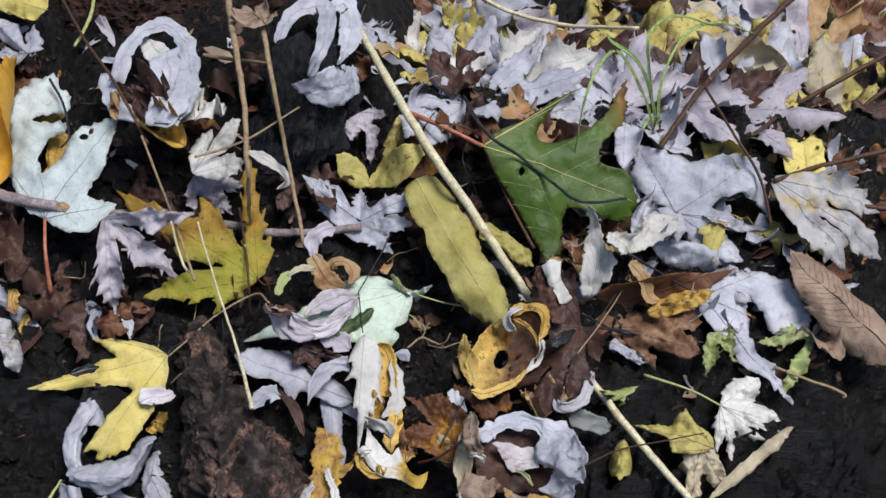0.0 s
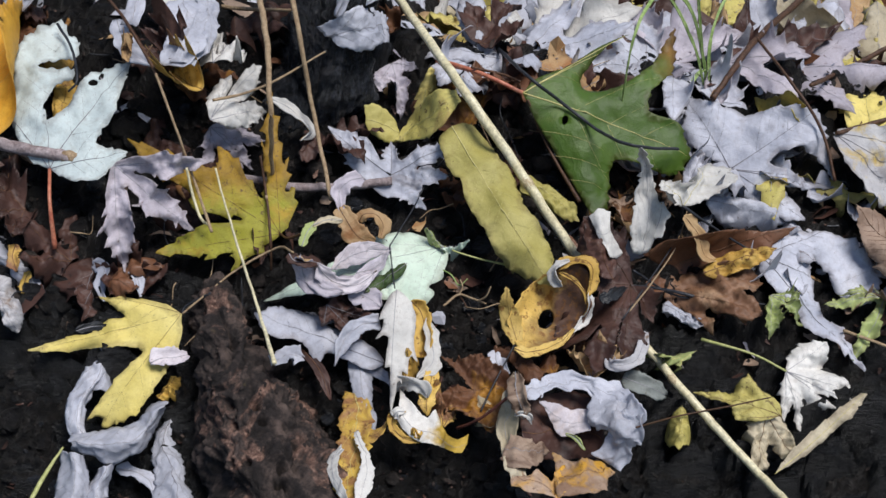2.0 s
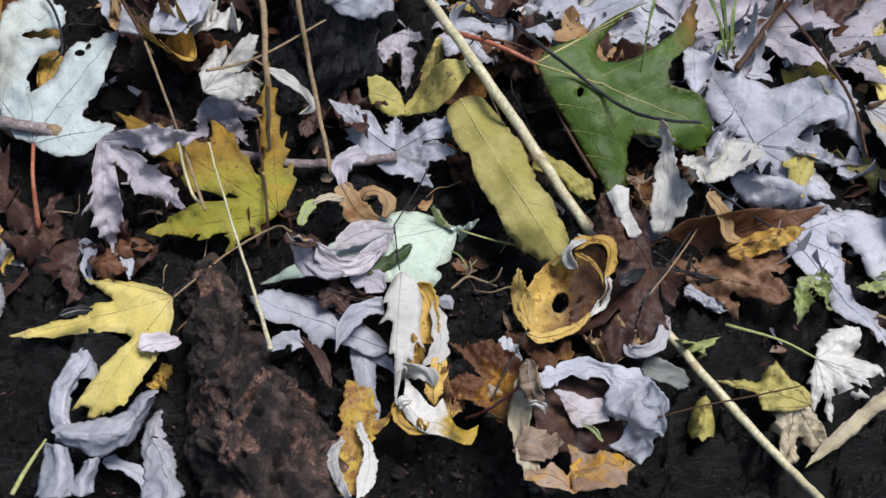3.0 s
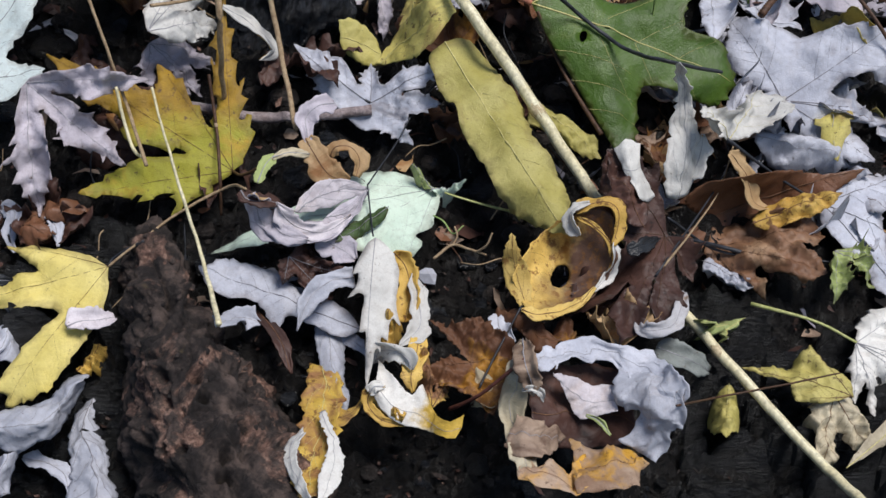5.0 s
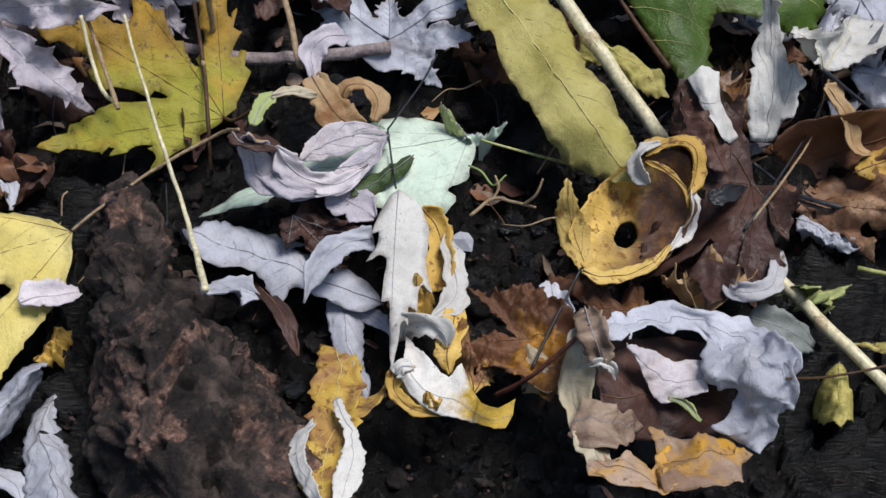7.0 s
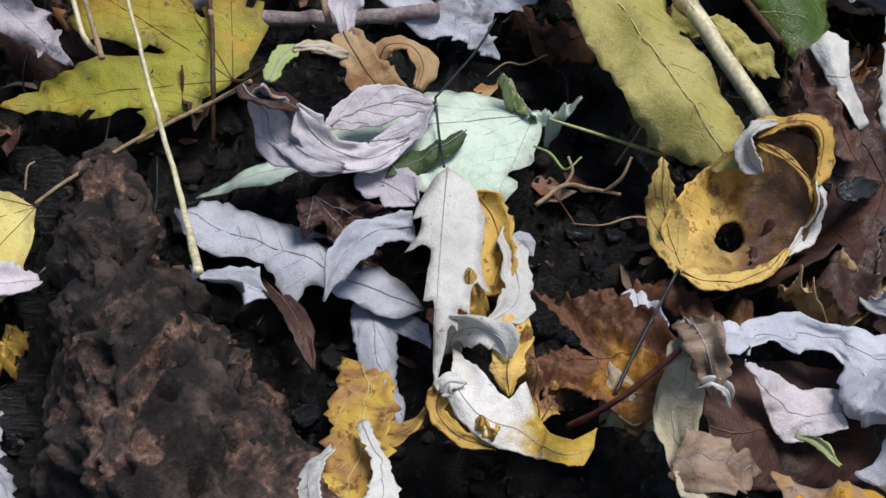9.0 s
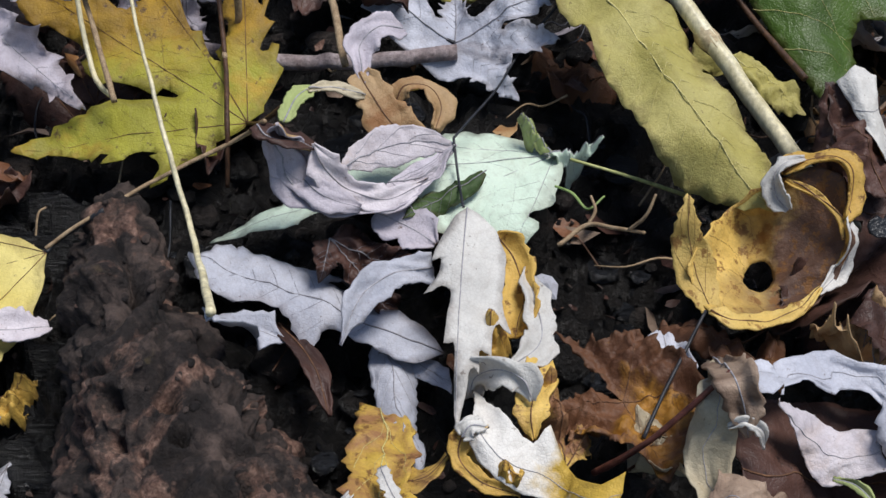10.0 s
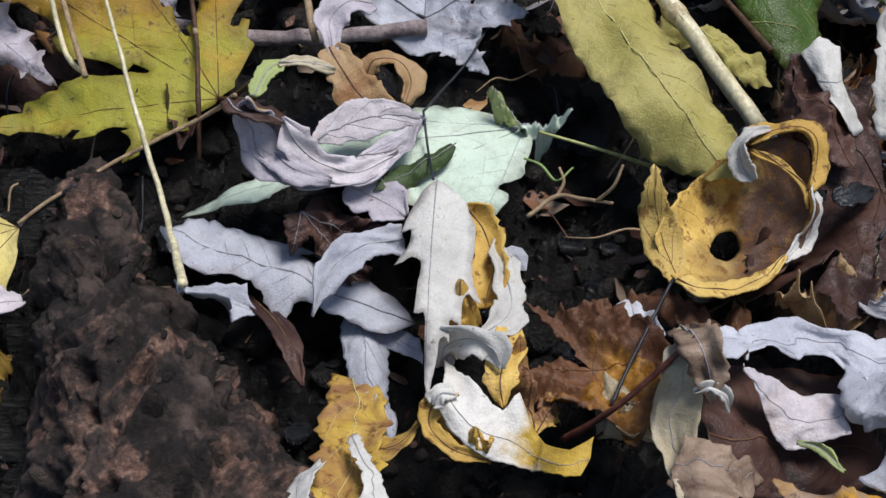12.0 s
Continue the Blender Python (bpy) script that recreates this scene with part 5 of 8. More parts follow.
drape("silver_maple_leaf", "lilac-gray maple leaf cupped upwards, thin black stalk", (((-0.0547, 0.0026, 0.0611), (-0.0535, -0.0030, 0.0522), (-0.0447, -0.0094, 0.0492), (-0.0321, -0.0068, 0.0466), (-0.0195, -0.0004, 0.0450), (-0.0082, 0.0119, 0.0469), (-0.0019, 0.0254, 0.0513)),
      ((-0.0519, 0.0028, 0.0703), (-0.0478, 0.0007, 0.0637), (-0.0413, 0.0014, 0.0532), (-0.0318, 0.0100, 0.0447), (-0.0218, 0.0117, 0.0435), (-0.0115, 0.0195, 0.0461), (-0.0019, 0.0245, 0.0522))), "lilac", under='graytan', veins='vein_mid', ribs=4, teeth=0.0005, crumple=0.0016, seed=49)
curl("silver_maple_leaf", "upright pointed lobe of the cupped lilac-gray leaf", ((-0.0510, -0.0021, 0.0735), (-0.0507, 0.0018, 0.0650), (-0.0476, 0.0016, 0.0569), (-0.0398, -0.0065, 0.0534), (-0.0289, -0.0051, 0.0476)), 0.0105, "lilac", under='tan', twist=(-15, -10), cup=0.3, tips=(0.04, 0.2), veins='vein_dark', seed=50)
curl("silver_maple_leaf", "pointed inner lobe of the cupped lilac-gray leaf", ((-0.0419, 0.0002, 0.0659), (-0.0385, -0.0019, 0.0589), (-0.0322, -0.0017, 0.0518), (-0.0212, 0.0014, 0.0466), (-0.0099, 0.0120, 0.0465)), 0.0085, "pinkwhite", under='tan', twist=(-10, -20), cup=0.3, tips=(0.05, 0.1), veins='vein_dark', seed=51)
curl("curled_leaf", "brown rolled lobe behind the cupped leaf", ((-0.0578, 0.0038, 0.0702), (-0.0548, -0.0005, 0.0695), (-0.0489, -0.0003, 0.0675), (-0.0404, 0.0059, 0.0609)), 0.0080, "brown", under='tan', twist=(10, 30), tips=(0.1, 0.5), seed=52)
drape("silver_maple_leaf", "back lobe of the cupped lilac-gray leaf", (((-0.0356, 0.0044, 0.0564), (-0.0311, 0.0158, 0.0580), (-0.0218, 0.0233, 0.0576), (-0.0109, 0.0255, 0.0568), (-0.0019, 0.0266, 0.0513)),
      ((-0.0351, 0.0060, 0.0535), (-0.0266, 0.0121, 0.0500), (-0.0217, 0.0139, 0.0501), (-0.0126, 0.0190, 0.0500), (-0.0019, 0.0257, 0.0513))), "pinkwhite", under='lilac', veins='vein_mid', ribs=4, teeth=0.0004, crumple=0.0014, seed=53)
drape("silver_maple_leaf", "lilac-gray hollow of the cupped maple leaf", (((-0.0134, 0.0187, 0.0490), (-0.0075, 0.0220, 0.0499), (-0.0019, 0.0270, 0.0503)),
      ((-0.0297, 0.0027, 0.0434), (-0.0166, 0.0076, 0.0421), (-0.0058, 0.0180, 0.0470))), "lilac", veins='vein_mid', cols=20, seed=54)
stem("leaf_stalk", "thin black stalk rising from the cupped leaf", ((-0.0027, 0.0266, 0.0524), (0.0102, 0.0569, 0.0520), (0.0198, 0.0780, 0.0574), (0.0310, 0.0843, 0.0688)), (0.0004, 0.0004, 0.0004, 0.0005), "black")
stem("leaf_stalk", "thin black stalk joining the cupped and the white leaf", ((-0.0027, 0.0266, 0.0524), (-0.0013, 0.0156, 0.0457), (0.0005, 0.0009, 0.0442)), (0.0004, 0.0004, 0.0004), "black")
leaf("maple_leaf", "pale green maple leaf lying underside up", pose(0.0289, 0.0384, 0.0393, -3.8, -10.3, 106.3),
     (), "palegreen", petiole_r=0.0005, petiole_mat='greenstem', crumple=0.003, roll=0.1, edge=0, fold=0.08, veins='vein_mid', vein_r=0.00012, side_veins=4, seed=55, teeth=0.016, rim_curl=0.15,
     keys=((0.0085, 0.0085, "e"), (0.0155, 0.0165, "p"), (0.0176, 0.0300, "e"), (0.0160, 0.0480, "t"), (0.0060, 0.0520, "e"), (0.0020, 0.0787, "e"), (-0.0034, 0.1120, "t", -0.003), (-0.0090, 0.0850, "e"), (-0.0080, 0.0640, "b"), (-0.0211, 0.0500, "t"), (-0.0400, 0.0280, "t"), (-0.0300, 0.0150, "e"), (-0.0245, 0.0170, "b"), (-0.0215, 0.0080, "p"), (-0.0100, 0.0015, "e")),
     petiole=((0.0366, 0.0333, 0.0396), (0.0525, 0.0303, 0.0359), (0.0714, 0.0334, 0.0268)))
leaf("oval_leaf", "dark green fold of a leaf beneath the cupped one", pose(0.0072, 0.0195, 0.0452, -10.8, -16.5, 130.1),
     ((-0.0, 0.0314, -0.0),), "darkgreen", shape='smooth', width=0.9, crumple=0.002, seed=56)
leaf("small_leaf", "small pale green leaflet on a thin stalk", pose(0.0268, 0.0337, 0.0425, -2.9, 20.7, -77.3),
     ((0.0, 0.0167, 0.0),), "palegreen", shape='serrate', width=0.9, veins='vein_mid', seed=57)
leaf("small_leaf", "small pale green leaflet on a thin stalk", pose(0.0277, 0.0340, 0.0424, 10.0, -14.6, 42.4),
     ((-0.0, 0.015, 0.0),), "lime", shape='smooth', width=0.9, veins='vein_mid', seed=58)
leaf("silver_maple_leaf", "blue-gray lance-shaped leaf lobe with a dark midrib", pose(-0.0047, -0.0320, 0.0163, 12.4, -7.4, 72.6),
     (), "gray", crumple=0.004, fold=-0.14, roll=0.05, quilt=1.8, side_veins=7, teeth=0.004, seed=59, arch=0.06, rim_curl=0.3,
     keys=((0.0077, 0.0095, "e"), (0.0110, 0.0210, "e"), (0.0122, 0.0299, "e"), (0.0124, 0.0409, "b"), (0.0182, 0.0350, "p"), (0.0218, 0.0429, "e"), (0.0254, 0.0501, "p"), (0.0169, 0.0588, "e"), (0.0119, 0.0709, "e"), (0.0030, 0.0807, "t"), (-0.0051, 0.0727, "e"), (-0.0063, 0.0625, "e"), (-0.0041, 0.0514, "e"), (-0.0122, 0.0360, "p"), (-0.0049, 0.0330, "b"), (-0.0050, 0.0219, "e"), (-0.0064, 0.0079, "e")))
drape("silver_maple_leaf", "blue-gray leaf strip with split end hanging under the lance-shaped lobe", (((-0.0259, -0.0217, 0.0118), (-0.0245, -0.0391, 0.0099), (-0.0208, -0.0550, 0.0077), (-0.0156, -0.0738, 0.0060)),
      ((-0.0212, -0.0228, 0.0138), (-0.0186, -0.0417, 0.0123), (-0.0154, -0.0580, 0.0106), (-0.0122, -0.0763, 0.0089)),
      ((-0.0145, -0.0207, 0.0110), (-0.0128, -0.0407, 0.0092), (-0.0111, -0.0570, 0.0076), (-0.0093, -0.0700, 0.0058))), "gray", under='lilac', crumple=0.0014, teeth=0.0008, ribs=6, veins='vein_mid', vein_r=0.00022, cols=30, seed=167)
drape("silver_maple_leaf", "short side lobe of the hanging blue-gray strip", (((-0.0197, -0.0217, 0.0118), (-0.0112, -0.0293, 0.0130), (-0.0031, -0.0362, 0.0137)),
      ((-0.0151, -0.0342, 0.0098), (-0.0094, -0.0371, 0.0107), (-0.0026, -0.0431, 0.0119))), "gray", under='lilac', crumple=0.001, ribs=2, vein_r=0.00016, cols=14, seed=168)
curl("curled_leaf", "gray leaf strip arching down beside the white one", ((-0.0081, -0.0153, 0.0338), (-0.0190, -0.0185, 0.0346), (-0.0279, -0.0303, 0.0348), (-0.0324, -0.0423, 0.0277)), 0.0100, "gray", under='lilac', twist=(0, 50), tips=(0.9, 0.05), seed=60)
curl("curled_leaf", "lilac-gray leaf strip under the cupped leaf", ((-0.0255, 0.0033, 0.0407), (-0.0153, -0.0008, 0.0384), (-0.0078, -0.0060, 0.0359)), 0.0140, "lilac", seed=61)
leaf("crumpled_leaf", "brown leaf seen between the gray ones", pose(-0.0384, -0.0051, 0.0373, -27.0, 36.7, -112.1),
     ((-0.0, 0.0286, -0.0009), (-29.5, 0.0305, -0.0014), (-83.6, 0.0133, -0.0032)), "brown", shape='torn', width=1.6, sinus=0.6, seed=62)
curl("curled_leaf", "thin gray leaf edge lying by the rotten wood", ((-0.0636, -0.0575, 0.0491), (-0.0589, -0.0328, 0.0266), (-0.0503, -0.0301, 0.0193)), 0.0100, "gray", seed=63)
curl("curled_leaf", "brown leaf strip leaning on the rotten wood", ((-0.0527, -0.0233, 0.0201), (-0.0413, -0.0394, 0.0187), (-0.0355, -0.0553, 0.0140)), 0.0060, "brown", veins='vein_brown', twist=(40, 10), seed=64)

# white and gold leaves in front
leaf("folded_leaf", "white leaf with dark midrib and brown dots, folded lengthwise", pose(0.0016, -0.0014, 0.0456, -16.8, -0.7, 178.1),
     (), "white", fold=-0.16, crumple=0.003, roll=0.1, edge=0, arch=0.10, side_veins=0, quilt=0.4, veins='vein_mid', vein_r=0.0002, under='gold', seed=65, teeth=0.0,
     rim_curl=0.12, keys=((0.0039, 0.0036, "e"), (0.0077, 0.0125, "e"), (0.0096, 0.0185, "p"), (0.0068, 0.0180, "b"), (0.0071, 0.0237, "e"), (0.0110, 0.0309, "p"), (0.0038, 0.0284, "b"), (0.0038, 0.0396, "e"), (0.0045, 0.0486, "p"), (0.0015, 0.0489, "b"), (0.0010, 0.0624, "e"), (-0.0000, 0.0748, "t"), (-0.0017, 0.0674, "e"), (-0.0033, 0.0562, "b"), (-0.0054, 0.0584, "p"), (-0.0054, 0.0500, "b"), (-0.0085, 0.0534, "p"), (-0.0090, 0.0409, "e"), (-0.0139, 0.0440, "p"), (-0.0111, 0.0316, "b"), (-0.0117, 0.0162, "e"), (-0.0086, 0.0066, "p"), (-0.0042, 0.0023, "e")))
curl("curled_leaf", "golden inner side of the folded white leaf", ((0.0099, -0.0032, 0.0376), (0.0155, -0.0057, 0.0297), (0.0176, -0.0186, 0.0260), (0.0150, -0.0322, 0.0224)), 0.0105, "gold", under='white', twist=(-10, -25), veins='vein_brown', cup=0.5, tips=(0.3, 0.5), seed=66)
curl("curled_leaf", "white wing of the folded leaf", ((0.0189, -0.0090, 0.0291), (0.0215, -0.0262, 0.0278), (0.0216, -0.0381, 0.0250), (0.0131, -0.0500, 0.0265)), 0.0095, "white", under='gold', twist=(30, 5), tips=(0.2, 0.1), seed=67)
leaf("oval_leaf", "golden brown leaf under the folded white leaf", pose(0.0063, -0.0491, 0.0232, 16.7, 2.0, -5.3),
     ((0.0, 0.0237, -0.0),), "gold", shape='torn', width=1.2, veins='vein_brown', roll=0, seed=68)
curl("curled_leaf", "brown and gold strip standing behind the white loop", ((0.0222, -0.0368, 0.0230), (0.0207, -0.0514, 0.0241), (0.0184, -0.0655, 0.0246), (0.0191, -0.0707, 0.0194)), 0.0085, "goldbrown", under='goldbrown', twist=(20, -10), veins='vein_brown', seed=69)
drape("maple_leaf", "white leaf with a yellowed margin curled upwards at its rim", (((0.0030, -0.0530, 0.0206), (0.0110, -0.0688, 0.0260), (0.0182, -0.0736, 0.0205), (0.0233, -0.0698, 0.0234), (0.0268, -0.0750, 0.0150), (0.0335, -0.0861, 0.0193), (0.0409, -0.0865, 0.0235)),
      ((0.0036, -0.0697, 0.0265), (0.0080, -0.0772, 0.0236), (0.0137, -0.0804, 0.0197), (0.0203, -0.0793, 0.0156), (0.0261, -0.0818, 0.0130), (0.0325, -0.0904, 0.0191), (0.0395, -0.0904, 0.0206)),
      ((0.0022, -0.0734, 0.0240), (0.0058, -0.0806, 0.0199), (0.0122, -0.0846, 0.0173), (0.0188, -0.0842, 0.0128), (0.0253, -0.0852, 0.0114), (0.0317, -0.0935, 0.0183), (0.0371, -0.0944, 0.0194))), "foot", under='gold', veins='vein_mid', ribs=0, teeth=0.0004, vein_r=0.00014, crumple=0.001, cols=40, seed=70)
leaf("maple_leaf", "yellow-brown leaf lobe standing behind the white one", pose(0.0273, -0.0730, 0.0115, 23.1, 5.1, 14.0),
     ((0.0, 0.0264, 0.0015), (-37.9, 0.0164, -0.0026)), "goldbrown", shape='maple', width=1.5, sinus=0.5, veins='vein_brown', roll=0.3, seed=71)
leaf("oval_leaf", "brown inner side of the white leaf rim", pose(0.0036, -0.0710, 0.0233, -32.3, 12.7, -144.3),
     ((-0.0, 0.0208, 0.0),), "goldbrown", shape='smooth', width=1.3, veins='vein_brown', roll=0, seed=72)
curl("curled_leaf", "white leaf edge rolled into a loop", ((0.0186, -0.0643, 0.0271), (0.0166, -0.0614, 0.0318), (0.0099, -0.0580, 0.0322), (0.0039, -0.0531, 0.0253), (0.0017, -0.0535, 0.0184)), 0.0075, "white", under='gold', twist=(20, 50), tips=(0.2, 0.9), seed=73)
curl("curled_leaf", "golden rim of the white leaf", ((0.0016, -0.0720, 0.0255), (-0.0003, -0.0769, 0.0198), (0.0053, -0.0836, 0.0174), (0.0151, -0.0846, 0.0138)), 0.0055, "gold", under='goldbrown', veins='vein_brown', seed=74)
curl("curled_leaf", "white rim of the leaf turned inwards", ((0.0007, -0.0748, 0.0243), (0.0029, -0.0737, 0.0270), (0.0073, -0.0729, 0.0259)), 0.0045, "white", under='gold', seed=75)
drape("maple_leaf", "yellow leaf with brown spots and pale curled edges", (((-0.0282, -0.0464, 0.0098), (-0.0286, -0.0684, 0.0134), (-0.0288, -0.0868, 0.0167), (-0.0311, -0.1045, 0.0205), (-0.0262, -0.1278, 0.0239)),
      ((-0.0215, -0.0476, 0.0099), (-0.0199, -0.0705, 0.0124), (-0.0206, -0.0909, 0.0154), (-0.0233, -0.1076, 0.0182), (-0.0224, -0.1261, 0.0209)),
      ((-0.0148, -0.0505, 0.0098), (-0.0118, -0.0716, 0.0134), (-0.0138, -0.0923, 0.0168), (-0.0153, -0.1095, 0.0203), (-0.0164, -0.1280, 0.0238))), "spotted", under='white', crumple=0.0020, teeth=0.0014, ribs=5, veins='vein_pale', vein_r=0.00022, cols=36, seed=76)
drape("maple_leaf", "brown-tipped side lobe of the spotted yellow leaf", (((-0.0160, -0.0700, 0.0118), (-0.0101, -0.0760, 0.0139), (-0.0042, -0.0728, 0.0157)),
      ((-0.0162, -0.0860, 0.0138), (-0.0104, -0.0844, 0.0147), (-0.0040, -0.0734, 0.0158))), "goldbrown", under='white', crumple=0.0012, ribs=2, veins='vein_brown', vein_r=0.00016, cols=14, seed=163)
drape("curled_leaf", "white curled edge of the spotted yellow leaf", (((-0.0268, -0.0907, 0.0197), (-0.0329, -0.0985, 0.0219), (-0.0336, -0.1072, 0.0239), (-0.0292, -0.1203, 0.0257), (-0.0230, -0.1320, 0.0279)),
      ((-0.0251, -0.0972, 0.0258), (-0.0274, -0.1043, 0.0273), (-0.0276, -0.1127, 0.0289), (-0.0241, -0.1240, 0.0303), (-0.0199, -0.1339, 0.0317))), "white", under='gold', crumple=0.0012, teeth=0.0008, ribs=0, vein_r=0.00014, seed=79)
drape("curled_leaf", "white curled edge of the spotted yellow leaf", (((-0.0207, -0.0827, 0.0198), (-0.0182, -0.0915, 0.0218), (-0.0153, -0.1029, 0.0237), (-0.0171, -0.1183, 0.0257), (-0.0177, -0.1311, 0.0279)),
      ((-0.0188, -0.0817, 0.0198), (-0.0141, -0.0924, 0.0213), (-0.0091, -0.1071, 0.0229), (-0.0096, -0.1198, 0.0244), (-0.0148, -0.1295, 0.0257))), "white", under='gold', crumple=0.0012, teeth=0.0008, ribs=0, vein_r=0.00014, seed=80)
drape("curled_leaf", "gold and brown leaf curled into a cup with a hole", (((0.0667, -0.0128, 0.0393), (0.0774, 0.0086, 0.0359), (0.0863, 0.0109, 0.0426), (0.0937, 0.0109, 0.0474), (0.1017, 0.0134, 0.0501), (0.1097, 0.0077, 0.0503), (0.1113, -0.0026, 0.0423), (0.1113, -0.0082, 0.0370), (0.1079, -0.0109, 0.0270), (0.0988, -0.0213, 0.0257), (0.0905, -0.0258, 0.0239), (0.0791, -0.0340, 0.0283), (0.0703, -0.0314, 0.0292), (0.0659, -0.0214, 0.0287), (0.0643, -0.0168, 0.0346)),
      ((0.0748, -0.0019, 0.0298), (0.0822, 0.0083, 0.0299), (0.0891, 0.0116, 0.0338), (0.0937, 0.0076, 0.0395), (0.1005, 0.0079, 0.0393), (0.1049, 0.0038, 0.0376), (0.1056, -0.0010, 0.0342), (0.1047, -0.0058, 0.0315), (0.1013, -0.0095, 0.0270), (0.0962, -0.0127, 0.0232), (0.0898, -0.0166, 0.0229), (0.0818, -0.0194, 0.0243), (0.0752, -0.0204, 0.0271), (0.0729, -0.0164, 0.0285), (0.0725, -0.0100, 0.0296)),
      ((0.0836, -0.0014, 0.0221), (0.0852, 0.0007, 0.0227), (0.0868, 0.0011, 0.0239), (0.0887, 0.0006, 0.0246), (0.0906, -0.0006, 0.0251), (0.0916, -0.0020, 0.0245), (0.0919, -0.0038, 0.0237), (0.0910, -0.0063, 0.0234), (0.0895, -0.0086, 0.0233), (0.0880, -0.0106, 0.0233), (0.0861, -0.0120, 0.0236), (0.0843, -0.0122, 0.0239), (0.0830, -0.0112, 0.0242), (0.0826, -0.0085, 0.0239), (0.0826, -0.0057, 0.0234))), "cup", under='gold', closed=True, cols=72, crumple=0.0012, teeth=0.0006, veins='vein_brown', vein_r=0.00012, ribs=9, petiole=((0.0679, -0.0288, 0.0292), (0.0605, -0.0417, 0.0238), (0.0541, -0.053, 0.0193), (0.0482, -0.0643, 0.0143)), seed=81)
drape("curled_leaf", "pointed golden lobe of the cup-shaped leaf", (((0.0682, -0.0285, 0.0281), (0.0626, -0.0194, 0.0305), (0.0594, -0.0120, 0.0391), (0.0599, -0.0119, 0.0488), (0.0634, -0.0079, 0.0544)),
      ((0.0725, -0.0264, 0.0287), (0.0722, -0.0168, 0.0325), (0.0702, -0.0130, 0.0390), (0.0668, -0.0114, 0.0462), (0.0637, -0.0081, 0.0541))), "palegold", under='gold', veins='vein_brown', ribs=3, vein_r=0.00014, cols=26, crumple=0.0008, teeth=0.0008, seed=82)
curl("curled_leaf", "golden lower rim of the cup-shaped leaf", ((0.0673, -0.0373, 0.0358), (0.0753, -0.0372, 0.0327), (0.0865, -0.0290, 0.0262), (0.0956, -0.0239, 0.0272), (0.1020, -0.0173, 0.0287)), 0.0062, "palegold", under='gold', twist=(20, 35), veins='vein_brown', cup=0.2, tips=(0.2, 0.1), seed=83)
curl("curled_leaf", "golden rim of the cupped leaf rolled over the top", ((0.0936, 0.0103, 0.0501), (0.1006, 0.0131, 0.0519), (0.1084, 0.0120, 0.0537), (0.1124, 0.0079, 0.0519), (0.1124, 0.0034, 0.0458), (0.1099, -0.0041, 0.0429)), 0.0075, "gold", under='gold', twist=(30, 50), veins='vein_brown', cup=0.5, tips=(0.5, 0.4), seed=84)
curl("curled_leaf", "thin golden strip across the mouth of the cup", ((0.0946, 0.0089, 0.0486), (0.1026, 0.0044, 0.0464), (0.1083, -0.0024, 0.0431), (0.1091, -0.0078, 0.0389)), 0.0024, "gold", under='goldbrown', twist=(10, 40), veins='vein_brown', seed=85)
curl("curled_leaf", "white rolled edge at the mouth of the golden cup", ((0.0955, 0.0046, 0.0407), (0.0921, 0.0068, 0.0441), (0.0911, 0.0085, 0.0497), (0.0941, 0.0105, 0.0531), (0.1001, 0.0133, 0.0529)), 0.0050, "white", under='gold', twist=(50, 20), cup=0.6, seed=86)
curl("curled_leaf", "white rolled edge of the cupped golden leaf", ((0.1102, -0.0025, 0.0432), (0.1114, -0.0071, 0.0374), (0.1091, -0.0092, 0.0284), (0.1015, -0.0183, 0.0274)), 0.0058, "white", under='gold', twist=(50, 20), cup=0.5, seed=87)
leaf("maple_leaf", "dark purple-brown maple leaf spread under the golden cup", pose(0.1377, 0.0151, 0.0293, 21.5, -7.2, 46.1),
     ((-0.0, 0.047, 0.016), (85.0, 0.0645, -0.0153), (107.5, 0.071, 0.0131), (164.8, 0.0256, -0.0082), (43.8, 0.0478, -0.0074), (121.0, 0.0554, 0.0097)), "brown", shape='broad', width=2.0, sinus=0.6, petiole_mat='black', petiole_r=0.0009, crumple=0.006, veins='brownstem', under='brown', roll=0.5, fold=0.25, side_veins=7, quilt=1.6, seed=88, petiole=((0.1531, 0.0205, 0.0214), (0.1717, 0.026, 0.0103), (0.1935, 0.0198, 0.0074)))
curl("curled_leaf", "black wet scrap lying on the brown maple leaf", ((0.1170, -0.0052, 0.0400), (0.1239, -0.0016, 0.0394), (0.1339, 0.0107, 0.0330)), 0.0060, "darkwet", cup=0.3, veins='black', seed=89)
leaf("oval_leaf", "purple-brown leaf behind the golden cup", pose(0.1260, 0.0081, 0.0421, 32.6, -9.8, 26.4),
     ((-0.0, 0.0394, 0.0),), "brown", shape='serrate', width=1.2, fold=0.25, veins='vein_brown', roll=0.2, seed=90)
curl("curled_leaf", "dirty white leaf strip folded on the brown maple leaf", ((0.1446, -0.0130, 0.0210), (0.1351, -0.0405, 0.0295), (0.1206, -0.0482, 0.0347), (0.1242, -0.0214, 0.0174)), 0.0065, "graytan", under='tan', twist=(0, 50), seed=91)
leaf("crumpled_leaf", "pinkish tan leaf scrap under the brown leaf", pose(0.1094, -0.0523, 0.0251, -15.0, 21.4, 13.7),
     ((-0.0, 0.0295, 0.0014), (-24.6, 0.0404, -0.0029)), "tan", shape='torn', width=1.6, sinus=0.7, crumple=0.008, seed=92)
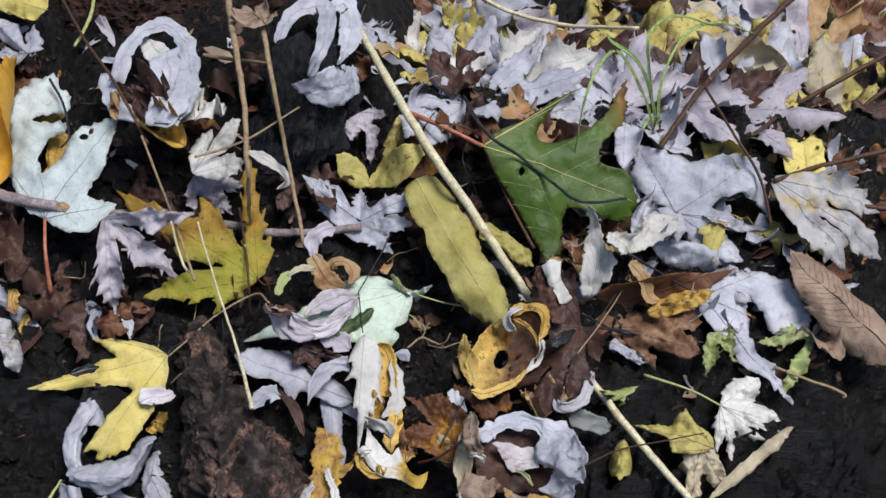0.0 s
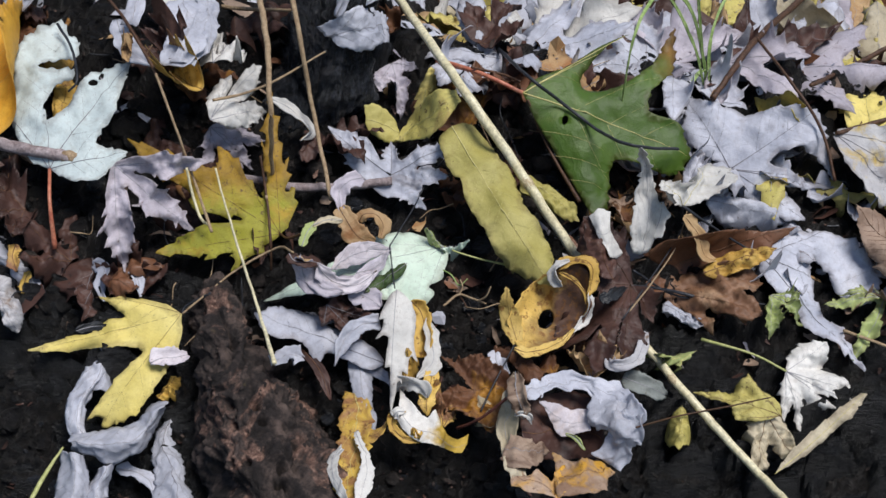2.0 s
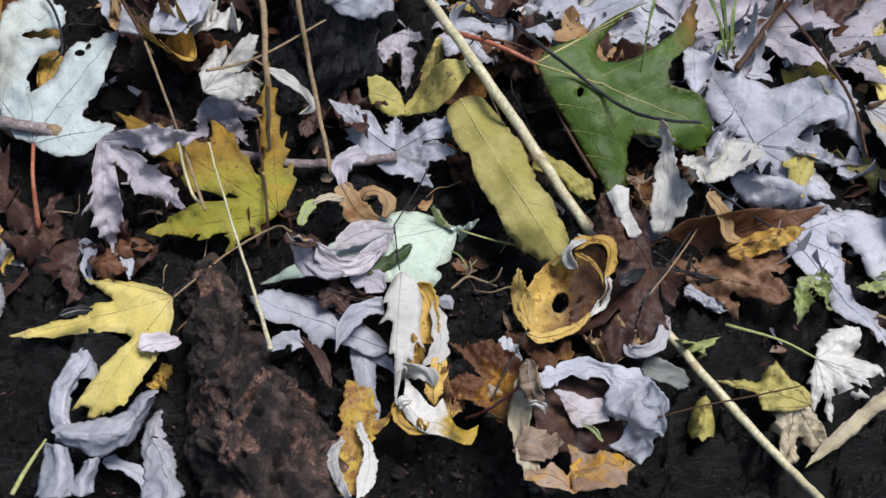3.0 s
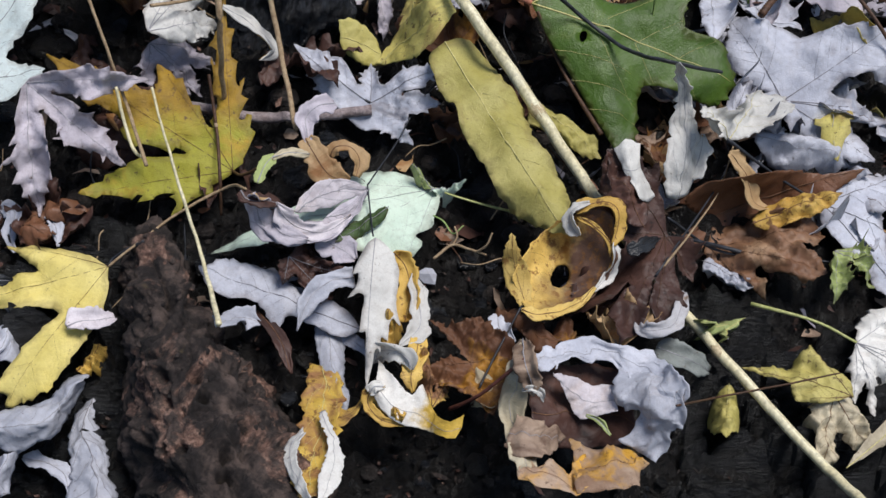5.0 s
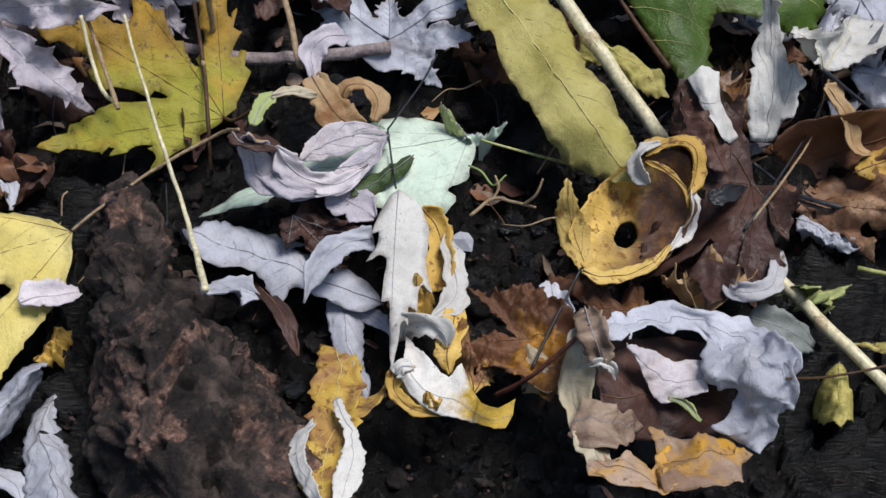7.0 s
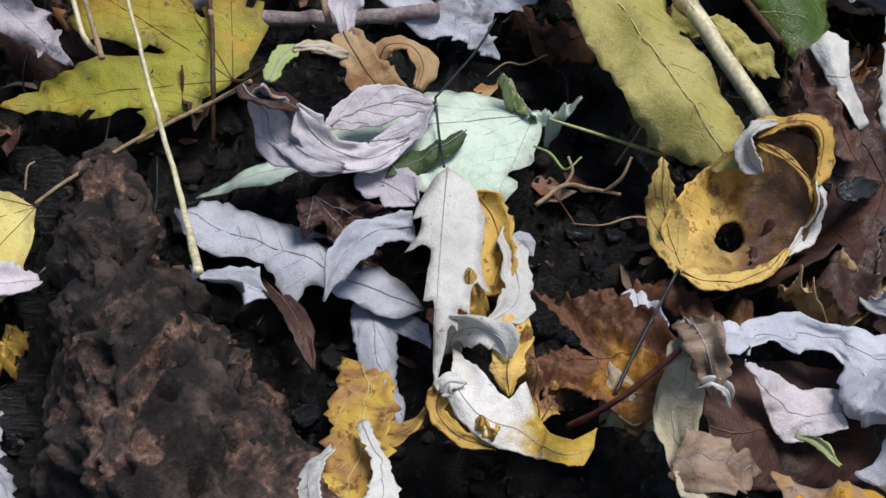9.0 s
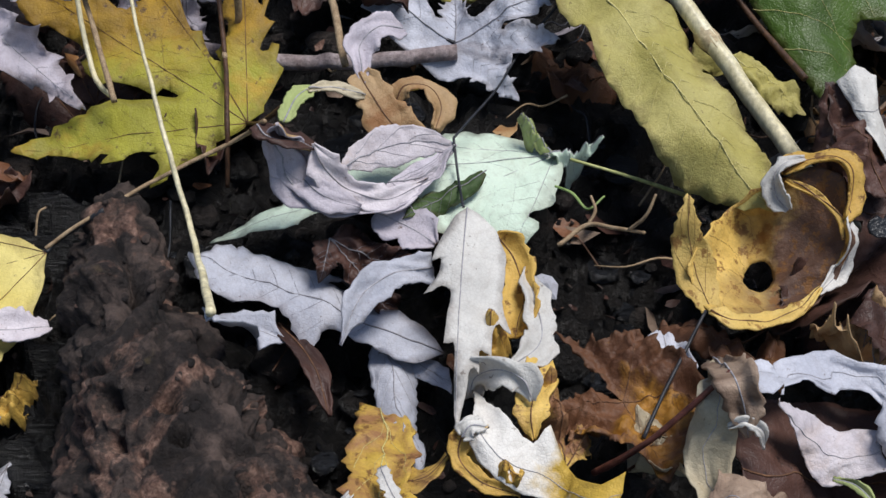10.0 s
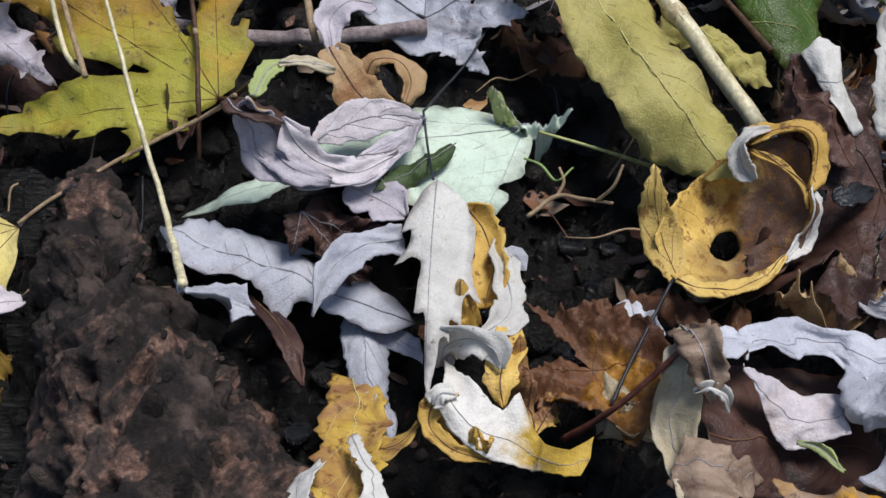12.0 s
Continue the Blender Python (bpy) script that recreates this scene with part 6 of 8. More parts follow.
leaf("maple_leaf", "mottled brown leaf with golden patches on the soil", pose(0.0445, -0.0479, 0.0126, 4.7, -9.6, 63.8),
     (), "brownmottle", veins='vein_brown', vein_r=0.00016, crumple=0.005, roll=0.1, edge=0.1, seed=93, teeth=0.06,
     keys=((0.0060, 0.0160, "e"), (0.0060, 0.0245, "t"), (0.0130, 0.0120, "e"), (0.0190, 0.0040, "t", 0.004), (0.0150, -0.0080, "b"), (0.0125, -0.0215, "t", 0.002), (-0.0020, -0.0220, "e"), (-0.0200, -0.0210, "t"), (-0.0210, -0.0046, "e"), (-0.0170, 0.0160, "t"), (-0.0040, 0.0100, "b")))
leaf("oval_leaf", "mottled brown leaf below the golden cup", pose(0.0848, -0.0396, 0.0177, 4.0, 1.9, 58.5),
     ((-0.0, 0.0332, -0.0036), (32.2, 0.0178, 0.0062), (-78.1, 0.0184, -0.0009)), "brownmottle", shape='torn', width=1.6, sinus=0.7, veins='vein_brown', seed=94)
curl("curled_leaf", "small gray leaf scrap standing by the golden cup", ((0.0574, -0.0237, 0.0181), (0.0584, -0.0329, 0.0173), (0.0641, -0.0421, 0.0199)), 0.0100, "gray", seed=95)

# crumpled leaf in the foreground
drape("crumpled_leaf", "broad gray leaf arched over its own hollow", (((0.0693, -0.0763, 0.0446), (0.0765, -0.0625, 0.0379), (0.0877, -0.0529, 0.0320), (0.0999, -0.0512, 0.0308), (0.1134, -0.0541, 0.0311), (0.1262, -0.0570, 0.0274), (0.1304, -0.0804, 0.0410), (0.1333, -0.0911, 0.0401)),
      ((0.0717, -0.0794, 0.0405), (0.0778, -0.0755, 0.0397), (0.0881, -0.0659, 0.0321), (0.0990, -0.0607, 0.0270), (0.1094, -0.0642, 0.0258), (0.1157, -0.0766, 0.0291), (0.1214, -0.0902, 0.0327), (0.1290, -0.0944, 0.0259))), "gray", under='tan', crumple=0.0032, veins='vein_mid', cols=44, teeth=0.0004, ribs=0, vein_r=0.00014, seed=96)
drape("crumpled_leaf", "gray leaf flap with a notch hanging from the arch", (((0.1067, -0.0626, 0.0259), (0.1053, -0.0738, 0.0236), (0.1067, -0.0817, 0.0209), (0.1136, -0.0879, 0.0247), (0.1125, -0.0918, 0.0192), (0.1083, -0.0946, 0.0154)),
      ((0.1245, -0.0612, 0.0267), (0.1190, -0.0857, 0.0361), (0.1188, -0.0918, 0.0290), (0.1202, -0.0955, 0.0204), (0.1187, -0.0978, 0.0145), (0.1168, -0.0996, 0.0123)),
      ((0.1331, -0.0878, 0.0406), (0.1315, -0.0948, 0.0374), (0.1301, -0.0972, 0.0277), (0.1276, -0.0997, 0.0194), (0.1249, -0.1023, 0.0138), (0.1222, -0.1053, 0.0132))), "gray", under='tan', crumple=0.003, teeth=0.0004, ribs=0, vein_r=0.00014, seed=97)
drape("crumpled_leaf", "pale greenish-white side wall of the crumpled leaf", (((0.0681, -0.0455, 0.0250), (0.0606, -0.0720, 0.0377), (0.0564, -0.0776, 0.0265), (0.0559, -0.0865, 0.0221), (0.0586, -0.1041, 0.0255), (0.0617, -0.1170, 0.0256)),
      ((0.0712, -0.0627, 0.0349), (0.0681, -0.0801, 0.0399), (0.0666, -0.0850, 0.0315), (0.0673, -0.0902, 0.0232), (0.0700, -0.0972, 0.0183), (0.0706, -0.1111, 0.0223))), "beige", under='tan', crumple=0.0024, teeth=0.0004, ribs=0, vein_r=0.00014, seed=98)
curl("crumpled_leaf", "pinkish-tan tip standing at the side of the crumpled leaf", ((0.0679, -0.0471, 0.0269), (0.0662, -0.0763, 0.0468), (0.0690, -0.0819, 0.0404), (0.0704, -0.0842, 0.0332)), 0.0090, "beech", under='tan', twist=(-30, -10), seed=99)
drape("crumpled_leaf", "yellow and brown base of the crumpled leaf", (((0.0599, -0.1106, 0.0248), (0.0639, -0.1220, 0.0261), (0.0725, -0.1253, 0.0251), (0.0815, -0.1255, 0.0235), (0.0914, -0.1202, 0.0208)),
      ((0.0672, -0.1079, 0.0227), (0.0710, -0.1140, 0.0252), (0.0785, -0.1073, 0.0201), (0.0835, -0.1116, 0.0195), (0.0916, -0.1019, 0.0160))), "graygold", under='goldbrown', crumple=0.0034, veins='vein_brown', teeth=0.0005, ribs=0, vein_r=0.00014, cols=24, seed=100)
drape("crumpled_leaf", "tan and gold lobe at the foot of the crumpled leaf", (((0.0856, -0.1226, 0.0213), (0.0966, -0.1220, 0.0206), (0.1086, -0.1172, 0.0170), (0.1193, -0.1057, 0.0132)),
      ((0.0865, -0.0917, 0.0127), (0.0934, -0.0963, 0.0149), (0.1021, -0.0992, 0.0176), (0.1140, -0.0975, 0.0143))), "graygold", under='goldbrown', crumple=0.0034, veins='vein_brown', teeth=0.0005, ribs=0, vein_r=0.00014, cols=24, seed=101)
drape("crumpled_leaf", "brown and gray leaf folded against the side wall", (((0.0651, -0.0873, 0.0284), (0.0716, -0.0898, 0.0249), (0.0790, -0.0877, 0.0170), (0.0842, -0.0880, 0.0113)),
      ((0.0587, -0.1031, 0.0244), (0.0651, -0.1092, 0.0258), (0.0726, -0.1082, 0.0243), (0.0826, -0.0933, 0.0118))), "beech", under='tan', crumple=0.003, teeth=0.0004, ribs=0, vein_r=0.00014, cols=24, seed=102)
drape("crumpled_leaf", "tan tongue of leaf inside the hollow", (((0.0794, -0.0749, 0.0374), (0.0890, -0.0696, 0.0276), (0.0995, -0.0683, 0.0207), (0.1079, -0.0700, 0.0223)),
      ((0.0828, -0.0766, 0.0288), (0.0875, -0.0795, 0.0190), (0.0955, -0.0814, 0.0136), (0.1065, -0.0810, 0.0200))), "pinkwhite", under='tan', crumple=0.0016, cols=28, ribs=0, teeth=0.0004, vein_r=0.00014, seed=103)
# dark brown sheet whose colour carries the shading of the hollow
drape("crumpled_leaf", "brown leaf inside the hollow, its shade put into the colour", (((0.0715, -0.0640, 0.0271), (0.0839, -0.0584, 0.0222), (0.0994, -0.0518, 0.0148), (0.1123, -0.0584, 0.0170), (0.1178, -0.0711, 0.0202)),
      ((0.0696, -0.0859, 0.0240), (0.0817, -0.0804, 0.0172), (0.0968, -0.0750, 0.0091), (0.1079, -0.0775, 0.0116), (0.1135, -0.0867, 0.0176)),
      ((0.0683, -0.1029, 0.0180), (0.0813, -0.0913, 0.0065), (0.0951, -0.0896, 0.0054), (0.1053, -0.0953, 0.0105), (0.1146, -0.0952, 0.0129))), "brown", under='brown', crumple=0.002, veins='vein_brown', teeth=0.0004, ribs=0, seed=104)
curl("crumpled_leaf", "white curl in the hollow of the crumpled leaf", ((0.0655, -0.0827, 0.0352), (0.0690, -0.0836, 0.0382), (0.0735, -0.0839, 0.0351), (0.0747, -0.0843, 0.0299)), 0.0030, "white", under='tan', seed=105)
curl("grass_sprout", "short bright green blade in the crumpled leaf", ((0.0936, -0.0818, 0.0170), (0.0987, -0.0855, 0.0182), (0.1033, -0.0920, 0.0168)), 0.0022, "lime", group='', tips=(0.3, 0.05), seed=106)
curl("oval_leaf", "gray-green leaf lying by the straw stem", ((0.1288, -0.0413, 0.0152), (0.1398, -0.0449, 0.0128), (0.1563, -0.0388, -0.0052)), 0.0110, "graygreen", under='graygreen', tips=(0.4, 0.4), seed=107)

# green oak leaf and the gray leaves round it
leaf("oak_leaf", "green oak leaf with pointed lobes and a yellow midrib", pose(0.0767, 0.1162, 0.0915, -20.1, 25.8, -106.5),
     (), "oak", petiole_mat='red', petiole_r=0.0014, crumple=0.0035, veins='vein_pale', vein_r=0.0004, fold=0, edge=0, roll=0, side_veins=3, quilt=0.4, arch=0.05, seed=108, teeth=0.0,
     keys=((-0.0124, 0.0064, "e"), (-0.0274, 0.0241, "e"), (-0.0450, 0.0385, "e"), (-0.0620, 0.0569, "t", -0.004), (-0.0470, 0.0436, "e"), (-0.0317, 0.0363, "e"), (-0.0218, 0.0331, "b"), (-0.0159, 0.0376, "b"), (-0.0187, 0.0477, "b"), (-0.0256, 0.0581, "e"), (-0.0366, 0.0678, "e"), (-0.0512, 0.0767, "e"), (-0.0790, 0.0846, "t", 0.004), (-0.0660, 0.0900, "p", 0.004), (-0.0482, 0.0897, "e"), (-0.0367, 0.0824, "e"),
           (-0.0226, 0.0758, "b"), (-0.0118, 0.0794, "b"), (-0.0110, 0.0978, "e"), (0.0060, 0.1110, "t"), (0.0191, 0.1043, "e"), (0.0213, 0.0904, "e"), (0.0201, 0.0758, "b"), (0.0216, 0.0678, "b"), (0.0290, 0.0640, "b"), (0.0503, 0.0685, "e"), (0.0600, 0.0598, "t", -0.004), (0.0294, 0.0307, "e"), (0.0137, 0.0128, "e")),
     holes=((0.0085, 0.0290, 0.0030, 0.0018),), petiole=((0.0514, 0.1278, 0.0975), (0.0257, 0.1542, 0.0863)))
drape("curled_leaf", "white leaf strip bent into a hook", (((0.1127, 0.0347, 0.0675), (0.1174, 0.0363, 0.0710), (0.1248, 0.0397, 0.0665)),
      ((0.1160, 0.0272, 0.0616), (0.1197, 0.0256, 0.0623), (0.1249, 0.0304, 0.0601)),
      ((0.1231, 0.0156, 0.0534), (0.1286, 0.0223, 0.0465), (0.1336, 0.0279, 0.0434))), "white", under='gold', ribs=0, teeth=0.0006, cols=14, vein_r=0.00014, seed=109)
drape("maple_leaf", "gray-white leaf lobe standing upright", (((0.1399, 0.0348, 0.0360), (0.1396, 0.0429, 0.0528), (0.1425, 0.0558, 0.0652), (0.1432, 0.0600, 0.0797), (0.1406, 0.0560, 0.0996)),
      ((0.1468, 0.0353, 0.0331), (0.1470, 0.0429, 0.0511), (0.1489, 0.0572, 0.0641), (0.1478, 0.0605, 0.0793), (0.1410, 0.0546, 0.1012)),
      ((0.1532, 0.0436, 0.0339), (0.1540, 0.0492, 0.0490), (0.1535, 0.0571, 0.0642), (0.1504, 0.0598, 0.0782), (0.1418, 0.0547, 0.1005))), "white", under='gold', ribs=6, teeth=0.0026, vein_r=0.0002, crumple=0.002, cols=30, seed=110)
curl("maple_leaf", "small side lobe of the upright white leaf", ((0.1523, 0.0445, 0.0394), (0.1563, 0.0499, 0.0485), (0.1574, 0.0541, 0.0590)), 0.0085, "white", under='gold', twist=(20, -20), tips=(0.5, 0.1), seed=111)
leaf("maple_leaf", "small white maple leaf with a black stalk", pose(0.1699, 0.0556, 0.0539, 20.7, 51.6, -6.2),
     (), "white", crumple=0.003, roll=0.1, veins='vein_pale', vein_r=0.00018, side_veins=3, teeth=0.03, petiole_r=0.0004, seed=112, keys=((-0.0166, -0.0109, "e"), (-0.0274, -0.0151, "p"), (-0.0264, -0.0010, "t"), (-0.0085, 0.0108, "b"), (-0.0060, 0.0206, "p"), (0.0056, 0.0370, "t"), (0.0171, 0.0413, "p"), (0.0173, 0.0280, "e"), (0.0083, 0.0089, "e")), petiole=((0.1709, 0.0554, 0.031), (0.13, -0.0125, 0.0313)))
leaf("silver_maple_leaf", "large gray maple leaf with dark veins", pose(0.2076, 0.1034, 0.0398, 16.5, 40.9, -76.8),
     (), "gray", roll=0.25, crumple=0.0045, vein_r=0.00028, edge=-0.4, fold=0.15, seed=5, teeth=0.04, quilt=1.4,
     keys=((-0.0140, -0.0160, "e"), (-0.0282, -0.0275, "p", -0.008), (-0.0390, -0.0200, "b"), (-0.0500, -0.0184, "t", -0.006), (-0.0400, 0.0060, "e"), (-0.0340, 0.0198, "b"), (-0.0330, 0.0400, "e"), (-0.0268, 0.0590, "t", -0.006), (-0.0077, 0.0630, "e"), (0.0190, 0.0640, "t", -0.018), (-0.0010, 0.0520, "e"), (-0.0060, 0.0400, "b"), (-0.0010, 0.0240, "e"), (0.0080, 0.0330, "e"), (0.0190, 0.0520, "e"), (0.0262, 0.0790, "t", -0.004), (0.0215, 0.0530, "e"), (0.0180, 0.0360, "e"), (0.0115, 0.0206, "b"), (0.0250, 0.0330, "e"), (0.0410, 0.0390, "t", 0.004), (0.0330, 0.0180, "e"), (0.0180, 0.0030, "e")))
leaf("oval_leaf", "gray leaf bowed over the rust-brown one", pose(0.1883, 0.0792, 0.0361, -11.8, 20.7, -102.9),
     ((0.0, 0.0533, -0.0),), "gray", shape='smooth', width=1.1, fold=-0.4, veins='vein_mid', seed=114)
leaf("broad_leaf", "smooth rust-brown leaf with curled rim", pose(0.1634, 0.0449, 0.0112, 21.0, 63.6, -59.8),
     (), "rust", fold=0.1, crumple=0.002, roll=0.15, veins='vein_brown', vein_r=0.0003, side_veins=4, seed=115, teeth=0.004,
     rim_curl=0.3, keys=((0.0029, -0.0138, "e"), (0.0043, -0.0266, "p"), (0.0187, -0.0040, "e"), (0.0231, 0.0223, "e"), (0.0150, 0.0416, "e"), (0.0064, 0.0591, "e"), (-0.0049, 0.0840, "t"), (-0.0081, 0.0594, "e"), (-0.0210, 0.0365, "e"), (-0.0268, 0.0091, "e"), (-0.0172, -0.0102, "e")))
curl("curled_leaf", "tan rolled edge of the rust-brown leaf", ((0.1711, 0.0519, 0.0498), (0.1793, 0.0490, 0.0390), (0.1860, 0.0437, 0.0249), (0.1946, 0.0428, 0.0199)), 0.0120, "tan", under='rust', twist=(20, 50), veins='vein_brown', seed=116)
leaf("oval_leaf", "golden yellow leaf half hidden under the brown one", pose(0.1830, 0.0330, 0.0200, 15.9, 20.2, -72.2),
     ((-0.0, 0.0470, 0.0),), "gold", shape='smooth', width=1.1, veins='vein_brown', seed=117)
leaf("silver_maple_leaf", "gray maple leaf with long drooping lobes and a black stalk", pose(0.2211, 0.0493, 0.0175, 2.8, 16.6, -60.7),
     (), "gray", crumple=0.004, vein_r=0.00026, edge=-0.4, fold=-0.1, roll=0.25, seed=3, teeth=0.035, quilt=1.3,
     keys=((0.0080, -0.0060, "e"), (0.0194, -0.0050, "b"), (0.0386, 0.0020, "e"), (0.0524, 0.0010, "b"), (0.0600, 0.0050, "p"), (0.0690, 0.0085, "e"), (0.0900, 0.0170, "t", -0.006), (0.0700, 0.0145, "e"), (0.0620, 0.0200, "p"), (0.0560, 0.0160, "e"), (0.0420, 0.0160, "e"), (0.0150, 0.0270, "b"), (0.0240, 0.0330, "e"), (0.0380, 0.0310, "e"), (0.0518, 0.0341, "p", -0.004), (0.0560, 0.0530, "t", -0.004), (0.0316, 0.0610, "e"), (0.0035, 0.0470, "t", 0.006), (-0.0060, 0.0218, "e")),
     petiole=((0.1975, 0.0551, 0.0312), (0.169, 0.0551, 0.0557)))
leaf("crumpled_leaf", "brown crumpled leaf on the charred log", pose(0.1625, 0.0311, 0.0080, 7.9, 22.2, -86.1),
     ((-0.0, 0.059, 0.0004), (-23.4, 0.0591, 0.0005), (-51.9, 0.0392, 0.0005), (-55.1, 0.0141, -0.0028)), "russet", shape='torn', width=1.7, sinus=0.75, crumple=0.008, veins='vein_brown', seed=119)
leaf("small_leaf", "small gray crumpled leaf on the charred log", pose(0.1589, 0.0196, 0.0080, -8.7, 18.3, -121.5),
     ((-0.0, 0.0275, -0.0),), "gray", shape='torn', width=1.8, crumple=0.006, seed=120)
leaf("small_leaf", "lime green leaf with toothed edge", pose(0.2251, 0.0263, 0.0078, -16.0, -4.2, 172.0),
     ((0.0, 0.03, 0.0014), (51.4, 0.0256, -0.0015), (86.8, 0.0203, 0.0013)), "lime", shape='maple', width=1.5, sinus=0.5, roll=0.3, veins='vein_mid', seed=121)
leaf("small_leaf", "lime green leaf with narrow lobes", pose(0.2952, 0.0285, 0.0031, 1.0, -16.1, 102.6),
     ((-0.0, 0.0417, -0.0005), (-11.6, 0.0289, 0.0009), (46.7, 0.0502, 0.0008), (-56.5, 0.0095, -0.0001)), "lime", shape='maple', width=0.8, sinus=0.25, roll=0.3, veins='vein_mid', seed=122)
leaf("maple_leaf", "small white maple leaf on the charred log", pose(0.2283, -0.0210, -0.0060, -13.4, 27.9, -105.3),
     (), "white", crumple=0.004, petiole_mat='greenstem', veins='vein_mid', seed=123, roll=0.25, teeth=0.05, fold=0.1, vein_r=0.00018,
     keys=((0.0060, -0.0010, "e"), (0.0150, -0.0020, "e"), (0.0297, 0.0030, "t"), (0.0190, 0.0060, "b"), (0.0330, 0.0138, "t"), (0.0190, 0.0190, "b"), (0.0150, 0.0330, "t"), (0.0090, 0.0190, "b"), (0.0090, 0.0380, "t"), (0.0023, 0.0445, "t"), (-0.0090, 0.0300, "e"), (-0.0236, 0.0218, "t"), (-0.0200, 0.0090, "e"), (-0.0110, 0.0020, "e")),
     petiole=((0.2083, -0.0134, 0.0009), (0.1808, -0.0006, -0.0009)))
leaf("maple_leaf", "yellow leaf with brown blotches on the charred log", pose(0.2194, -0.0528, -0.0069, -2.1, -11.5, 69.7),
     (), "olive", roll=0.15, veins='vein_brown', vein_r=0.00016, crumple=0.004, teeth=0.02, seed=124, keys=((-0.0072, 0.0100, "e"), (-0.0103, 0.0239, "t"), (-0.0011, 0.0309, "b"), (0.0007, 0.0507, "t"), (0.0085, 0.0331, "e"), (0.0216, 0.0229, "t"), (0.0133, 0.0145, "b"), (0.0081, 0.0037, "e"), (-0.0002, -0.0010, "t")))
leaf("maple_leaf", "beige dry leaf hanging down the charred log", pose(0.2125, -0.0491, -0.0096, -26.3, -11.0, 170.8),
     ((-0.0, 0.0359, 0.0002), (40.7, 0.0308, -0.0009)), "beige", shape='torn', width=1.6, sinus=0.6, veins='vein_brown', seed=125)
leaf("small_leaf", "yellow leaf scrap under the straw stem", pose(0.1640, -0.0465, -0.0050, -14, 0, 171),
     ((0.0, 0.0270, 0.0),), "olive", shape='smooth', width=1.7, roll=0.1, fold=0.1, veins='vein_pale', vein_r=0.00014, crumple=0.003, arch=0.05, seed=126)
leaf("small_leaf", "tiny yellow-green star-shaped leaf", pose(0.1676, -0.0139, -0.0049, 41.1, -25.7, 96.0),
     ((-0.0, 0.025, 0.0056), (-146.8, 0.0103, 0.0029), (41.2, 0.0104, 0.0004)), "lime", shape='maple', width=1.8, sinus=0.5, veins='vein_pale', roll=0.2, seed=127)
leaf("lance_leaf", "long beige leaf folded along its midrib", pose(0.2129, -0.0839, -0.0191, 3.2, 16.3, -48.9),
     (), "beige", fold=0.3, roll=0.1, veins='vein_pale', vein_r=0.00025, crumple=0.004, teeth=0.015, seed=128, rim_curl=0.2, keys=((-0.0033, 0.0175, "e"), (-0.0037, 0.0427, "e"), (-0.0032, 0.0650, "e"), (-0.0014, 0.0853, "t"), (0.0027, 0.0670, "e"), (0.0050, 0.0583, "p"), (0.0035, 0.0523, "e"), (0.0037, 0.0296, "e"), (0.0018, 0.0120, "e")))
leaf("maple_leaf", "gray leaf with yellow streaks and dark veins", pose(0.2721, 0.1196, 0.0551, -18.5, 12.5, -125.2),
     ((0.0, 0.0914, 0.001), (-18.1, 0.0787, -0.0004), (19.0, 0.0775, -0.0012)), "grayyellow", shape='broad', width=1.5, sinus=0.6, crumple=0.006, fold=0.2, seed=129)
leaf("beech_leaf", "pinkish-brown leaf with straight side veins", pose(0.3470, 0.0014, 0.0103, 16.2, -14.1, 40.3),
     ((0.0, 0.1013, 0.0),), "beech", shape='serrate', width=1.1, fold=-0.4, side_veins=12, quilt=0.3, wave=0.001, veins='vein_brown', vein_r=0.0005, seed=130)
leaf("oval_leaf", "pale yellow leaf standing upright", pose(0.2976, 0.1134, 0.0465, -7.3, 2.1, -5.4),
     ((0.0, 0.1013, -0.0),), "yellow", shape='smooth', width=1.25, fold=0.2, veins='vein_pale', seed=131)
leaf("oval_leaf", "pale yellow leaf behind the gray maple leaf", pose(0.2679, 0.1202, 0.0476, -1.2, -15.4, 45.2),
     ((-0.0, 0.0528, 0.0),), "yellow", shape='smooth', width=1.2, veins='vein_pale', seed=132)
leaf("silver_maple_leaf", "gray-white leaf lobes beside the green oak leaf", pose(0.1773, 0.0838, 0.0376, 11.4, 9.3, -22.8),
     ((-0.0, 0.0335, -0.0006), (-63.9, 0.0306, -0.0001)), "gray", shape='broad', width=1.5, sinus=0.5, seed=133)

# curled leaves on the crest
drape("curled_maple_leaf", "gray maple leaf curled and veined on the crest", (((-0.0463, 0.1448, 0.1214), (-0.0357, 0.1393, 0.1290), (-0.0218, 0.1417, 0.1362), (-0.0125, 0.1618, 0.1210), (-0.0051, 0.1800, 0.1005)),
      ((-0.0378, 0.1360, 0.1167), (-0.0263, 0.1324, 0.1132), (-0.0150, 0.1362, 0.1111), (-0.0088, 0.1437, 0.1083), (-0.0055, 0.1625, 0.0960))), "gray", under='tan', teeth=0.001, ribs=6, veins='vein_dark', vein_r=0.0002, crumple=0.002, seed=134)
curl("curled_maple_leaf", "gray leaf strip rolled upwards", ((-0.0593, 0.1850, 0.1202), (-0.0520, 0.2301, 0.1062), (-0.0313, 0.2421, 0.1011), (-0.0260, 0.1543, 0.1448), (-0.0350, 0.1385, 0.1327)), 0.0140, "gray", under='gold', twist=(0, 40), crumple=0.004, seed=135)
curl("curled_maple_leaf", "gray leaf strip rolled about a brown hollow", ((-0.0291, 0.2377, 0.1023), (-0.0185, 0.2561, 0.0919), (-0.0125, 0.2156, 0.1008), (-0.0156, 0.1491, 0.1350)), 0.0150, "gray", under='tan', twist=(0, 40), crumple=0.004, seed=136)
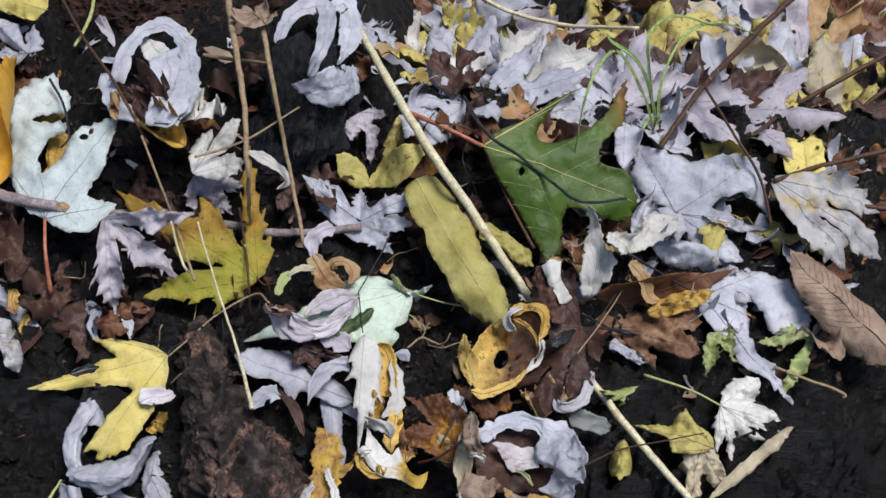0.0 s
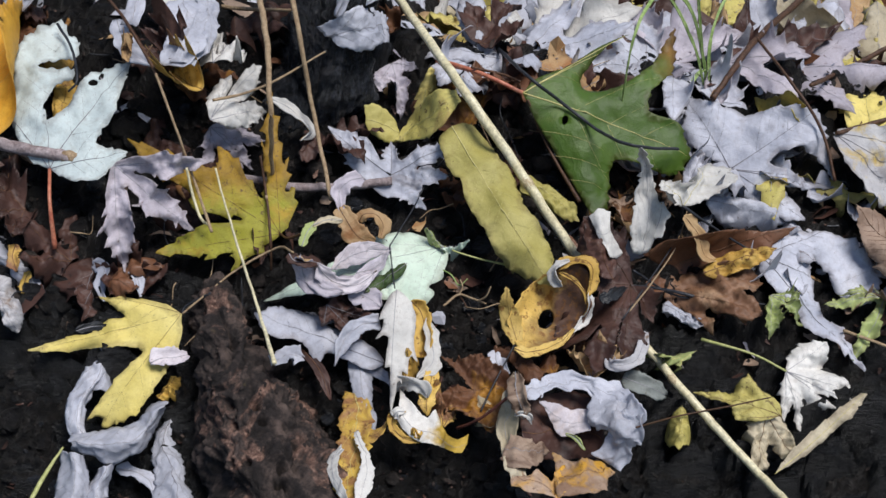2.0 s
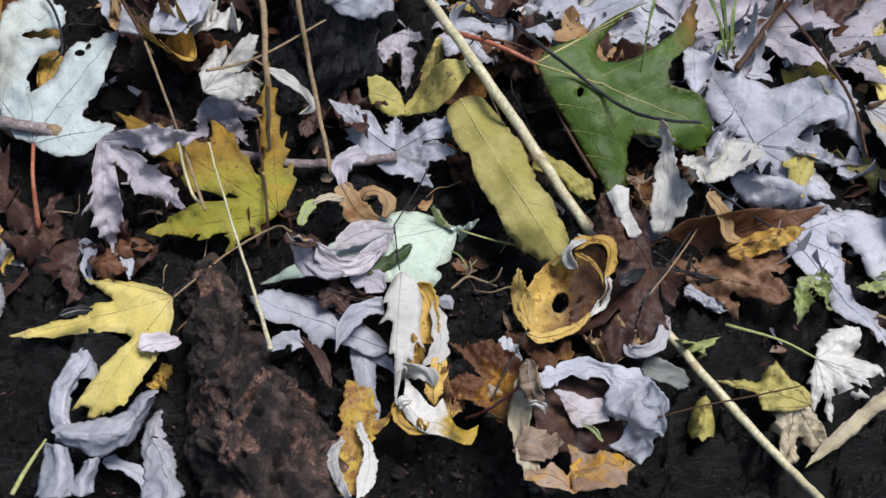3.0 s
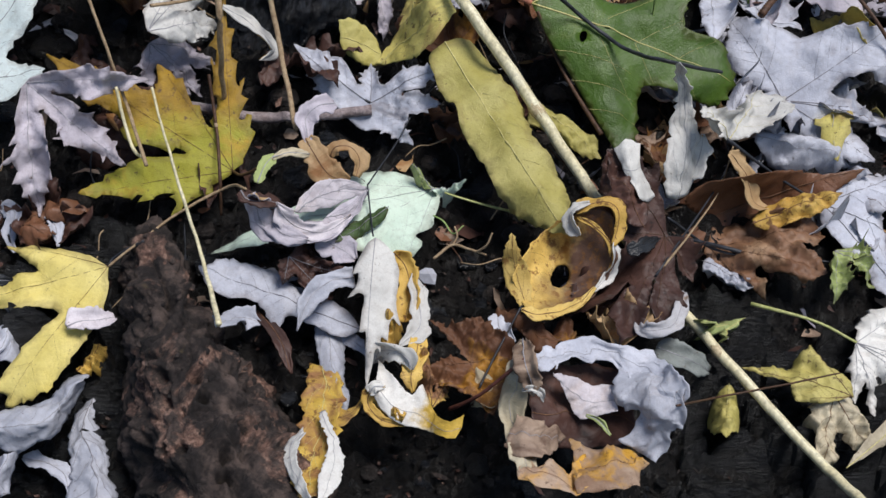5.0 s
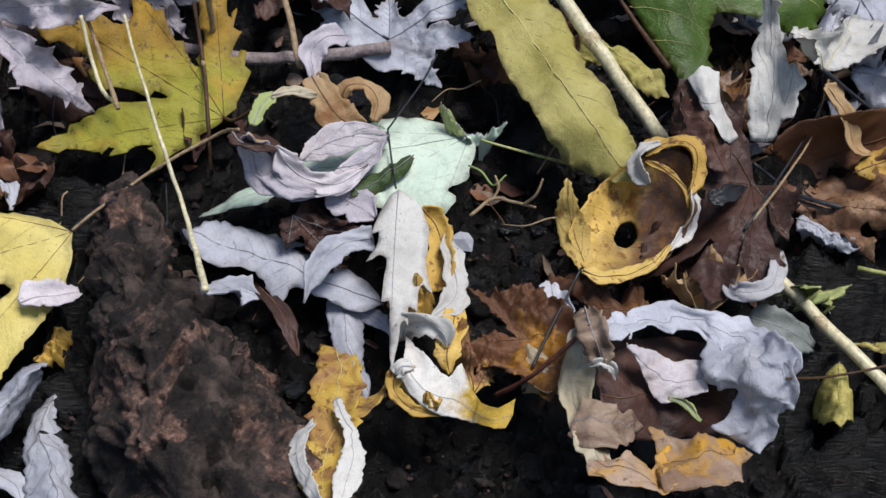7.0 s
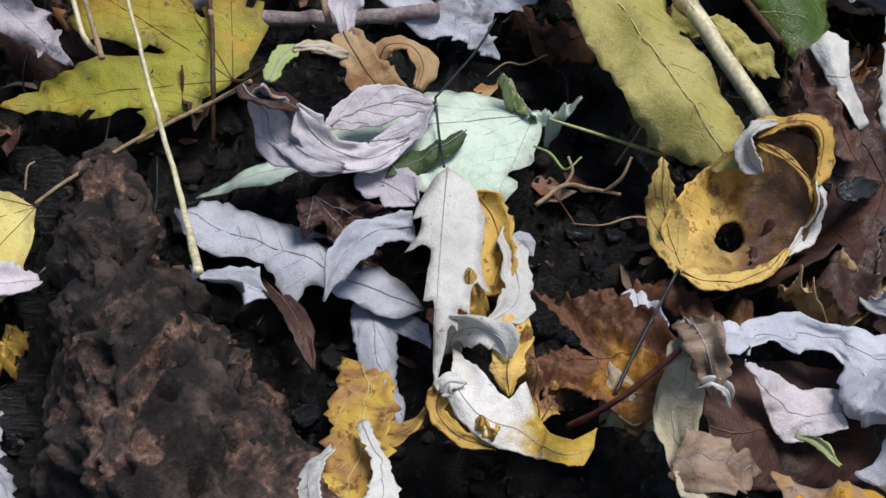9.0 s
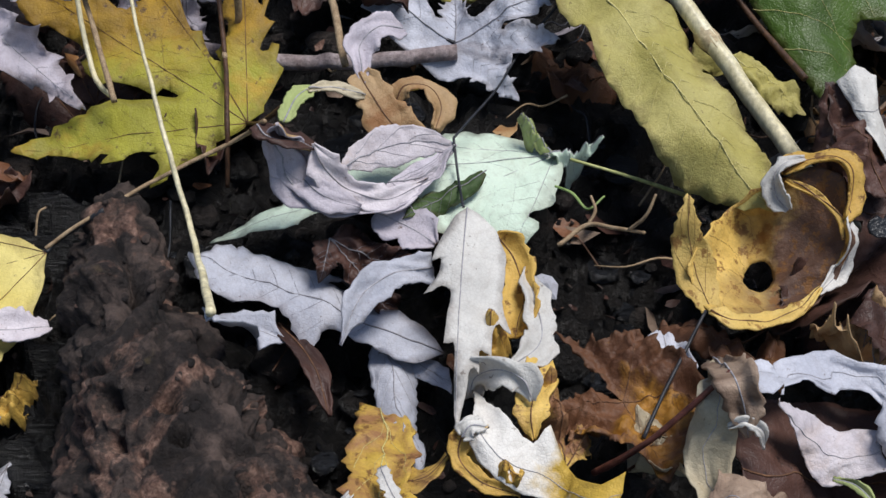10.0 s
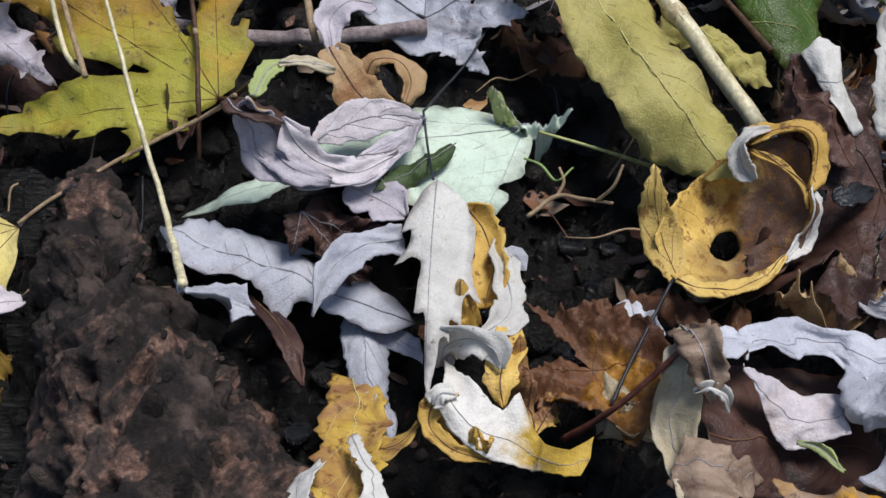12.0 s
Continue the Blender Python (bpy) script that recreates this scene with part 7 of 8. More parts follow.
leaf("silver_maple_leaf", "gray maple leaf leaning on the straw stem", pose(-0.0084, 0.2768, 0.0584, -6.0, -20.5, -134.1),
     ((0.0, 0.0381, -0.0023), (73.0, 0.025, -0.0002), (-40.5, 0.0507, 0.0032)), "gray", shape='broad', width=1.4, sinus=0.4, seed=137)
leaf("silver_maple_leaf", "gray maple leaf in the litter behind the stem", pose(0.0542, 0.2144, 0.0370, 31.5, 19.5, 104.7),
     ((-0.0, 0.0354, 0.0008), (67.5, 0.1107, 0.0008), (58.9, 0.1096, 0.0001)), "gray", shape='broad', width=1.4, sinus=0.5, seed=138)
leaf("silver_maple_leaf", "gray maple leaf in the litter behind the stem", pose(-0.0037, 0.1587, 0.0803, -12.9, -26.4, 158.7),
     ((-0.0, 0.0281, 0.0068), (44.4, 0.0351, -0.0051), (121.5, 0.0189, 0.0036)), "lilac", shape='broad', width=1.6, sinus=0.6, veins='vein_mid', seed=139)
leaf("silver_maple_leaf", "gray maple leaf behind the oak leaf", pose(0.0907, 0.2039, 0.0442, -20.7, 26.3, 42.7),
     ((0.0, 0.0327, 0.0089), (146.8, 0.0422, 0.0068), (120.3, 0.0771, 0.0007), (37.5, 0.0323, -0.0045)), "gray", shape='broad', width=1.5, sinus=0.5, seed=140)

# stems and twigs
stem("straw_stem", "long straw-coloured dry plant stem with a joint", ((-0.0296, 0.3052, 0.0780), (-0.0147, 0.2547, 0.0853), (0.0332, 0.1182, 0.1071), (0.0717, 0.0708, 0.0729), (0.1062, 0.0337, 0.0364), (0.1234, 0.0150, 0.0225), (0.1447, -0.0090, 0.0063), (0.1730, -0.0473, -0.0056), (0.2045, -0.0832, -0.0203), (0.2209, -0.1297, -0.0011)), (0.0026, 0.0028, 0.003, 0.0028, 0.0026, 0.0024, 0.0022), "straw", nodes=(0.36, 0.74), rough=0.05, kink=0.3)
stem("black_leaf_stalk", "thin black leaf stalk lying across the oak leaf", ((0.0618, 0.2143, 0.0550), (0.0777, 0.1142, 0.1073), (0.1021, 0.1098, 0.0873), (0.1217, 0.0940, 0.0803), (0.1373, 0.0631, 0.0960), (0.1701, 0.0911, 0.0680)), (0.0013, 0.001, 0.001, 0.0009), "black")
stem("leaf_stalk", "thin dark stalk under the oak leaf", ((0.0796, 0.1128, 0.0890), (0.0920, 0.0964, 0.0661), (0.1094, 0.0604, 0.0542)), (0.0008, 0.0009, 0.0012), "brownstem")
stem("leaf_stalk", "thin dark stalk beside the red one", ((0.0459, 0.1297, 0.1007), (0.0644, 0.1317, 0.0935), (0.0753, 0.1219, 0.0955)), (0.0008, 0.0008), "brownstem")
stem("twig", "gray bark twig lying across the bank", ((-0.2428, 0.0857, 0.0847), (-0.2085, 0.0743, 0.0837), (-0.1665, 0.0710, 0.0785), (-0.1115, 0.0825, 0.0590), (-0.0541, 0.0757, 0.0523), (-0.0023, 0.0787, 0.0547)), (0.004, 0.0036, 0.0033, 0.0028, 0.0027, 0.0026), "twig", rough=0.3, nodes=(0.3,))
stem("dry_stalk", "dry brown plant stalk standing on the bank", ((-0.0969, 0.2359, 0.1290), (-0.0844, 0.1678, 0.1426), (-0.0731, 0.1114, 0.1413), (-0.0677, 0.0628, 0.1266), (-0.0725, 0.0679, 0.0686)), (0.0024, 0.0021, 0.0018, 0.0015, 0.0012), "dry", nodes=(0.3,))
stem("dry_stalk", "dry brown plant stalk standing on the bank", ((-0.0650, 0.1701, 0.1453), (-0.0563, 0.1297, 0.1287), (-0.0493, 0.1054, 0.0867), (-0.0371, 0.0537, 0.0629)), (0.0018, 0.0015, 0.0013, 0.0012), "dry")
stem("dry_stalk", "thin dry stalk leaning over the olive leaf", ((-0.1343, 0.0871, 0.1314), (-0.1232, 0.0661, 0.1081), (-0.1153, 0.0534, 0.0801), (-0.1036, 0.0253, 0.0659)), (0.0008, 0.0008, 0.0008, 0.001), "dry")
stem("dry_stalk", "thin dry stalk with a pale tip", ((-0.1017, 0.0531, 0.0897), (-0.0955, 0.0361, 0.0734), (-0.0871, 0.0155, 0.0559), (-0.0777, -0.0075, 0.0391), (-0.0624, -0.0605, 0.0529)), (0.0006, 0.0006, 0.0008, 0.0009, 0.0013), "straw")
stem("dry_stalk", "thin pale stalk end beside the olive leaf", ((-0.1184, 0.0537, 0.0895), (-0.1156, 0.0456, 0.0744), (-0.1106, 0.0344, 0.0676), (-0.1066, 0.0351, 0.0614)), (0.0008, 0.0008, 0.0009, 0.0007), "straw")
stem("dry_stalk", "dark brown upright stalk by the olive leaf", ((-0.0781, 0.0700, 0.0838), (-0.0747, 0.0529, 0.0666), (-0.0712, 0.0279, 0.0564), (-0.0722, 0.0216, 0.0379)), (0.0008, 0.0008, 0.0008, 0.0007), "brownstem", nodes=(0.35,))
stem("leaf_stalk", "thin crooked stalk under the olive leaf", ((-0.1193, -0.0128, 0.0389), (-0.1089, -0.0050, 0.0434), (-0.0909, 0.0145, 0.0456), (-0.0675, 0.0241, 0.0537), (-0.0554, 0.0033, 0.0716)), (0.0006, 0.0006, 0.0007, 0.0007), "dry")
stem("dry_stalk", "long brown stem lying across the litter", ((0.1964, 0.1328, 0.0723), (0.2301, 0.1857, 0.0748), (0.2776, 0.2642, 0.0494), (0.3272, 0.3256, 0.0442)), (0.002, 0.0021, 0.0023, 0.0025), "brownstem")
stem("dry_stalk", "brown stem slanting over the litter", ((0.2730, 0.1162, 0.0576), (0.3084, 0.1355, 0.0508), (0.3699, 0.1601, 0.0435)), (0.0014, 0.0017, 0.0019), "brownstem")
stem("dry_stalk", "brown stem slanting over the litter", ((0.2581, 0.1400, 0.0765), (0.3155, 0.2193, 0.0315), (0.3959, 0.2707, 0.0377)), (0.0014, 0.0017, 0.0019), "brownstem")
stem("dry_stalk", "brown stem slanting over the litter", ((0.3067, 0.1439, 0.0476), (0.3465, 0.2031, 0.0271), (0.3900, 0.2401, 0.0343)), (0.0014, 0.0017, 0.0019), "brownstem")
stem("dry_stalk", "brown stem beside the yellow streaked leaf", ((0.3131, 0.1102, 0.0426), (0.3321, 0.1078, 0.0411), (0.3630, 0.1063, 0.0387)), (0.0018, 0.0022, 0.0022), "brownstem")
stem("dry_stalk", "straw-coloured thin stem lying in the back", ((0.0734, 0.3526, 0.0283), (0.1047, 0.3354, 0.0195), (0.1521, 0.3119, 0.0250), (0.1979, 0.2741, 0.0547)), (0.0018, 0.0016, 0.0014), "straw")
stem("leaf_stalk", "thin twisted brown stalk over the gray leaf", ((0.2328, 0.1915, 0.0748), (0.2461, 0.1379, 0.0787), (0.2626, 0.1149, 0.0618), (0.2698, 0.0896, 0.0420)), (0.001, 0.001, 0.001), "brownstem")
stem("leaf_stalk", "bent thin stalk on the charred log", ((0.2655, 0.0039, 0.0010), (0.2869, -0.0036, -0.0024), (0.3076, -0.0125, -0.0044), (0.3095, -0.0152, -0.0069)), (0.001, 0.001, 0.0014), "dry")
tuft = thing("grass_tuft", "tuft of thin bright green grass blades arching over the litter", "grass", "", pose(0.2015, 0.1645, 0.0492))
curl("blade", "", ((0.2015, 0.1645, 0.0492), (0.1956, 0.1745, 0.0749), (0.1800, 0.1662, 0.1189), (0.1633, 0.1759, 0.1275), (0.1609, 0.1884, 0.1240)), 0.0022, "grass", parent=tuft, tips=(0.5, 0.1), crumple=0.0003, seed=141)
curl("blade", "", ((0.1996, 0.1644, 0.0493), (0.1877, 0.1679, 0.0866), (0.1654, 0.1730, 0.1227), (0.1432, 0.1307, 0.1271), (0.1371, 0.1169, 0.0765)), 0.0016, "grass", parent=tuft, tips=(0.5, 0.1), crumple=0.0003, seed=142)
curl("blade", "", ((0.2015, 0.1645, 0.0492), (0.2012, 0.1826, 0.0832), (0.2185, 0.2144, 0.0986), (0.2510, 0.2552, 0.0763), (0.2848, 0.2717, 0.0510)), 0.0016, "grass", parent=tuft, tips=(0.5, 0.1), crumple=0.0003, seed=143)
curl("blade", "", ((0.2006, 0.1672, 0.0493), (0.1907, 0.1755, 0.1003), (0.1883, 0.1841, 0.1277), (0.2132, 0.2280, 0.1059), (0.2437, 0.2414, 0.0855)), 0.0016, "grass", parent=tuft, tips=(0.5, 0.1), crumple=0.0003, seed=144)
curl("blade", "", ((0.1804, 0.1436, 0.0622), (0.1921, 0.1661, 0.0642), (0.1981, 0.1699, 0.0659)), 0.0016, "grass", parent=tuft, tips=(0.5, 0.1), crumple=0.0003, seed=145)
leaf("seed_head", "dry brown crumpled seed head on a stalk", pose(-0.0623, 0.1660, 0.1513, -18.7, -12.8, 33.5),
     ((0.0, 0.0437, -0.0026), (-11.2, 0.0372, -0.0001), (-57.6, 0.0146, 0.0002)), "beech", shape='torn', width=1.6, sinus=0.6, crumple=0.003, veins='vein_brown', group='', category='seed head', arch=0.1, roll=0.5, seed=146)
leaf("oval_leaf", "yellow leaf at the top of the bank", pose(-0.2128, 0.2056, 0.1308, -20.6, -18.6, 60.4),
     ((0.0, 0.0675, 0.0),), "yellow", shape='smooth', width=1.4, veins='vein_pale', seed=147)
leaf("silver_maple_leaf", "gray shrivelled leaf at the top of the bank", pose(-0.2215, 0.1718, 0.1225, -15.1, -15.6, 40.2),
     ((0.0, 0.0613, -0.0016), (-34.2, 0.027, 0.0001), (23.2, 0.0324, -0.0003)), "gray", shape='torn', width=1.4, sinus=0.5, seed=148)
stem("dry_stalk", "dark brown thin stalk crossing the top of the bank", ((-0.2256, 0.2696, 0.0968), (-0.1845, 0.1791, 0.1282), (-0.1566, 0.1324, 0.1314), (-0.1325, 0.0907, 0.1203)), (0.0011, 0.001, 0.001, 0.0011), "brownstem")
stem("dry_stalk", "yellow-green bent straw on the rotten log", ((-0.1954, 0.2579, 0.1012), (-0.1887, 0.2112, 0.1177), (-0.1932, 0.1815, 0.1202)), (0.0012, 0.0013, 0.001), "greenstem")
stem("twig", "thin twig lying on the rotten log", ((-0.1130, 0.1999, 0.0954), (-0.0966, 0.1935, 0.0980), (-0.0552, 0.1713, 0.1125)), (0.0014, 0.0013, 0.001), "dry")
stem("dry_stalk", "pale thin stalk lying over the white leaf", ((-0.1050, 0.0910, 0.1083), (-0.0873, 0.1035, 0.1034), (-0.0695, 0.1105, 0.1075), (-0.0419, 0.1337, 0.1099)), (0.0009, 0.0008, 0.0007, 0.0005), "dry")
leaf("oval_leaf", "small tan withered leaf hanging on a stalk", pose(-0.1579, 0.1338, 0.1252, -12.0, 2.2, -174.3),
     ((-0.0, 0.0238, -0.0),), "tan", shape='smooth', width=1.7, crumple=0.003, veins='vein_brown', seed=149)
stem("rootlet", "pale brown branching rootlet on the soil", ((0.0280, -0.0034, 0.0336), (0.0365, 0.0017, 0.0373), (0.0443, -0.0032, 0.0395), (0.0520, -0.0098, 0.0425)), (0.0007, 0.0007, 0.0005), "dry")
stem("rootlet", "pale brown branching rootlet on the soil", ((0.0368, 0.0017, 0.0374), (0.0390, 0.0042, 0.0409), (0.0379, 0.0078, 0.0436)), (0.0005, 0.0005, 0.0004), "dry")
stem("rootlet", "pale brown branching rootlet on the soil", ((0.0480, -0.0063, 0.0410), (0.0522, -0.0089, 0.0477), (0.0547, -0.0070, 0.0537)), (0.0006, 0.0005, 0.0004), "dry")
stem("green_shoot", "thin bright green shoot on the soil", ((0.0280, 0.0187, 0.0400), (0.0329, 0.0142, 0.0404), (0.0371, 0.0074, 0.0392), (0.0421, 0.0095, 0.0424)), (0.0004, 0.0004, 0.0003), "grass")
stem("leaf_stalk", "dark reddish stalk of the crumpled leaf", ((0.0350, -0.0714, 0.0085), (0.0484, -0.0772, 0.0262), (0.0664, -0.0740, 0.0455)), (0.0010, 0.0008, 0.0008), "redstalk")
leaf("small_leaf", "pale beige leaf with dark veins on the soil", pose(0.0445, -0.0657, 0.0039, 18, 0, -80),
     ((0.0, 0.022, 0.0), (20, 0.018, 0.0), (-25, 0.017, 0.0)), "beige", shape='smooth', width=1.4, sinus=0.6, veins='vein_brown', crumple=0.003, roll=0.1, seed=166)
stem("twig", "thin reddish twig lying over the straw stem", ((0.1284, -0.0945, 0.0398), (0.1594, -0.0564, -0.0019), (0.1888, -0.0502, -0.0012), (0.2129, -0.0481, 0.0043)), (0.0005, 0.0005, 0.0004), "brownstem")
stem("leaf_stalk", "pale stalk standing beside the brown maple leaf", ((0.1303, -0.0107, 0.0287), (0.1500, 0.0136, 0.0350), (0.1689, 0.0488, 0.0285), (0.1739, 0.0580, 0.0483)), (0.0006, 0.0005, 0.0004, 0.0004), "dry")
stem("leaf_stalk", "thin black stalk on the charred log", ((0.1393, 0.0228, 0.0343), (0.1675, 0.0259, 0.0088), (0.2006, 0.0220, 0.0076), (0.2366, 0.0160, 0.0082)), (0.0007, 0.0007, 0.0006), "black")
stem("leaf_stalk", "thin crooked black stalk above the mint leaf", ((-0.2047, 0.1516, 0.1185), (-0.1927, 0.1303, 0.1162), (-0.1851, 0.1043, 0.1142), (-0.1902, 0.0986, 0.1089)), (0.0009, 0.0008, 0.0006), "black")

# ---- leaf litter farther back ----
rng = random.Random(42)
KINDS = (("gray", "gray maple leaf in the litter behind", 4), ("white", "white maple leaf in the litter behind", 1), ("lilac", "lilac-gray dry leaf in the litter behind", 2),
         ("tan", "tan dry leaf in the litter behind", 4), ("rust", "rust-brown leaf in the litter behind", 4), ("olive", "yellow blotched leaf in the litter behind", 3), ("brown", "dark brown leaf in the litter behind", 3), ("beige", "beige dry leaf in the litter behind", 2))
deck = [k for k in KINDS for _ in range(k[2])]
for i in range(195):
    x, y = (rng.uniform(0.03, 0.50), rng.uniform(0.17, 0.58)) if i < 150 else (rng.uniform(0.13, 0.46), rng.uniform(0.125, 0.25))
    if (x < 0.12 and y < 0.2) or (0.04 < x < 0.21 and y < 0.205) or (0.05 < x < 0.27 and 0.10 < y < 0.24 and i % 2) or (0.23 < x < 0.40 and 0.08 < y < 0.21):
        continue
    tone, text, _ = rng.choice(deck)
    size = rng.uniform(0.06, 0.115)
    tilt = 28 if y > 0.33 else 14
    arms = rng.choice((((0, 1), (48, 0.85), (-48, 0.85), (100, 0.5), (-100, 0.5)), ((0, 1), (45, 0.8), (-50, 0.8)), ((0, 1), (38, 0.75), (-60, 0.6), (80, 0.5))))
    leaf("litter_leaf", text, pose(x, y, ground_z(x, y) + (rng.uniform(0.004, 0.018) if i < 150 and y > 0.24 else rng.uniform(-0.016, -0.006)), rng.uniform(-tilt, tilt), rng.uniform(-tilt, tilt), rng.uniform(0, 360)),
         tuple((a + rng.uniform(-6, 6), s * size * rng.uniform(0.9, 1.1), rng.uniform(-0.006, 0.012)) for a, s in arms), tone,
         shape=("smooth", "broad", "broad")[i % 3], width=rng.uniform(1.0, 1.5), sinus=0.4, fold=rng.uniform(-0.2, 0.3), crumple=0.012, seed=500 + i, group="leaf litter",
         side_veins=3, veins="vein_mid", dense=18, rim_curl=0)
for i in range(26):
    x, y = rng.uniform(0.06, 0.33), rng.uniform(0.165, 0.27)
    tone, text, _ = rng.choice(deck[:8])
    size = rng.uniform(0.045, 0.075)
    leaf("litter_leaf", text, pose(x, y, ground_z(x, y) + rng.uniform(-0.004, 0.003), rng.uniform(4, 24), rng.uniform(-12, 12), rng.uniform(0, 360)),
         tuple((a + rng.uniform(-6, 6), k * size * rng.uniform(0.9, 1.1), rng.uniform(-0.004, 0.006)) for a, k in ((0, 1), (48, 0.85), (-48, 0.85))), tone,
         shape="broad", width=rng.uniform(1.4, 1.9), sinus=0.55, crumple=0.003, seed=750 + i, group="leaf litter", side_veins=3, veins="vein_mid", dense=20, rim_curl=0.3)


# ---- crumbs of leaf, bark and root on the soil ----
def scrap_stuff(name, label, count, tones, lo, hi, size, seed):
    """Small broken pieces of dead leaf and bark, lying as they fell."""
    r2 = random.Random(seed)
    bm = bmesh.new()
    for _ in range(count):
        x, y = r2.uniform(lo[0], hi[0]), r2.uniform(lo[1], hi[1])
        z = ground_z(x, y) + ground_relief(x, y) + r2.uniform(0.0, 0.005)
        m = pose(x, y, z, r2.uniform(-45, 45), r2.uniform(-45, 45), r2.uniform(0, 360))
        a, b = size * r2.uniform(0.3, 1.3), size * r2.uniform(0.15, 0.6)
        cup = r2.uniform(-0.5, 0.5)
        n = 6
        mid = bm.verts.new(m @ Vector((0, 0, 0)))
        low = bm.verts.new(m @ Vector((0, 0, -0.0006)))
        ring = []
        for k in range(n):
            w = 2 * math.pi * k / n
            f = r2.uniform(0.55, 1.2)
            ring.append(bm.verts.new(m @ Vector((a * f * math.cos(w), b * f * math.sin(w), cup * a * math.cos(w) ** 2))))
        idx = r2.randrange(len(tones))
        for k in range(n):
            for f in (bm.faces.new((mid, ring[k], ring[(k + 1) % n])), bm.faces.new((low, ring[(k + 1) % n], ring[k]))):
                f.material_index = idx
    me = bpy.data.meshes.new(name)
    bm.to_mesh(me)
    bm.free()
    for t in tones:
        me.materials.append(MAT[t])
    return tagged(new(name, me), label, "leaf crumbs", kind="stuff")


scrap_stuff("leaf_crumbs", "brown and black crumbs of rotten leaf on the soil", 1300, ("brown", "soil", "brown", "redrot", "char", "rotten"), (-0.27, -0.20), (0.32, 0.22), 0.0034, 3)
scrap_stuff("leaf_scraps", "brown and gray scraps of dead leaf on the soil", 260, ("brown", "brown", "rust", "beech", "lilac", "tan", "gray"), (-0.27, -0.02), (0.30, 0.24), 0.011, 4)
scrap_stuff("soil_grit", "fine black grit on the soil", 6000, ("soil", "char", "rotten"), (-0.25, -0.18), (0.30, 0.20), 0.0018, 5)

def clod_stuff(name, label, count, tones, lo, hi, sizes, seed):
    """Loose lumps of wet soil and rotten wood, sunk to half their height."""
    r2 = random.Random(seed)
    ball = bmesh.new()
    bmesh.ops.create_icosphere(ball, subdivisions=2, radius=1.0)
    ball.verts.ensure_lookup_table()
    shape = [v.co.copy() for v in ball.verts]
    tris = [[v.index for v in f.verts] for f in ball.faces]
    ball.free()
    verts, faces, mats = [], [], []
    for k in range(count):
        x, y, r = r2.uniform(lo[0], hi[0]), r2.uniform(lo[1], hi[1]), sizes[0] + (sizes[1] - sizes[0]) * r2.random() ** 3
        c, off, n0 = Vector((x, y, ground_z(x, y) + ground_relief(x, y))), Vector((k * 1.7, k * 0.3, 0)), len(verts)
        flat = r2.uniform(0.5, 0.9)
        for v in shape:
            p = v * r * (1 + 0.45 * noise.noise(v * 1.3 + off) + 0.30 * abs(noise.noise(v * 3.1 + off)))
            verts.append(c + Vector((p.x, p.y, p.z * flat)))
        faces += [[n0 + q for q in t] for t in tris]
        mats += [r2.randrange(len(tones))] * len(tris)
    me = bpy.data.meshes.new(name)
    me.from_pydata(verts, [], faces)
    me.polygons.foreach_set("material_index", mats)
    for t in tones:
        me.materials.append(MAT[t])
    for p in me.polygons:
        p.use_smooth = True
    return tagged(new(name, me), label, "soil clods", kind="stuff")


clod_stuff("soil_clods", "black wet clods of soil between the leaves", 1500, ("soil", "soil", "clod", "wetchar"), (-0.24, -0.15), (0.14, 0.14), (0.0012, 0.0075), 12)

r3 = random.Random(77)
for i in range(46):
    x, y = r3.uniform(-0.24, 0.13), r3.uniform(-0.03, 0.16)
    a = r3.uniform(0, 6.28)
    ln = r3.uniform(0.012, 0.045)
    pts = []
    for k in range(4):
        a += r3.uniform(-0.7, 0.7)
        pts.append((x, y, ground_z(x, y) + 0.006 + r3.uniform(0, 0.008)))
        x, y = x + math.cos(a) * ln / 3, y + math.sin(a) * ln / 3
    stem("rootlet", "thin dry brown rootlet lying on the soil", tuple(pts), (0.0004, 0.00035, 0.0002), r3.choice(("dry", "brownstem", "dry", "black")), "root", 4, 0.1, group="rootlets")

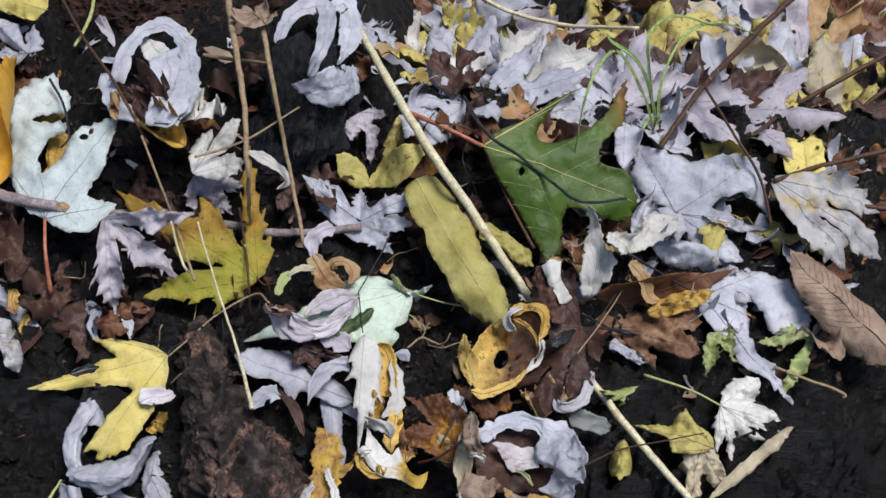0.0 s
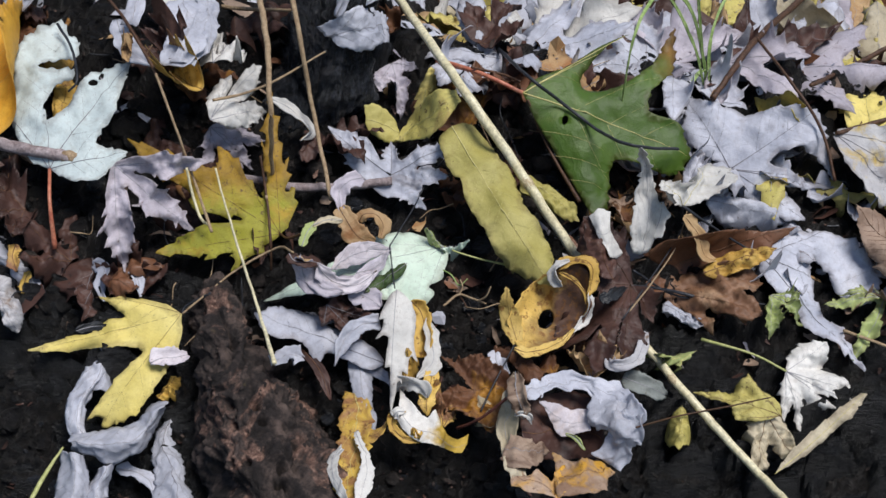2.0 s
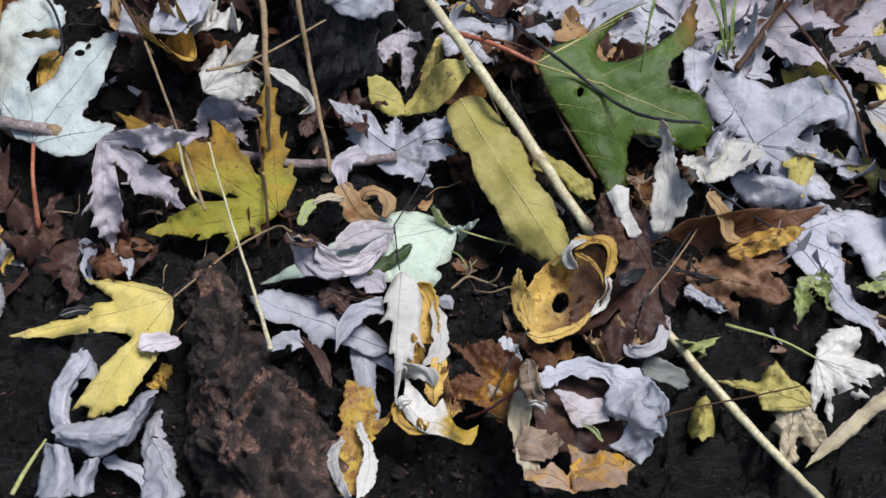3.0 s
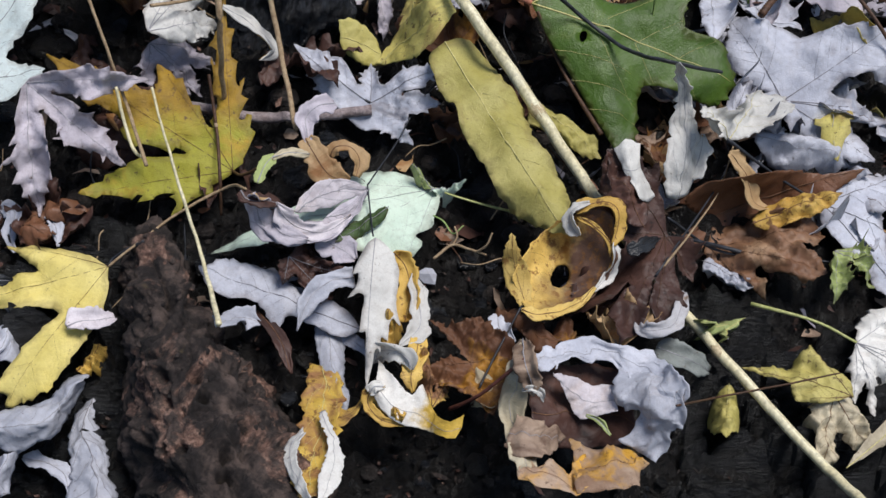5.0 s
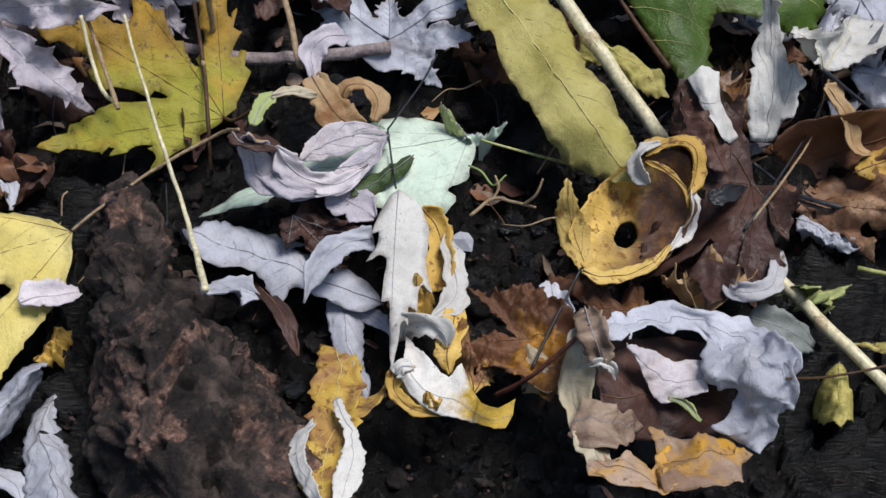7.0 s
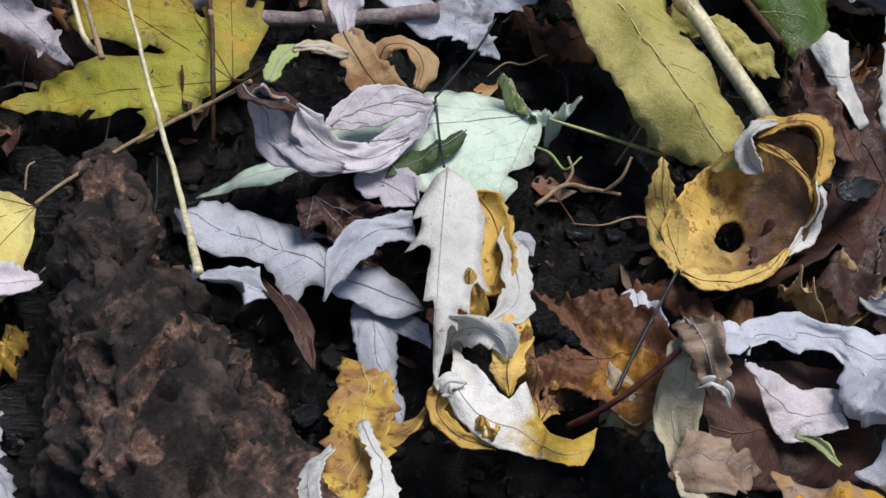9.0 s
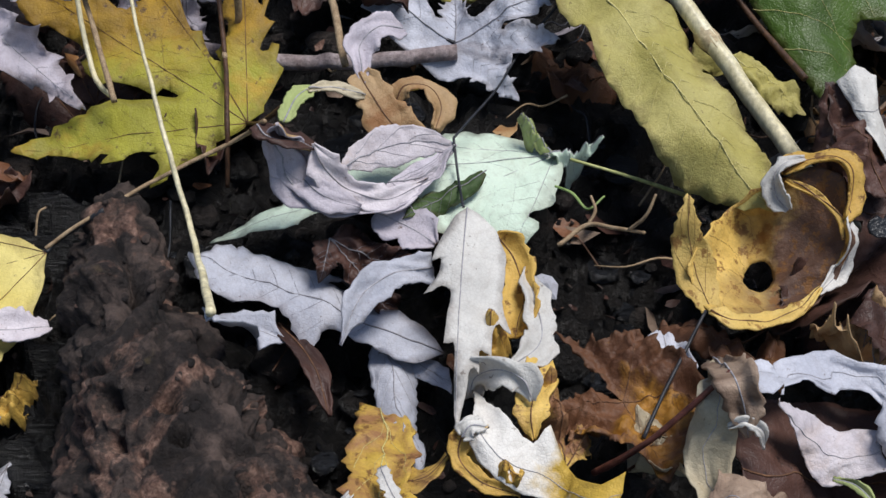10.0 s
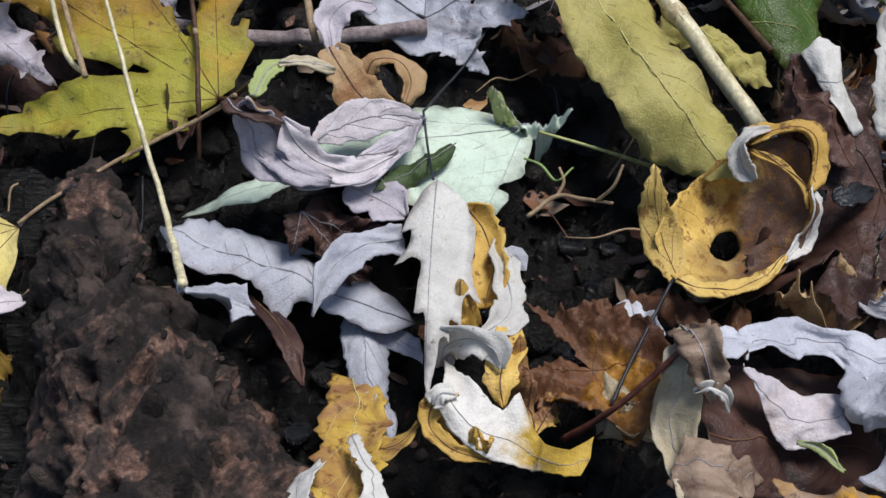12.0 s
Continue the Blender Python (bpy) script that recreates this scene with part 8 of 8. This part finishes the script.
r4 = random.Random(99)
for i in range(44):
    x, y = r4.uniform(-0.26, 0.30), r4.uniform(0.0, 0.20)
    if (-0.15 < x < -0.03 and y < 0.03) or (0.0 < x < 0.085 and y < 0.05) or x > 0.15:
        continue
    size = r4.uniform(0.028, 0.05)
    tone = r4.choice(("brown", "brown", "brown", "rust", "brownmottle"))
    leaf("decaying_leaf", "dark brown decaying leaf pressed on the soil", pose(x, y, ground_z(x, y) + 0.006, 20 + r4.uniform(-14, 14), r4.uniform(-14, 14), r4.uniform(0, 360)),
         tuple((a + r4.uniform(-8, 8), size * k, r4.uniform(-0.003, 0.005)) for a, k in ((0, 1), (50, 0.8), (-50, 0.8))), tone,
         shape="torn", width=1.3, sinus=0.5, crumple=0.007, seed=900 + i, group="decaying leaves", side_veins=2, veins="vein_brown", roll=0.5, dense=20)

r6 = random.Random(31)
for i in range(30):
    x, y = r6.uniform(0.12, 0.37), r6.uniform(0.04, 0.15)
    size = r6.uniform(0.03, 0.05)
    tone, text = r6.choice((("rust", "rust-brown leaf pressed flat under the gray ones"), ("tan", "tan dry leaf pressed flat under the gray ones"), ("brownmottle", "mottled brown leaf pressed flat under the gray ones"),
                            ("beech", "pinkish-brown leaf pressed flat under the gray ones"), ("gray", "gray leaf pressed flat under the others"), ("graytan", "gray and brown leaf pressed flat under the others")))
    low = 0.004
    if 0.18 < x < 0.30 and 0.05 < y < 0.14:
        tone, text, low = "gray", "gray leaf pressed flat under the others", 0.010
    leaf("decaying_leaf", text, pose(x, y, ground_z(x, y) - low, 20 + r6.uniform(-7, 7), 5 + r6.uniform(-8, 8), r6.uniform(0, 360)),
         tuple((a + r6.uniform(-8, 8), size * k, r6.uniform(-0.002, 0.004)) for a, k in ((0, 1), (50, 0.8), (-50, 0.8), (105, 0.6), (-105, 0.6))), tone,
         shape=r6.choice(("torn", "broad", "smooth")), width=1.4, sinus=0.5, crumple=0.004, seed=1200 + i, group="decaying leaves", side_veins=3, veins="vein_brown", roll=0.3, dense=20, rim_curl=0.4)
